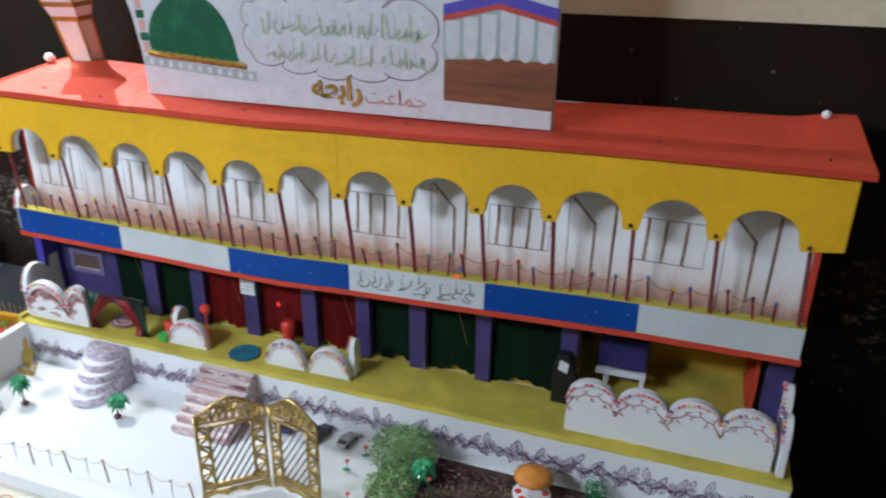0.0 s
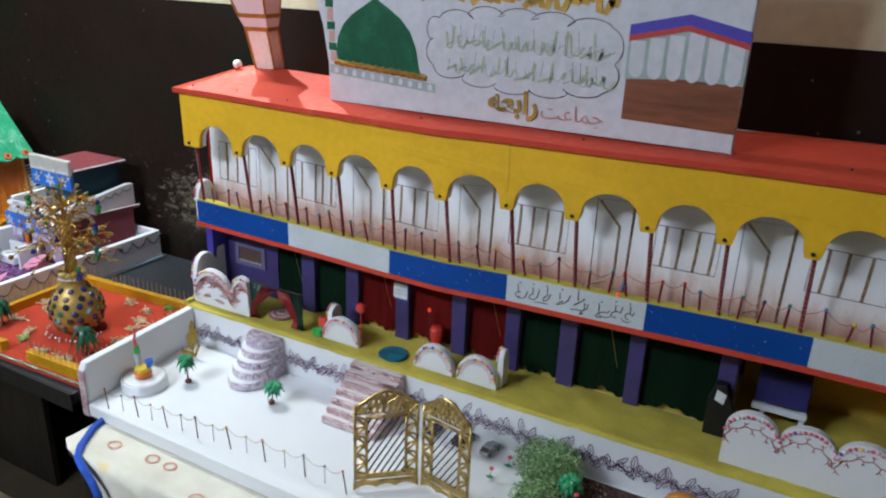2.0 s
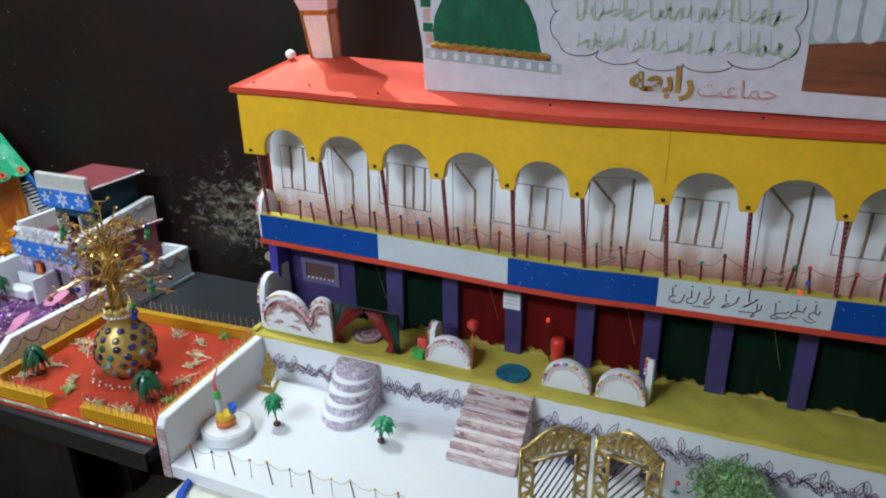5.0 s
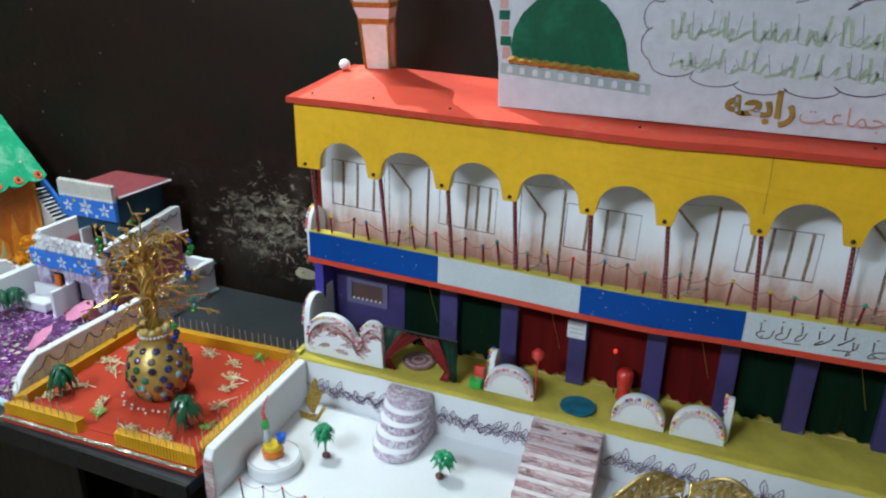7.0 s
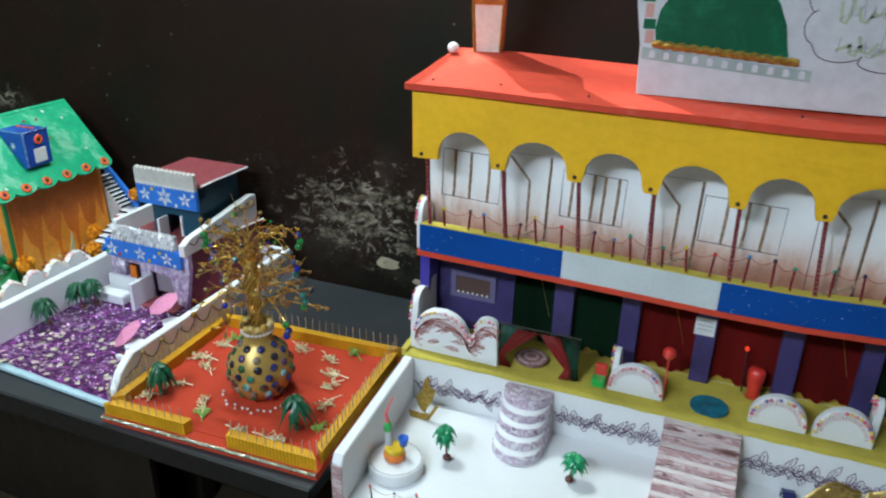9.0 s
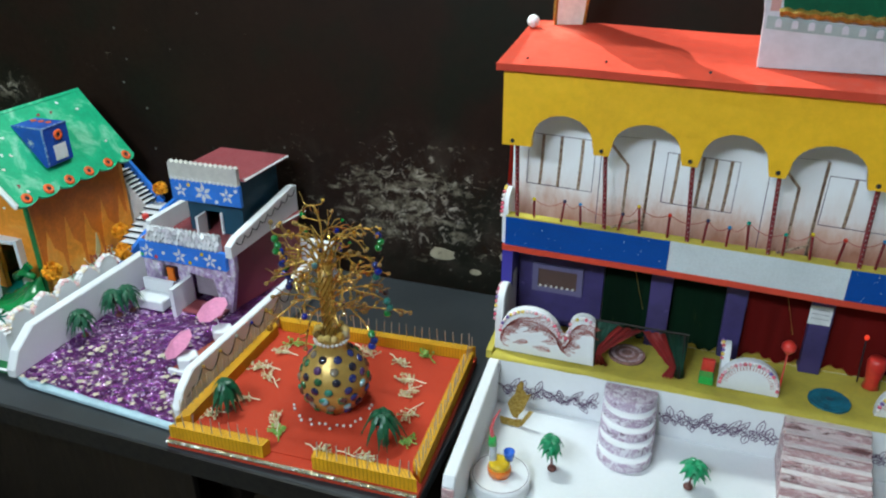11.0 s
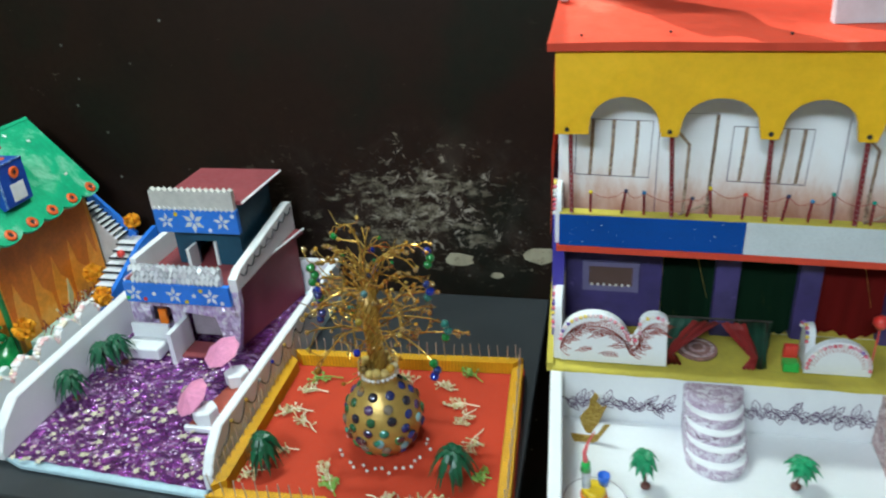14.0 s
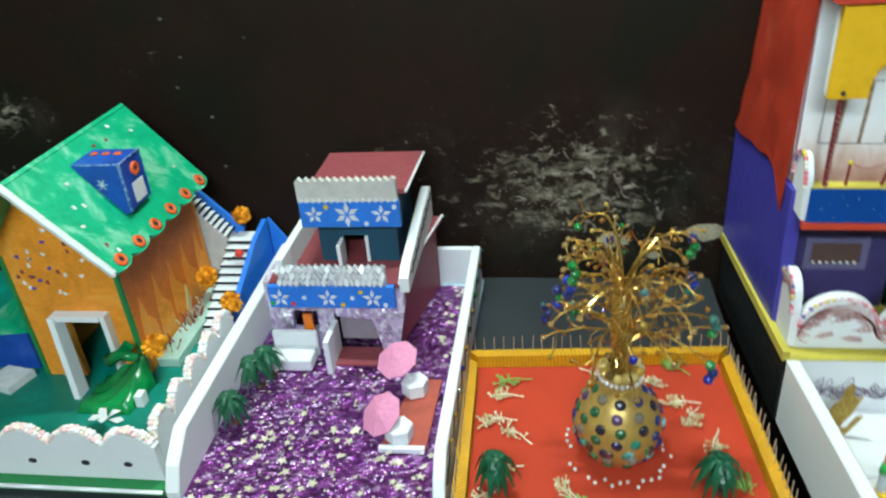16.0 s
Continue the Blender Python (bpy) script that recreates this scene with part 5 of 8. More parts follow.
def leaf_spray(leaves, level):
    """Drawn feather leaves: an outline with side veins along a bowed rib."""
    bm = bmesh.new()
    for x, z, turn, length in leaves:
        c, q = math.cos(radians(turn)), math.sin(radians(turn))
        rib = [(x + length * (f * c - 0.22 * f * (1 - f) * q), z + length * (f * q + 0.22 * f * (1 - f) * c)) for f in (0, 0.2, 0.4, 0.6, 0.8, 1.0)]
        ribbon(rib, "y", level, 0.0013, bm)
        for i, (px, pz) in enumerate(rib[1:-1]):
            k = length * (0.34, 0.36, 0.30, 0.20)[i]
            for s in (1, -1):
                a = radians(turn + s * 42)
                ribbon([(px, pz), (px + 0.6 * k * math.cos(a), pz + 0.6 * k * math.sin(a)), (px + k * math.cos(a - s * 0.35), pz + k * math.sin(a - s * 0.35))], "y", level, 0.0011, bm)
    return bm


heart = [(0.0, TZ)] + arc(0.050, 0.918, 0.050, 0.044, 180, 10, 14) + [(0.103, 0.918), (0.108, 0.920), (0.116, 0.938)] + arc(0.136, 0.945, 0.022, 0.020, 160, 35, 8) + [(0.158, TZ)]
heart_top = heart[1:-1]
scalloped_fence("terrace_fence", heart, "y", -0.030, -0.016, "white foam fence with wavy beaded top and pen leaves", along(inset(heart_top, 0.004), 0.0075), merge(fern(inset(heart_top, 0.022), -0.0306, seed=1, size=0.016), leaf_spray(((0.010, 0.925, 25, 0.030), (0.012, 0.905, 55, 0.034), (0.036, 0.935, -20, 0.030), (0.040, 0.918, 20, 0.034), (0.066, 0.930, -35, 0.030), (0.070, 0.905, 5, 0.032), (0.100, 0.902, 60, 0.034), (0.104, 0.900, 15, 0.032), (0.126, 0.930, 20, 0.022), (0.022, 0.893, 15, 0.026), (0.056, 0.892, -5, 0.030)), -0.0306)))
side = [(-0.026, TZ), (-0.026, 0.935)] + arc(0.008, 0.950, 0.030, 0.032, 170, 20, 10) + [(0.040, 0.955), (0.046, 0.985), (0.068, 0.985), (0.070, TZ)]
scalloped_fence("terrace_fence", side, "x", -0.011, 0.001, "white foam side fence with beaded edge", along(inset(side[1:-1], 0.003), 0.0075), fern(inset(side[2:12], 0.022), -0.0116, "x", 2, 0.010))
for x0, x1, h, seed in ((0.350, 0.440, 0.056, 3), (0.572, 0.656, 0.056, 4), (0.665, 0.748, 0.058, 5)):
    cx, rx = (x0 + x1) / 2, (x1 - x0) / 2
    o = [(x0, TZ)] + arc(cx, TZ + 0.012, rx, h - 0.012, 180, 0, 16) + [(x1, TZ)]
    rays = bmesh.new()
    for k in range(22):
        a = radians(8 + 164 * k / 21)
        ribbon([(cx + rx * 0.70 * math.cos(a), TZ + 0.010 + (h - 0.012) * 0.70 * math.sin(a)), (cx + rx * 0.82 * math.cos(a), TZ + 0.012 + (h - 0.012) * 0.82 * math.sin(a))], "y", -0.0216, 0.0011, rays)
    scalloped_fence("terrace_fence", o, "y", -0.021, -0.007, "white foam half-round fence with bead rim", along([(cx + (p[0] - cx) * 0.93, TZ + (p[1] - TZ) * 0.93) for p in o[1:-1]], 0.0068), rays)
for x, y0, y1, top in ((0.352, -0.006, 0.030, 0.940), (0.742, -0.006, 0.020, 0.950)):
    o = [(y0, TZ), (y0, top - 0.02)] + arc((y0 + y1) / 2, top - 0.016, (y1 - y0) / 2, 0.016, 180, 0, 8) + [(y1, TZ)]
    scalloped_fence("terrace_fence", o, "x", x, x + 0.011, "white foam side fence with beaded edge", along(o[1:-1], 0.007))
o, x = [(1.147, TZ)], 1.147
tops = []
for k in range(4):
    w = 0.0800
    tops += arc(x + w / 2, 0.938, w / 2, 0.036, 172, 8, 12)
    x += w
o += tops + [(1.467, TZ)]
scalloped_fence("terrace_fence", o, "y", -0.024, -0.010, "long white foam fence with four beaded arches", along(inset(tops, 0.005), 0.0075), twig_garland(inset(tops, 0.024), -0.0246, 6), 0.0)
o = [(-0.030, TZ)] + arc(-0.005, 0.938, 0.026, 0.034, 175, 5, 10) + arc(0.042, 0.968, 0.018, 0.030, 175, 5, 8) + [(0.062, TZ)]
scalloped_fence("terrace_fence", o, "x", 1.474, 1.486, "white foam side fence with beaded edge", along(o[1:-1], 0.0075))
o = [(0.004, 1.060)] + arc(0.030, 1.108, 0.026, 0.040, 180, 0, 14) + [(0.056, 1.060)]
g = scalloped_fence("gallery_end_panel", o, "x", -0.0125, -0.0035, "white half-round foam panel with beads at the gallery end", along(o[1:-1], 0.0065))
g.location.z = 1.060
ORIGIN[g.name].z = 1.060
for child in g.children_recursive:
    child.location.z -= 1.060 - TZ

tent = thing("puppet_tent", 0.222, -0.012, TZ, "small stage of red and bottle-green satin drapes on sticks", "model tent")
for x in (0.155, 0.292):
    part("pole", tube(((x, -0.018, TZ), (x, -0.018, 0.958)), 0.0018, 5), DARK_WOOD, tent)
part("crossbar", tube(((0.150, -0.018, 0.957), (0.298, -0.018, 0.957)), 0.0018, 5), DARK_WOOD, tent)


def drape(points, y, material, seed):
    bm = bmesh.new()
    n = 10
    rows = []
    for x0, x1, z in points:
        rows.append([bm.verts.new((x0 + (x1 - x0) * i / n, y + 0.003 * math.sin(i * 1.9 + seed), z)) for i in range(n + 1)])
    for a, b in zip(rows, rows[1:]):
        for i in range(n):
            bm.faces.new((a[i], a[i + 1], b[i + 1], b[i]))
    bmesh.ops.solidify(bm, geom=bm.faces[:], thickness=0.001)
    return part("drape", bm, material, tent, "", True)


drape([(0.152, 0.200, 0.956), (0.152, 0.184, 0.925), (0.154, 0.166, 0.899), (0.152, 0.172, 0.876)], -0.019, TENT_GREEN, 0)
drape([(0.190, 0.232, 0.955), (0.176, 0.208, 0.935), (0.162, 0.180, 0.910), (0.158, 0.168, 0.896), (0.158, 0.180, 0.876)], -0.023, TENT_RED, 1)
drape([(0.226, 0.262, 0.955), (0.240, 0.270, 0.935), (0.262, 0.282, 0.910), (0.276, 0.286, 0.896), (0.266, 0.284, 0.876)], -0.023, TENT_RED, 2)
drape([(0.252, 0.298, 0.956), (0.264, 0.298, 0.925), (0.280, 0.297, 0.899), (0.280, 0.300, 0.876)], -0.019, TENT_GREEN, 3)


def round_rug(name, x, y, r, material, label, rings):
    t = thing(name, x, y, TZ + 0.001, label, "rug")
    part("rug_disc", lathe(x, y, [(r, TZ - 0.0005), (r, TZ + 0.003), (r * 0.97, TZ + 0.0038)], 32), material, t)
    for k, (f, m) in enumerate(rings):
        part("rug_ring", lathe(x, y, [(r * f, TZ + 0.003), (r * f, TZ + 0.0042 + 0.0006 * k)], 28), m, t)


round_rug("round_rug", 0.206, 0.022, 0.030, RUG_BROWN, "round brown and pink medallion rug on the terrace", ((0.86, PINK_MARBLE), (0.66, RUG_BROWN), (0.45, PINK_MARBLE), (0.28, RUG_BROWN)))
round_rug("round_rug", 0.513, -0.004, 0.030, RUG_BLUE, "round teal crochet rug on the terrace", ((0.78, RUG_BLUE), (0.5, RUG_BLUE), (0.18, TEAL_DARK)))
chair = thing("toy_chair", 0.333, -0.006, TZ, "tiny red and green plastic chair", "toy chair")
part("seat", box(0.322, 0.344, -0.022, -0.002, TZ, TZ + 0.014, 0.002), TOY_GREEN, chair, "green seat")
part("backrest", box(0.324, 0.344, -0.002, 0.006, TZ + 0.006, TZ + 0.034, 0.002), TOY_RED, chair, "red backrest")


def lantern(x, y, h, label):
    t = thing("toy_lantern", x, y, TZ, label, "toy lantern", "red lanterns")
    part("pole", tube(((x, y, TZ), (x, y, TZ + h)), 0.0014, 5), TOY_RED, t)
    part("lamp_head", lathe(x, y, [(0.004, TZ + h - 0.004), (0.0105, TZ + h + 0.004), (0.0105, TZ + h + 0.011), (0.005, TZ + h + 0.017)], 10), TOY_RED, t, "red lamp head", True)


lantern(0.440, -0.012, 0.081, "red plastic lantern on a thin red pole")
vase = thing("toy_vase", 0.578, 0.062, TZ, "small red plastic vase on the terrace", "vase")
part("body", lathe(0.578, 0.058, [(0.013, TZ), (0.010, TZ + 0.010), (0.013, TZ + 0.030), (0.0145, TZ + 0.046), (0.011, TZ + 0.054)], 14), TOY_RED, vase, "", True)
led2 = thing("string_light", 0.560, 0.066, TZ, "thin dark stick with a lit red bulb", "string light")
part("stick", tube(((0.560, 0.066, TZ), (0.556, 0.064, 0.953)), 0.0013, 5), BLACK_PLASTIC, led2)
part("bulb", ball(0.556, 0.063, 0.958, 0.0034, 2, squash=1.4), LED_RED, led2, "lit red bulb", True)
stall = thing("leaning_box", 1.138, 0.045, TZ, "black card box with a white label beside the pier", "box")
part("body", prism([(1.108, TZ), (1.182, TZ), (1.160, 0.905), (1.146, 0.935), (1.134, 0.972), (1.118, 0.972), (1.108, 0.940)], "y", 0.046, 0.066, bevel=0.001), SLATE_EDGE, stall)
part("label_strip", prism([(1.118, 0.944), (1.134, 0.938), (1.137, 0.957), (1.121, 0.963)], "y", 0.0443, 0.0458), PAPER, stall, "white label")
desk = thing("model_desk", 1.225, 0.140, TZ, "little desk with indigo cloth front and white legs in the hall", "model desk")
part("cloth_front", box(1.176, 1.260, 0.122, 0.160, 0.921, 0.982, 0.002), paint("dark_indigo_cloth", (0.030, 0.024, 0.15), 0.7, 0.7, 90, 14), desk, "indigo cloth cover")
for x in (1.192, 1.256):
    for y in (0.128, 0.154):
        part("leg", box(x - 0.004, x + 0.004, y - 0.004, y + 0.004, TZ, 0.922), FOAM, desk, "white leg")
part("ledge", box(1.174, 1.262, 0.112, 0.1215, 0.910, 0.9205, 0.001), FOAM, desk)

# ---- things in the yard ----
YZ = 0.781
PX, PY = 0.061, -0.241
ped = thing("round_pedestal", PX, PY, YZ, "low round white foam pedestal with a pen rim", "pedestal")
part("disc", lathe(PX, PY, [(0.0445, YZ), (0.045, YZ + 0.002), (0.045, YZ + 0.019), (0.0435, YZ + 0.021)], 40), FOAM, ped)
part("rim_line", ribbon([(PX + 0.0415 * math.cos(k * math.tau / 40), PY + 0.0415 * math.sin(k * math.tau / 40)) for k in range(41)], "z", YZ + 0.0216, 0.0009), PEN, ped)
toy = thing("toy_slide", PX - 0.002, PY, YZ + 0.022, "bright plastic playground toy in orange, yellow, blue and green", "toy")
z = YZ + 0.022
part("base", lathe(PX - 0.002, PY, [(0.017, z), (0.018, z + 0.010), (0.016, z + 0.013)], 16), TOY_ORANGE, toy, "orange base", True)
part("ring", lathe(PX - 0.002, PY, [(0.016, z + 0.013), (0.0155, z + 0.021), (0.012, z + 0.023)], 16), TOY_YELLOW, toy, "yellow ring", True)
part("bucket", lathe(PX + 0.010, PY + 0.008, [(0.0065, z + 0.022), (0.0085, z + 0.037), (0.0072, z + 0.037), (0.0055, z + 0.025)], 12), TOY_BLUE, toy, "blue bucket", True)
part("column", tube(((PX - 0.012, PY, z + 0.020), (PX - 0.013, PY, z + 0.052)), 0.0058, 10), CLEAR_GREY, toy, "pale grey column")
part("collar", lathe(PX - 0.0135, PY, [(0.007, z + 0.050), (0.0055, z + 0.064), (0.003, z + 0.066)], 10), TOY_GREEN, toy, "green collar", True)
part("flame", tube([(PX - 0.0135, PY, z + 0.062), (PX - 0.016, PY - 0.001, z + 0.080), (PX - 0.012, PY, z + 0.096), (PX - 0.004, PY + 0.001, z + 0.114)], 0.0040, 6, r_end=0.0008), TOY_PINK, toy, "pink-red flame tip")

bird = thing("gold_bird", 0.046, -0.098, YZ, "flat gold glitter cut-out of a bird on a folded base", "ornament")
bird_out = [(0.050, 0.800), (0.044, 0.812), (0.040, 0.826), (0.046, 0.838), (0.052, 0.846), (0.054, 0.862), (0.061, 0.874), (0.066, 0.868), (0.064, 0.858), (0.072, 0.848), (0.078, 0.852), (0.073, 0.836), (0.068, 0.820), (0.060, 0.806), (0.058, 0.798)]
part("figure", prism([(x - 0.006, zz - 0.004) for x, zz in bird_out], "y", -0.101, -0.0985), GOLD_FOIL, bird)
part("base_wing", prism([(0.026, 0.7815), (0.056, 0.7815), (0.060, 0.797), (0.046, 0.794), (0.022, 0.795)], "y", -0.106, -0.1035), GOLD_FOIL, bird)
part("base_wing", prism([(0.054, 0.7815), (0.060, 0.7815), (0.078, 0.815), (0.070, 0.814)], "y", -0.1025, -0.1005), GOLD_FOIL, bird)


def palm(name, x, y, z, h, leaf, label, seed, spread=0.024, group="toy palms", droop=0.30):
    t = thing(name, x, y, z, label, "toy palm", group)
    r = random.Random(seed)
    lean = (r.uniform(-0.006, 0.006), r.uniform(-0.004, 0.004))
    part("pot", ball(x, y, z + 0.005, 0.0072, 2, squash=0.75), PALM_BROWN, t, "brown knob foot", True)
    part("trunk", tube([(x, y, z + 0.004), (x + lean[0] * 0.5, y + lean[1] * 0.5, z + h * 0.45), (x + lean[0], y + lean[1], z + h * 0.8)], 0.0019, 6, r_end=0.0013), PALM_BROWN, t)
    for tier, (n, zz, k) in enumerate(((8, h * 0.60, 0.85), (8, h * 0.74, 0.95), (7, h * 0.84, 0.9))):
        bm = bmesh.new()
        for i in range(n):
            a = math.tau * (i + 0.5 * tier) / n + r.uniform(-0.2, 0.2)
            d = Vector((math.cos(a), math.sin(a), 0))
            s = Vector((-d.y, d.x, 0))
            length = spread * k * r.uniform(0.85, 1.1)
            rows = []
            for q in range(6):
                f = q / 5
                c = Vector((x + lean[0], y + lean[1], z + zz)) + d * length * f + Vector((0, 0, h * (0.17 * math.sin(f * 2.2) - droop * f * f)))
                w = 0.0070 * (1 - f) ** 0.5 * (1.25 if q % 2 else 0.7) * (0.6 if q == 0 else 1)
                rows.append((bm.verts.new(c - s * w - Vector((0, 0, 0.0012))), bm.verts.new(c + Vector((0, 0, 0.0008))), bm.verts.new(c + s * w - Vector((0, 0, 0.0012)))))
            for p, q in zip(rows, rows[1:]):
                bm.faces.new((p[0], p[1], q[1], q[0]))
                bm.faces.new((p[1], p[2], q[2], q[1]))
        part("fronds", bm, leaf, t)
    return t


palm("toy_palm", 0.128, -0.188, YZ, 0.066, PALM_GREEN, "bright green plastic palm with two tiers of fronds", 1, 0.023)
palm("toy_palm", 0.326, -0.160, YZ, 0.052, PALM_GREEN, "bright green plastic palm on a brown knob foot", 2, 0.024)

# round steps: tiers that grow downwards against the terrace
rs = thing("round_steps", 0.222, -0.10, YZ, "half-round white steps wrapped in purple marbled paper", "model steps")
n = 5
for k in range(n):
    top = 0.8620 - 0.0162 * k
    r = 0.0415 + 0.0002 * k
    cy = -0.055 - 0.0155 * k
    cx = 0.224 + 0.0008 * k
    pts = [(cx - r, -0.0485)] + [(cx + r * math.cos(radians(180 + 180 * i / 18)), cy + r * 0.98 * math.sin(radians(180 + 180 * i / 18))) for i in range(19)] + [(cx + r, -0.0485)]
    part("step", prism(pts, "z", top - 0.0162 if k < n - 1 else YZ, top, bevel=0.001), MARBLE_PAPER, rs)
    inner = [(cx + (p[0] - cx) * 0.96, cy + (p[1] - cy) * 0.96 if p[1] < -0.05 else -0.0487) for p in pts]
    part("tread", prism(inner, "z", top - 0.001, top + 0.0012), MARBLE_PAPER if k == 0 else FOAM, rs, "" if k == 0 else "white tread")

st = thing("straight_steps", 0.507, -0.105, YZ, "straight flight of steps wrapped in pink marbled paper", "model steps")
n = 7
for k in range(n):
    y1 = -0.048
    y0 = -0.066 - 0.0155 * k
    top = 0.866 - 0.0121 * k
    part("step", box(0.450 - 0.0003 * k, 0.567 + 0.0006 * k, y0, y1 if k == 0 else y0 + 0.0158, YZ, top, 0.0015), PINK_MARBLE, st)
    part("tread", box(0.4515 - 0.0003 * k, 0.5655 + 0.0006 * k, y0 + 0.0055, (y1 if k == 0 else y0 + 0.0155) - 0.0005, top - 0.001, top + 0.0012), PALE_MARBLE, st, "paler marbled tread")

# gate: two hinged gilt frames
gate = thing("gilt_gate", 0.710, -0.255, YZ, "pair of hinged gold plastic filigree frames standing open as a gate", "model gate")


def gilt_panel(ax, ay, bx, by, seed):
    d = Vector((bx - ax, by - ay, 0))
    w = d.length
    d.normalize()
    nrm = Vector((-d.y, d.x, 0))
    r = random.Random(seed)
    Z0, Z1 = YZ + 0.004, 0.944

    def at(u, zz, off=0.0):
        return Vector((ax, ay, zz)) + d * u + nrm * off

    def curve(name, pts, rad, k=5):
        return part(name, tube(pts, rad, k), GOLD_PLASTIC, gate)
    bm = bmesh.new()
    for u in (0.0035, w - 0.0035, 0.0225, w - 0.0225):
        tube((at(u, Z0 if u in (0.0035, w - 0.0035) else Z0 + 0.024), at(u, Z1 if u in (0.0035, w - 0.0035) else Z1 - 0.022)), 0.0026, 6, bm)
    for zz in (Z0 + 0.026, Z1 - 0.022):
        tube((at(0.02, zz), at(w - 0.02, zz)), 0.0026, 6, bm)
    tube([at(0.0035 + (w - 0.007) * k / 12, Z1 + 0.026 * math.sin(math.pi * k / 12) ** 1.5) for k in range(13)], 0.0030, 6, bm)
    tube((at(0.003, Z0 + 0.012), at(w - 0.003, Z0 + 0.012)), 0.0024, 6, bm)
    part("frame", bm, GOLD_PLASTIC, gate, "gold bars", True)
    for u in (0.0128, w - 0.0128):
        for k in range(8):
            zz = Z0 + 0.022 + (Z1 - Z0 - 0.035) * k / 7
            s = 1 if k % 2 else -1
            curve("scroll", [at(u + 0.0085 * s * math.cos(q * 0.7), zz + 0.009 * math.sin(q * 0.7), 0.001 * math.sin(q)) for q in range(8)], 0.0022)
            curve("leaf_bar", (at(u - 0.008 * s, zz - 0.006), at(u + 0.008 * s, zz + 0.010)), 0.0024)
    for k in range(9):
        u = 0.012 + (w - 0.024) * k / 8
        for zz, hgt in ((Z1 - 0.014, 0.012 + 0.020 * math.sin(math.pi * k / 8)), (Z0 + 0.019, 0.009)):
            curve("scroll", [at(u + 0.007 * math.cos(q * 0.75), zz + hgt * 0.5 + hgt * 0.55 * math.sin(q * 0.75), 0.001 * math.cos(q)) for q in range(9)], 0.0022)
            curve("leaf_bar", (at(u - 0.006, zz), at(u + 0.006, zz + hgt)), 0.0025)
    for k in range(5):
        u = w / 2 - 0.020 + 0.010 * k
        curve("crest_leaf", (at(w / 2, Z1 + 0.004), at(u, Z1 + 0.024 - 0.004 * abs(k - 2))), 0.0026)
    u0, u1, v0, v1 = 0.0240, w - 0.0240, Z0 + 0.028, Z1 - 0.024
    for k in range(11):
        c = -(v1 - v0) * 0.62 + (u1 - u0 + (v1 - v0) * 0.62) * (k + 0.5) / 11
        lo = max(0.0, -c / 0.62)
        hi = min(v1 - v0, (u1 - u0 - c) / 0.62)
        if hi - lo > 0.006:
            part("grille_bar", tube((at(u0 + c + 0.62 * lo, v0 + lo), at(u0 + c + 0.62 * hi, v0 + hi)), 0.0015, 4), GRILLE, gate, "thin dark brown slanting bar")
    scallop = bmesh.new()
    outline = [(0.0, Z0 + 0.012), (0.0, YZ)] + [(0.006 + (w - 0.012) * k / 12, YZ + 0.004 + 0.006 * abs(math.sin(k * math.pi / 4))) for k in range(13)] + [(w, YZ), (w, Z0 + 0.012)]
    low = [scallop.verts.new(at(u, zz, -0.001)) for u, zz in outline]
    high = [scallop.verts.new(at(u, zz, 0.001)) for u, zz in outline]
    scallop.faces.new(low)
    scallop.faces.new(high[::-1])
    for i in range(len(outline)):
        scallop.faces.new((low[i], low[(i + 1) % len(outline)], high[(i + 1) % len(outline)], high[i]))
    part("foot_rail", scallop, GOLD_PLASTIC, gate)


gilt_panel(0.616, -0.293, 0.702, -0.224, 1)
gilt_panel(0.706, -0.223, 0.806, -0.242, 2)



def toy_car(name, x, y, turn, paint_m, label, length=0.046, width=0.019):
    c = thing(name, 0, 0, 0, label, "toy car", "toy cars")
    l, w, z0 = length / 2, width / 2, 0.0035
    hull = [(-l, z0), (l, z0), (l, z0 + 0.006), (l * 0.55, z0 + 0.0075), (l * 0.25, z0 + 0.0125), (-l * 0.55, z0 + 0.0125), (-l * 0.9, z0 + 0.0075), (-l, z0 + 0.006)]
    part("body", prism(hull, "y", -w, w, bevel=0.0008), paint_m, c)
    part("windscreen", prism([(l * 0.50, z0 + 0.0082), (l * 0.27, z0 + 0.0118), (l * 0.30, z0 + 0.0122), (l * 0.54, z0 + 0.0082)], "y", -w * 0.8, w * 0.8), CAR_GLASS, c)
    part("rear_window", prism([(-l * 0.58, z0 + 0.0122), (-l * 0.86, z0 + 0.0082), (-l * 0.90, z0 + 0.0085), (-l * 0.60, z0 + 0.0128)], "y", -w * 0.8, w * 0.8), CAR_GLASS, c)
    for s in (-1, 1):
        part("side_window", prism([(l * 0.42, z0 + 0.0078), (l * 0.22, z0 + 0.0115), (-l * 0.5, z0 + 0.0115), (-l * 0.75, z0 + 0.0078)], "y", s * w - 0.0004, s * w + 0.0004), CAR_GLASS, c)
        for u in (-0.6, 0.6):
            wh = part("wheel", prism([(u * l + 0.0042 * math.cos(a * math.tau / 12), 0.0042 + 0.0042 * math.sin(a * math.tau / 12)) for a in range(12)], "y", s * w - 0.0016, s * w + 0.0012), BLACK_PLASTIC, c, "black wheel")
            part("hub", prism([(u * l + 0.002 * math.cos(a * math.tau / 8), 0.0042 + 0.002 * math.sin(a * math.tau / 8)) for a in range(8)], "y", s * (w + 0.0010), s * (w + 0.0018)), CAR_SILVER, wh)
    c.matrix_basis = pose(x, y, YZ, 0, 0, turn)
    return c


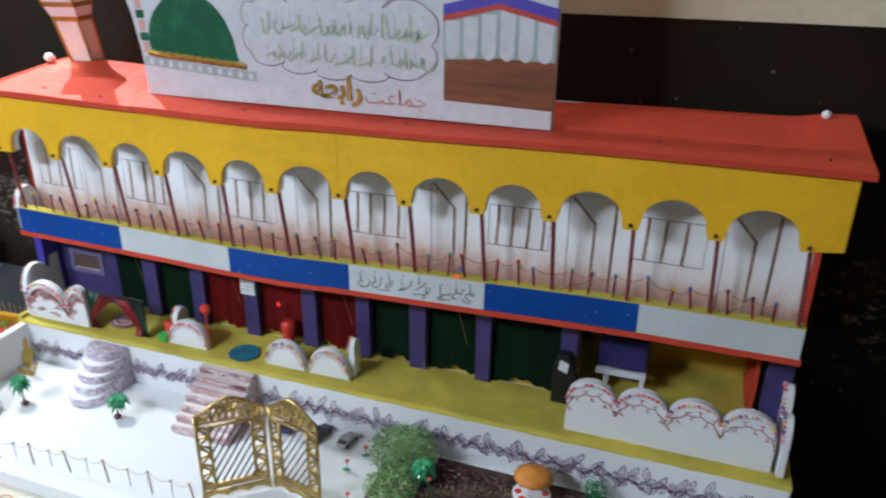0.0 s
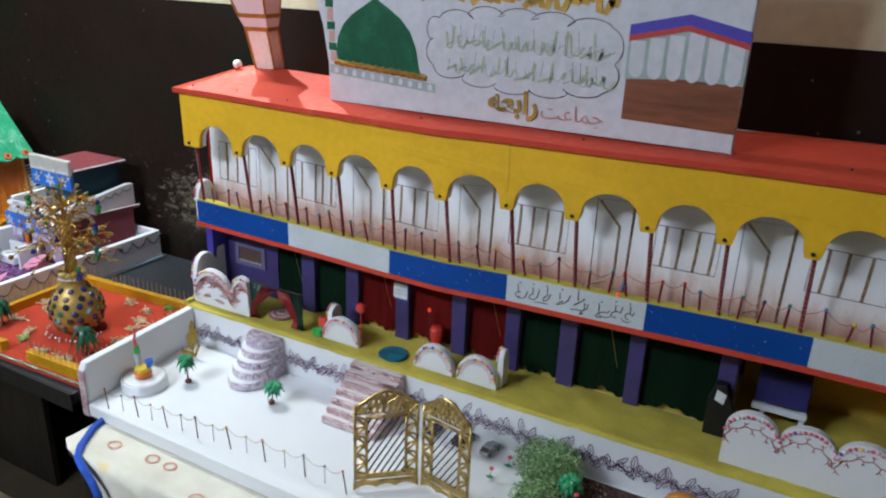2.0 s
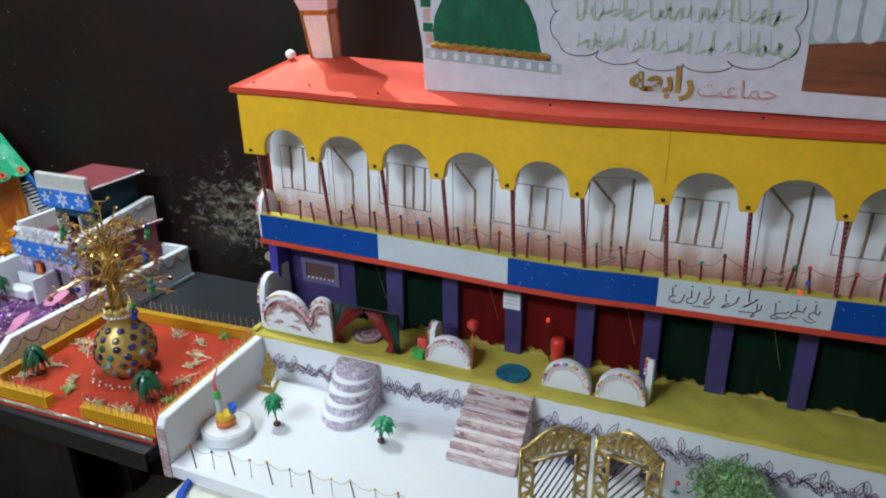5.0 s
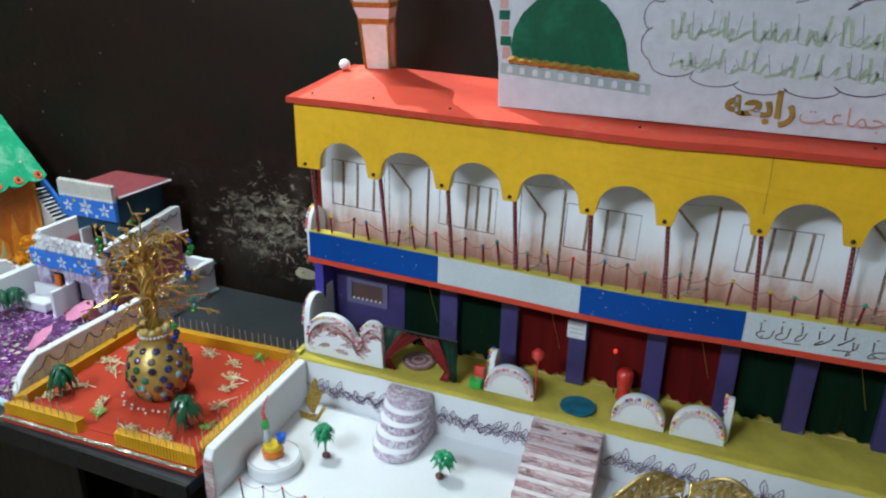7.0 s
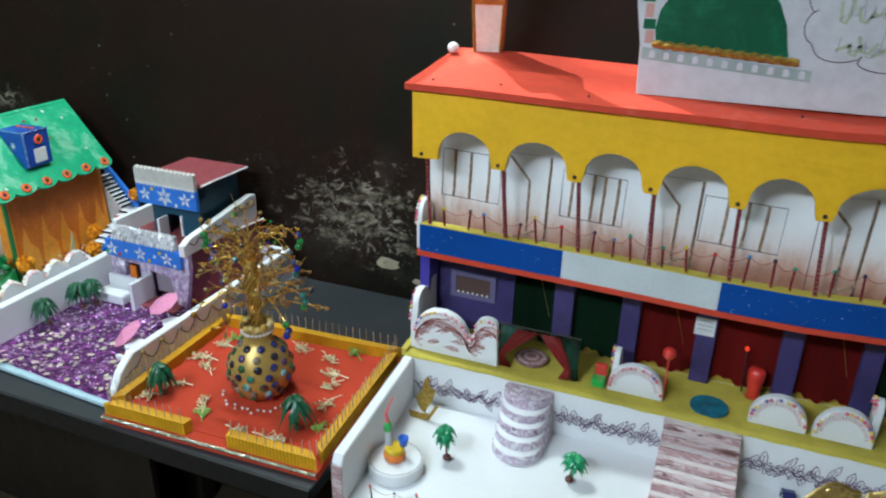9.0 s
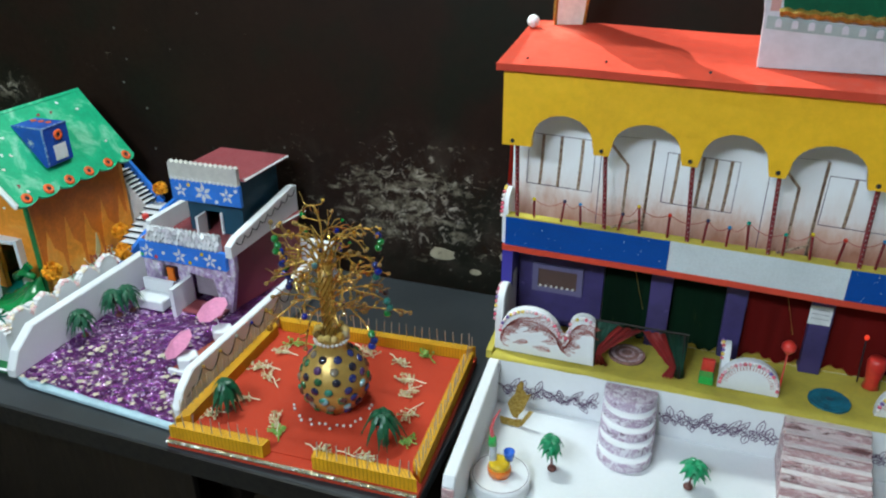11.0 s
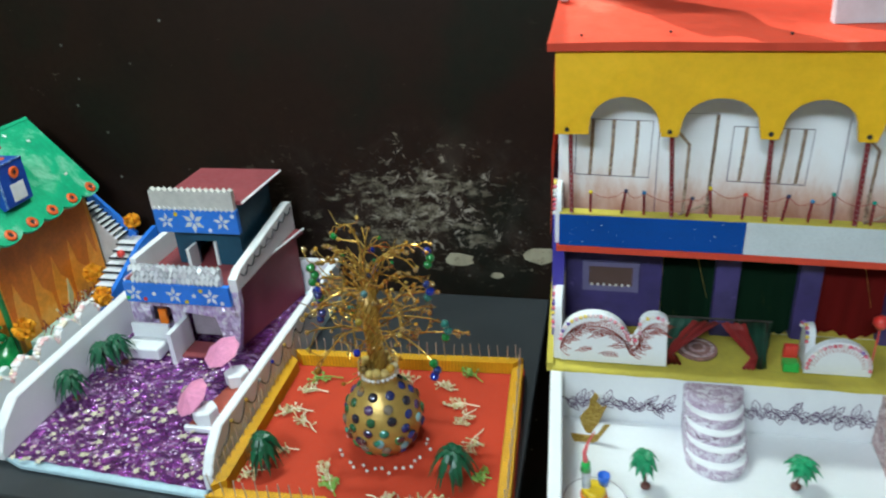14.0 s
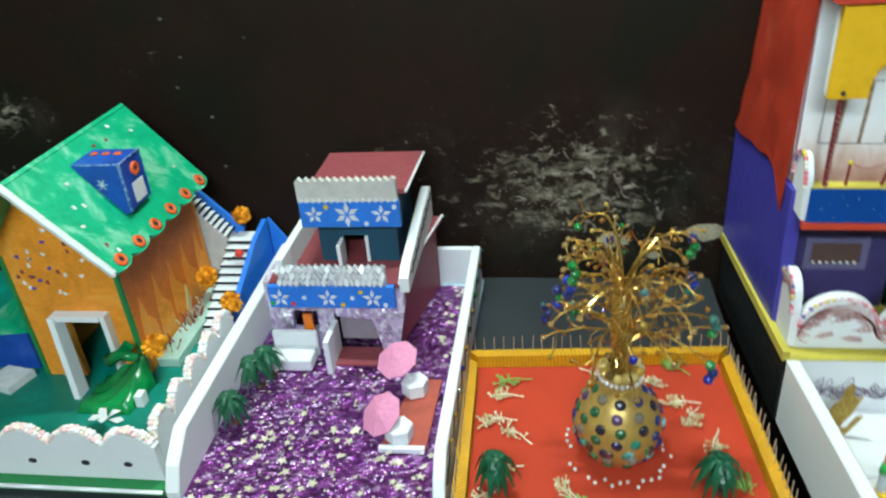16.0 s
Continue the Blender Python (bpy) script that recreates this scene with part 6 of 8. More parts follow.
toy_car("toy_car", 0.768, -0.076, 82, CAR_SILVER, "silver-grey die-cast toy car")
toy_car("toy_car", 0.712, -0.074, 80, BLACK_PLASTIC, "black die-cast toy car", 0.050, 0.021)
toy_car("toy_car", 0.648, -0.074, 92, CAR_BLUE, "navy blue toy car with white stripe", 0.044, 0.020)

# post-and-thread fence along the yard front
fence = thing("post_fence", 0.3, -0.33, YZ, "row of thin red-brown posts with bead heads and drooping thread", "model fence")
posts = [(0.070, -0.337), (0.141, -0.327), (0.214, -0.323), (0.286, -0.317), (0.361, -0.311), (0.439, -0.308), (0.525, -0.305), (0.612, -0.306)]
pr, last = random.Random(9), None
for x, y in posts:
    top = (x - 0.004 + pr.uniform(-0.004, 0.002), y, YZ + 0.043)
    p = part("post", tube(((x, y, YZ - 0.004), top), 0.0013, 5), PALM_BROWN, fence)
    piece("post_head", head_data, Matrix.Translation(top) @ Matrix.Scale(0.7, 4), p)
    if last:
        half = ((last[0] + top[0]) / 2, (last[1] + top[1]) / 2 + 0.004, YZ + 0.034)
        w = part("pin_post", tube(((half[0], half[1], YZ - 0.003), half), 0.0011, 5), FOAM_CARD, fence, "thin white pin")
        piece("post_head", head_data, Matrix.Translation(half) @ Matrix.Scale(0.7, 4), w)
        for p0, p1 in ((last, half), (half, top)):
            pts = [tuple(p0[i] + (p1[i] - p0[i]) * k / 6 - (0.009 * math.sin(math.pi * k / 6) if i == 2 else 0) for i in range(3)) for k in range(7)]
            part("thread", tube(pts, 0.0006, 4), PIN, fence, "tan thread")
    last = top

# planted corner
garden = thing("moss_bed", 1.02, -0.15, YZ, "bed of brown dried moss and clippings in the yard", "plants", kind="stuff")
bm, r = bmesh.new(), random.Random(31)
for i in range(6500):
    u, v = r.random(), r.random()
    x, y = 0.862 + 0.42 * u, -0.330 + (0.275 - 0.05 * u) * v
    edge = min(1, 4 * min(u + 0.04, 1.02 - u, 1.05 - v))
    h = (0.005 + 0.046 * edge * (0.5 + 0.5 * noise.noise((x * 22, y * 22, 2)))) * r.random() ** 0.6
    c = Vector((x, y, YZ + h))
    a, b = Vector((r.uniform(-1, 1), r.uniform(-1, 1), r.uniform(-0.6, 1))).normalized(), Vector((r.uniform(-1, 1), r.uniform(-1, 1), r.uniform(-0.6, 1))).normalized()
    s = r.uniform(0.0018, 0.0048)
    bm.faces.new([bm.verts.new(c + q) for q in (a * s, b * s * 0.5, -a * s, -b * s * 0.5)])
for n in range(17):
    cx, cy = 0.885 + 0.37 * r.random(), -0.315 + 0.235 * r.random()
    rad, tall = r.uniform(0.018, 0.034), r.uniform(0.026, 0.050)
    for i in range(620):
        d = Vector((r.gauss(0, 1), r.gauss(0, 1), abs(r.gauss(0, 1)))).normalized() * r.random() ** 0.4
        c = Vector((cx + d.x * rad, cy + d.y * rad, YZ + 0.004 + d.z * tall * (0.8 + 0.4 * noise.noise((d.x * 2, d.y * 2, n)))))
        a, b = Vector((r.uniform(-1, 1), r.uniform(-1, 1), r.uniform(-1, 1))).normalized(), Vector((r.uniform(-1, 1), r.uniform(-1, 1), r.uniform(-1, 1))).normalized()
        s = r.uniform(0.0014, 0.0034)
        bm.faces.new([bm.verts.new(c + q) for q in (a * s, b * s * 0.5, -a * s, -b * s * 0.5)])
part("moss", bm, MOSS, garden)
part("soil", cloth_sheet(0.858, 1.285, -0.335, -0.060, YZ + 0.0035, 0.004, 8.8, 0.003), paint("brown_soil", (0.11, 0.05, 0.04), 0.5, 0.95, 160, 40, 0.8, 260), garden, "", True)


PALE_BUSH = islands("pale_green_sponge", [(0.18, 0.36, 0.12), (0.32, 0.50, 0.22), (0.12, 0.25, 0.07), (0.44, 0.58, 0.34)], 0.9)


def sponge_bush(x, y, z, rx, h, count, material, label, seed, leaf=0.004):
    t = thing("sponge_bush", x, y, z, label, "toy bush", "bushes")
    bm, r = bmesh.new(), random.Random(seed)
    for i in range(count):
        d = Vector((r.gauss(0, 1), r.gauss(0, 1), r.gauss(0, 1))).normalized() * r.random() ** 0.38
        c = Vector((x, y, z + h * 0.55)) + Vector((d.x * rx, d.y * rx, d.z * h * 0.5)) * (1 + 0.25 * noise.noise((d.x * 3, d.y * 3, d.z * 3 + seed)))
        a, b = Vector((r.uniform(-1, 1), r.uniform(-1, 1), r.uniform(-1, 1))).normalized(), Vector((r.uniform(-1, 1), r.uniform(-1, 1), r.uniform(-1, 1))).normalized()
        s = r.uniform(0.5, 1) * leaf
        bm.faces.new([bm.verts.new(c + q) for q in (a * s, b * s * 0.6, -a * s, -b * s * 0.6)])
    part("crown", bm, material, t)
    part("stem", tube(((x, y, z - 0.001), (x, y, z + h * 0.5)), 0.002, 5), PALM_BROWN, t)


sponge_bush(0.893, -0.115, YZ + 0.004, 0.060, 0.074, 7000, PALE_BUSH, "round pale green sponge bush", 41, 0.0030)
sponge_bush(0.900, -0.190, YZ + 0.006, 0.044, 0.046, 3000, PALE_BUSH, "small green sponge bush", 42, 0.0030)
sponge_bush(1.214, -0.075, YZ + 0.006, 0.022, 0.034, 500, islands("deep_green_sponge", [(0.02, 0.20, 0.06), (0.03, 0.28, 0.10)], 0.9), "small deep green sponge bush", 43, 0.003)
palm("toy_palm", 0.940, -0.152, YZ + 0.008, 0.058, PALM_GREEN, "bright green plastic palm standing in the moss", 6, 0.026)
for i, (x, y, h) in enumerate(((0.834, -0.212, 0.016), (0.800, -0.145, 0.022), (0.815, -0.100, 0.022), (0.958, -0.165, 0.045), (0.86, -0.25, 0.02))):
    t = thing("toy_flower", x, y, YZ + (0.004 if x > 0.85 else 0), "tiny red flower on a green wire", "toy flower", "red flowers")
    part("stalk", tube(((x, y, YZ), (x + 0.002, y, YZ + h)), 0.0008, 4), PALM_GREEN, t)
    part("bloom", ball(x + 0.002, y, YZ + h, 0.005, 1, squash=0.7), TOY_PINK, t)
    part("leaf", prism([(x - 0.008, y - 0.002), (x, y - 0.005), (x + 0.008, y), (x, y + 0.004)], "z", YZ + 0.004, YZ + 0.005), PALM_GREEN, t)
umb = thing("garden_table", 1.118, -0.108, YZ + 0.006, "round white table with red dots under an orange parasol", "toy table")
part("tabletop", lathe(1.118, -0.118, [(0.030, 0.800), (0.031, 0.806), (0.029, 0.808)], 28), FOAM, umb)
part("table_base", lathe(1.118, -0.118, [(0.022, 0.784), (0.020, 0.800)], 20), FOAM, umb)
for k in range(8):
    a = k * math.tau / 8 + 0.2
    part("red_dot", lathe(1.118 + 0.022 * math.cos(a), -0.118 + 0.022 * math.sin(a), [(0.0055, 0.8075), (0.0055, 0.8092)], 10), TOY_RED, umb)
part("pole", tube(((1.118, -0.112, 0.806), (1.118, -0.108, 0.842)), 0.0016, 6), TOY_ORANGE, umb)
part("canopy", lathe(1.118, -0.108, [(0.032, 0.832), (0.033, 0.8335), (0.022, 0.840), (0.004, 0.845)], 12), paint("amber_paper", (0.62, 0.22, 0.03), 0.8, 0.6, 80, 40), umb, "amber paper parasol", True)

# ---- red garden with the vase ----
RZ = 0.7905
bed = thing("red_felt_garden", -0.26, -0.135, 0.7755, "square red felt garden board with yellow cord-wrapped rim", "model garden")
OUT = {"fl": (-0.465, -0.322), "bl": (-0.474, 0.032), "br": (-0.068, 0.054), "fr": (-0.047, -0.306)}
INN = {"fl": (-0.448, -0.305), "bl": (-0.457, 0.016), "br": (-0.084, 0.037), "fr": (-0.064, -0.290)}
part("board", prism([(-0.468, -0.328), (-0.044, -0.312), (-0.066, 0.056), (-0.476, 0.034)], "z", 0.7755, 0.7885, bevel=0.001), RED_FELT, bed, "red felt board")
part("felt_floor", prism([INN["fl"], INN["fr"], INN["br"], INN["bl"]], "z", 0.788, RZ), RED_FELT, bed)
part("glitter_strip", tube(((-0.467, -0.3285, 0.7865), (-0.045, -0.3125, 0.7865)), 0.0034, 6), glitter("pale_gold_glitter", [(0.55, 0.50, 0.38), (0.35, 0.30, 0.15), (0.70, 0.68, 0.60)], 500, 0.25, 0.7, 0.6), bed, "gold glitter strip")


def lerp2(a, b, f):
    return (a[0] + (b[0] - a[0]) * f, a[1] + (b[1] - a[1]) * f)


def rim(o0, o1, i0, i1, f0=0.0, f1=1.0):
    pts = [lerp2(o0, o1, f0), lerp2(o0, o1, f1), lerp2(i0, i1, f1), lerp2(i0, i1, f0)]
    w = part("rim", prism(pts, "z", 0.788, 0.8125, bevel=0.0015), YELLOW_CORD, bed, "yellow cord-wrapped rim")
    length = math.dist(lerp2(o0, o1, f0), lerp2(o0, o1, f1))
    n = int(length / 0.0062)
    for k in range(1, n):
        f = f0 + (f1 - f0) * k / n
        a, b = lerp2(o0, o1, f), lerp2(i0, i1, f)
        c = lerp2(a, b, 0.5)
        d = (a[0] - c[0], a[1] - c[1])
        e = 1.06
        pts3 = [(c[0] + d[0] * e, c[1] + d[1] * e, 0.790), (c[0] + d[0] * e, c[1] + d[1] * e, 0.8125), (c[0] - d[0] * e, c[1] - d[1] * e, 0.8132), (c[0] - d[0] * e, c[1] - d[1] * e, 0.792)]
        WRAPS.append(pts3)
    return w


WRAPS = []
gap0, gap1 = 0.400, 0.600
rim(OUT["fl"], OUT["fr"], INN["fl"], INN["fr"], 0.0, gap0)
rim(OUT["fl"], OUT["fr"], INN["fl"], INN["fr"], gap1, 1.0)
rim(OUT["bl"], OUT["br"], INN["bl"], INN["br"])
rim(OUT["fl"], OUT["bl"], INN["fl"], INN["bl"], 0.05, 0.95)
rim(OUT["fr"], OUT["br"], INN["fr"], INN["br"], 0.05, 0.95)
bm = bmesh.new()
for pts in WRAPS:
    tube(pts, 0.0009, 4, bm)
tagged(part("cord_winding", bm, paint("dark_yellow_cord", (0.55, 0.27, 0.006), 0.7, 0.6, 200, 30), bed), kind="stuff")
pin_data = shared("pin", tube(((0, 0, 0), (0, 0, 0.029)), 0.0009, 5), PIN)
for side, (a, b, f0, f1, n) in enumerate(((OUT["bl"], OUT["br"], 0.02, 0.98, 26), (OUT["fl"], OUT["fr"], 0.02, gap0 - 0.02, 10), (OUT["fl"], OUT["fr"], gap1 + 0.02, 0.98, 10), (OUT["fr"], OUT["br"], 0.03, 0.97, 24), (OUT["fl"], OUT["bl"], 0.03, 0.97, 22))):
    for k in range(n):
        x, y = lerp2(a, b, f0 + (f1 - f0) * k / (n - 1))
        c = (-0.26, -0.135)
        x, y = x + (c[0] - x) * 0.018, y + (c[1] - y) * 0.018
        piece("pin", pin_data, pose(x, y, 0.811, rng.uniform(-5, 5), rng.uniform(-5, 5), 0), bed, "thin pale pin")

pot = thing("beaded_vase", -0.252, -0.155, RZ, "round gold-painted vase studded with coloured glass gems", "vase")
VX, VY = -0.252, -0.155
prof = [(0.026, RZ), (0.039, RZ + 0.006), (0.0500, RZ + 0.022), (0.0575, RZ + 0.044), (0.0572, RZ + 0.062), (0.0510, RZ + 0.082), (0.0380, RZ + 0.099), (0.0280, RZ + 0.109), (0.0240, RZ + 0.118), (0.0235, RZ + 0.127), (0.0265, RZ + 0.136), (0.0275, RZ + 0.141), (0.020, RZ + 0.139), (0.016, RZ + 0.120)]
part("body", lathe(VX, VY, prof, 40), VASE_GOLD, pot, "", True)
gem_data = shared("gem", ball(0, 0, 0, 0.0076, 2, squash=0.5), GEMS, True)
gr = random.Random(17)
for k, (h, count) in enumerate(((0.012, 10), (0.027, 12), (0.044, 13), (0.061, 13), (0.077, 12), (0.092, 9), (0.106, 8))):
    for (r0, z0), (r1, z1) in zip(prof, prof[1:]):
        if z0 <= RZ + h <= z1:
            f = (RZ + h - z0) / (z1 - z0)
            r, slope = r0 + (r1 - r0) * f, math.degrees(math.atan2(r0 - r1, z1 - z0))
            for i in range(count):
                a = math.tau * (i + 0.5 * (k % 2)) / count + gr.uniform(-0.08, 0.08)
                m = pose(VX, VY, RZ + h) @ pose(0, 0, 0, 0, 0, math.degrees(a)) @ pose(r + 0.0005, 0, 0, 0, 90 - slope, 0)
                piece("gem", gem_data, m, pot)
rim_bead = shared("rim_bead", ball(0, 0, 0, 0.0036, 1), PEARL, True)
for k in range(24):
    a = math.tau * k / 24
    piece("rim_bead", rim_bead, pose(VX + 0.0270 * math.cos(a), VY + 0.0270 * math.sin(a), RZ + 0.131), pot, "cream pearl strand on the neck")
big_bead = shared("collar_bead", ball(0, 0, 0, 0.0068, 2), many("collar_beads", [(0.62, 0.46, 0.18), (0.14, 0.08, 0.02), (0.56, 0.38, 0.10), (0.58, 0.50, 0.30), (0.50, 0.30, 0.05), (0.60, 0.44, 0.14)], 0.12, 0.1, 0.8), True)
for k in range(14):
    a = math.tau * k / 14
    piece("collar_bead", big_bead, pose(VX + 0.0240 * math.cos(a), VY + 0.0240 * math.sin(a), RZ + 0.141 + 0.003 * (k % 2)), pot, "large bead on the neck")
pearl_data = shared("pearl", ball(0, 0, 0, 0.0030, 1), PEARL, True)
ring = thing("pearl_ring", VX, VY, RZ, "loose ring of white pearls round the vase foot", "beads")
pr = random.Random(4)
for k in range(40):
    a = math.tau * k / 40
    if 0.2 < a < 2.4 or pr.random() < 0.22:
        continue
    rr = 0.066 + pr.uniform(-0.006, 0.008)
    piece("pearl", pearl_data, pose(VX + rr * math.cos(a), VY + rr * math.sin(a), RZ + 0.0025), ring)

wire = thing("bead_tree", VX, VY, RZ + 0.10, "wire tree of twisted gold branches tipped with glass beads", "wire tree")
ZT = RZ + 0.115
part("trunk", tube([(VX, VY, ZT - 0.02), (VX + 0.002, VY, ZT + 0.04), (VX - 0.004, VY + 0.002, ZT + 0.085), (VX - 0.003, VY, ZT + 0.150)], 0.0100, 9, r_end=0.0128), AMBER_TRUNK, wire, "thick twisted amber-gold trunk", True)
twists = bmesh.new()
for k in range(9):
    tube([(VX - 0.0003 * q + 0.0115 * math.cos(k * 0.7 + q * 0.5), VY + 0.0115 * math.sin(k * 0.7 + q * 0.5), ZT + 0.020 + 0.0098 * q) for q in range(14)], 0.0013, 4, twists)
part("twisted_wire", twists, GOLD_WIRE, wire)
tree_bead = shared("glass_bead", ball(0, 0, 0, 0.0055, 2), TREE_BEADS, True)
small_bead = shared("small_bead", ball(0, 0, 0, 0.0038, 1), TREE_BEADS, True)
amber_bead = shared("amber_bead", ball(0, 0, 0, 0.0034, 1), many("amber_beads", [(0.40, 0.20, 0.02), (0.30, 0.12, 0.01), (0.45, 0.30, 0.06), (0.25, 0.12, 0.02)], 0.06, 0.2, 1.0), True)
tr = random.Random(23)


def wiry(start, d, length, rise, curl, bend):
    """A soft S-shaped wire that leaves the trunk and droops or lifts at its end."""
    side = Vector((-d.y, d.x, 0))
    pts = []
    for q in range(9):
        f = q / 8
        pts.append(start + d * length * (f - 0.12 * f * f) + side * bend * math.sin(f * 2.6) + Vector((0, 0, rise * f ** 1.3 + curl * math.sin(f * 5.0) * f)))
    return pts


def arching(start, d, reach, lift, fall, bend):
    """A wire that rises from the trunk, bows outwards and hangs over at its tip."""
    side = Vector((-d.y, d.x, 0))
    pts = []
    for q in range(11):
        f = q / 10
        pts.append(start + d * reach * (0.35 * f + 0.65 * f * f) + side * bend * math.sin(f * 3.4) + Vector((0, 0, lift * math.sin(f * 2.0) - fall * f ** 4 + 0.0012 * math.sin(q * 2.3))))
    return pts


clear_bead = shared("clear_bead", ball(0, 0, 0, 0.0040, 2), plain("clear_glass_bead", (0.66, 0.44, 0.16), 0.08, 0, 0, 0.2, 0.8, 0.75), True)
dark_bead = shared("dark_bead", ball(0, 0, 0, 0.0066, 2), many("dark_glass_beads", [(0.005, 0.02, 0.26), (0.01, 0.16, 0.03), (0.008, 0.02, 0.12), (0.02, 0.12, 0.10), (0.006, 0.03, 0.30)], 0.05, 0.1, 1.0), True)
for k in range(36):
    a = math.tau * (k * 0.381966) + tr.uniform(-0.25, 0.25)
    level = k / 35
    start = Vector((VX - 0.003 * level, VY, ZT + 0.062 + 0.086 * level))
    reach = (0.122 - 0.052 * level) * tr.uniform(0.75, 1.1)
    lift = (0.014 + 0.078 * level ** 1.1) * tr.uniform(0.65, 1.15)
    d = Vector((math.cos(a), math.sin(a), 0))
    pts = arching(start, d, reach, lift, tr.uniform(0.0, 0.028), tr.uniform(-0.018, 0.018))
    bm = tube(pts, 0.0020, 5, r_end=0.0013)
    ends = []
    for q in (4, 5, 6, 7, 8, 9):
        turn = d.copy()
        turn.rotate(Matrix.Rotation(tr.uniform(-1.3, 1.3), 3, "Z"))
        twig = wiry(pts[q], turn, tr.uniform(0.016, 0.036), tr.uniform(-0.014, 0.020), tr.uniform(-0.012, 0.012), tr.uniform(-0.010, 0.010))
        tube(twig[::2], 0.0010, 4, bm, 0.0008)
        ends.append(twig[-1])
    b = part("branch", bm, GOLD_WIRE, wire)
    tip = pts[-1]
    if k % 4 == 1:
        for n in range(3):
            piece("dark_bead", dark_bead, Matrix.Translation(tip + Vector((0.004 * (n % 2), 0, -0.0105 * n))), b, "string of dark blue and green glass beads")
    else:
        piece("glass_bead", tree_bead if k % 2 else clear_bead, Matrix.Translation(tip), b)
    for q in ends:
        chance = tr.random()
        if chance < 0.30:
            piece("small_bead", amber_bead, Matrix.Translation(q), b)
        elif chance < 0.46:
            piece("clear_bead", clear_bead, Matrix.Translation(q), b)
        elif chance < 0.52:
            piece("glass_bead", small_bead, Matrix.Translation(q), b)


def sprig(x, y, turn, size, material, seed):
    s = thing("dried_sprig", x, y, RZ, "dried cream flower sprig lying on the red felt" if material is DRIED else "dried sprig with green stalk lying on the red felt", "dried flower", "dried flower sprigs")
    r, bm = random.Random(seed), bmesh.new()
    d = Vector((math.cos(radians(turn)), math.sin(radians(turn)), 0))
    n = Vector((-d.y, d.x, 0))
    c = Vector((x, y, RZ + 0.003))
    stem = [c + d * size * (f - 0.5) + n * 0.004 * math.sin(f * 5) + Vector((0, 0, 0.003 * math.sin(f * 3))) for f in (0, 0.25, 0.5, 0.75, 1)]
    size *= 1.15
    tube(stem, 0.0012, 4, bm)
    for k in range(22):
        p = c + d * size * r.uniform(-0.5, 0.1) + n * r.uniform(-1, 1) * 0.004
        q = p + (d * r.uniform(-1, 0.3) + n * r.uniform(-1, 1)) * 0.013 + Vector((0, 0, r.uniform(0, 0.008)))
        tube((p, q), 0.0009, 4, bm)
        ball(q.x, q.y, q.z, r.uniform(0.0012, 0.0030), 1, bm)
    part("stalk", bm, material, s)


for i, (x, y, a, size, m) in enumerate(((-0.313, -0.248, -50, 0.050, DRIED), (-0.300, -0.265, -45, 0.030, DRIED_GREEN), (-0.400, -0.200, 20, 0.045, DRIED), (-0.385, -0.140, -30, 0.045, DRIED), (-0.412, -0.108, 12, 0.045, DRIED), (-0.405, -0.055, 8, 0.046, DRIED),
                                         (-0.395, -0.018, 15, 0.050, DRIED_GREEN), (-0.275, 0.002, 160, 0.050, DRIED), (-0.200, -0.010, 150, 0.055, DRIED), (-0.150, -0.060, 10, 0.050, DRIED), (-0.140, -0.085, 70, 0.040, DRIED), (-0.118, -0.135, 80, 0.048, DRIED),
                                         (-0.170, -0.270, 185, 0.050, DRIED), (-0.230, -0.275, 175, 0.040, DRIED), (-0.150, 0.020, -30, 0.050, DRIED_GREEN), (-0.098, -0.205, 100, 0.030, DRIED_GREEN), (-0.425, -0.250, 40, 0.030, DRIED))):
    sprig(x, y, a, size, m, 60 + i)
palm("toy_palm", -0.412, -0.238, RZ, 0.072, PALM_DARK, "dark green plastic palm with drooping fronds", 12, 0.034, droop=0.66)
palm("toy_palm", -0.130, -0.228, RZ, 0.072, PALM_DARK, "dark green plastic palm with drooping fronds", 13, 0.037, droop=0.66)

# ---- purple foil model ----
PZ = 0.7865
py = thing("purple_yard", -0.675, 0.0, 0.7755, "purple foil yard with white foam walls and black thread", "model yard")
part("base", prism([(-0.862, -0.262), (-0.806, -0.282), (-0.484, -0.298), (-0.470, 0.292), (-0.862, 0.300)], "z", 0.7755, 0.785, bevel=0.002), paint("pale_blue_foam", (0.45, 0.62, 0.70), 0.85, 0.6, 120, 18), py, "pale blue foam base")
bm = bmesh.new()
grid = []
for j in range(61):
    row = []
    for i in range(43):
        x = -0.850 + 0.364 * i / 42 + (0.012 * j / 60)
        y = -0.268 - 0.020 * i / 42 + 0.552 * j / 60
        k = abs(noise.noise((x * 24, y * 24, 4))) * 0.004 + 0.0018 * noise.noise((x * 70, y * 70, 1))
        row.append(bm.verts.new((min(x, -0.487), y, 0.7855 + max(0, k))))
    grid.append(row)
for a, b in zip(grid, grid[1:]):
    for i in range(42):
        bm.faces.new((a[i], a[i + 1], b[i + 1], b[i]))
part("foil_floor", bm, PURPLE_FOIL, py, "crinkled purple foil floor")
part("wall_panel", prism([(-0.285, 0.785), (0.287, 0.785), (0.287, 0.862), (-0.235, 0.862), (-0.268, 0.838), (-0.285, 0.812)], "x", -0.489, -0.473, bevel=0.002), FOAM, py, "white foam wall")
side = prism([(-0.276, 0.785), (0.300, 0.785), (0.300, 0.862), (-0.215, 0.862), (-0.258, 0.832), (-0.276, 0.800)], "x", -0.856, -0.836, bevel=0.002)
for v in side.verts:
    v.co.x -= 0.011 * (v.co.y + 0.276) / 0.576
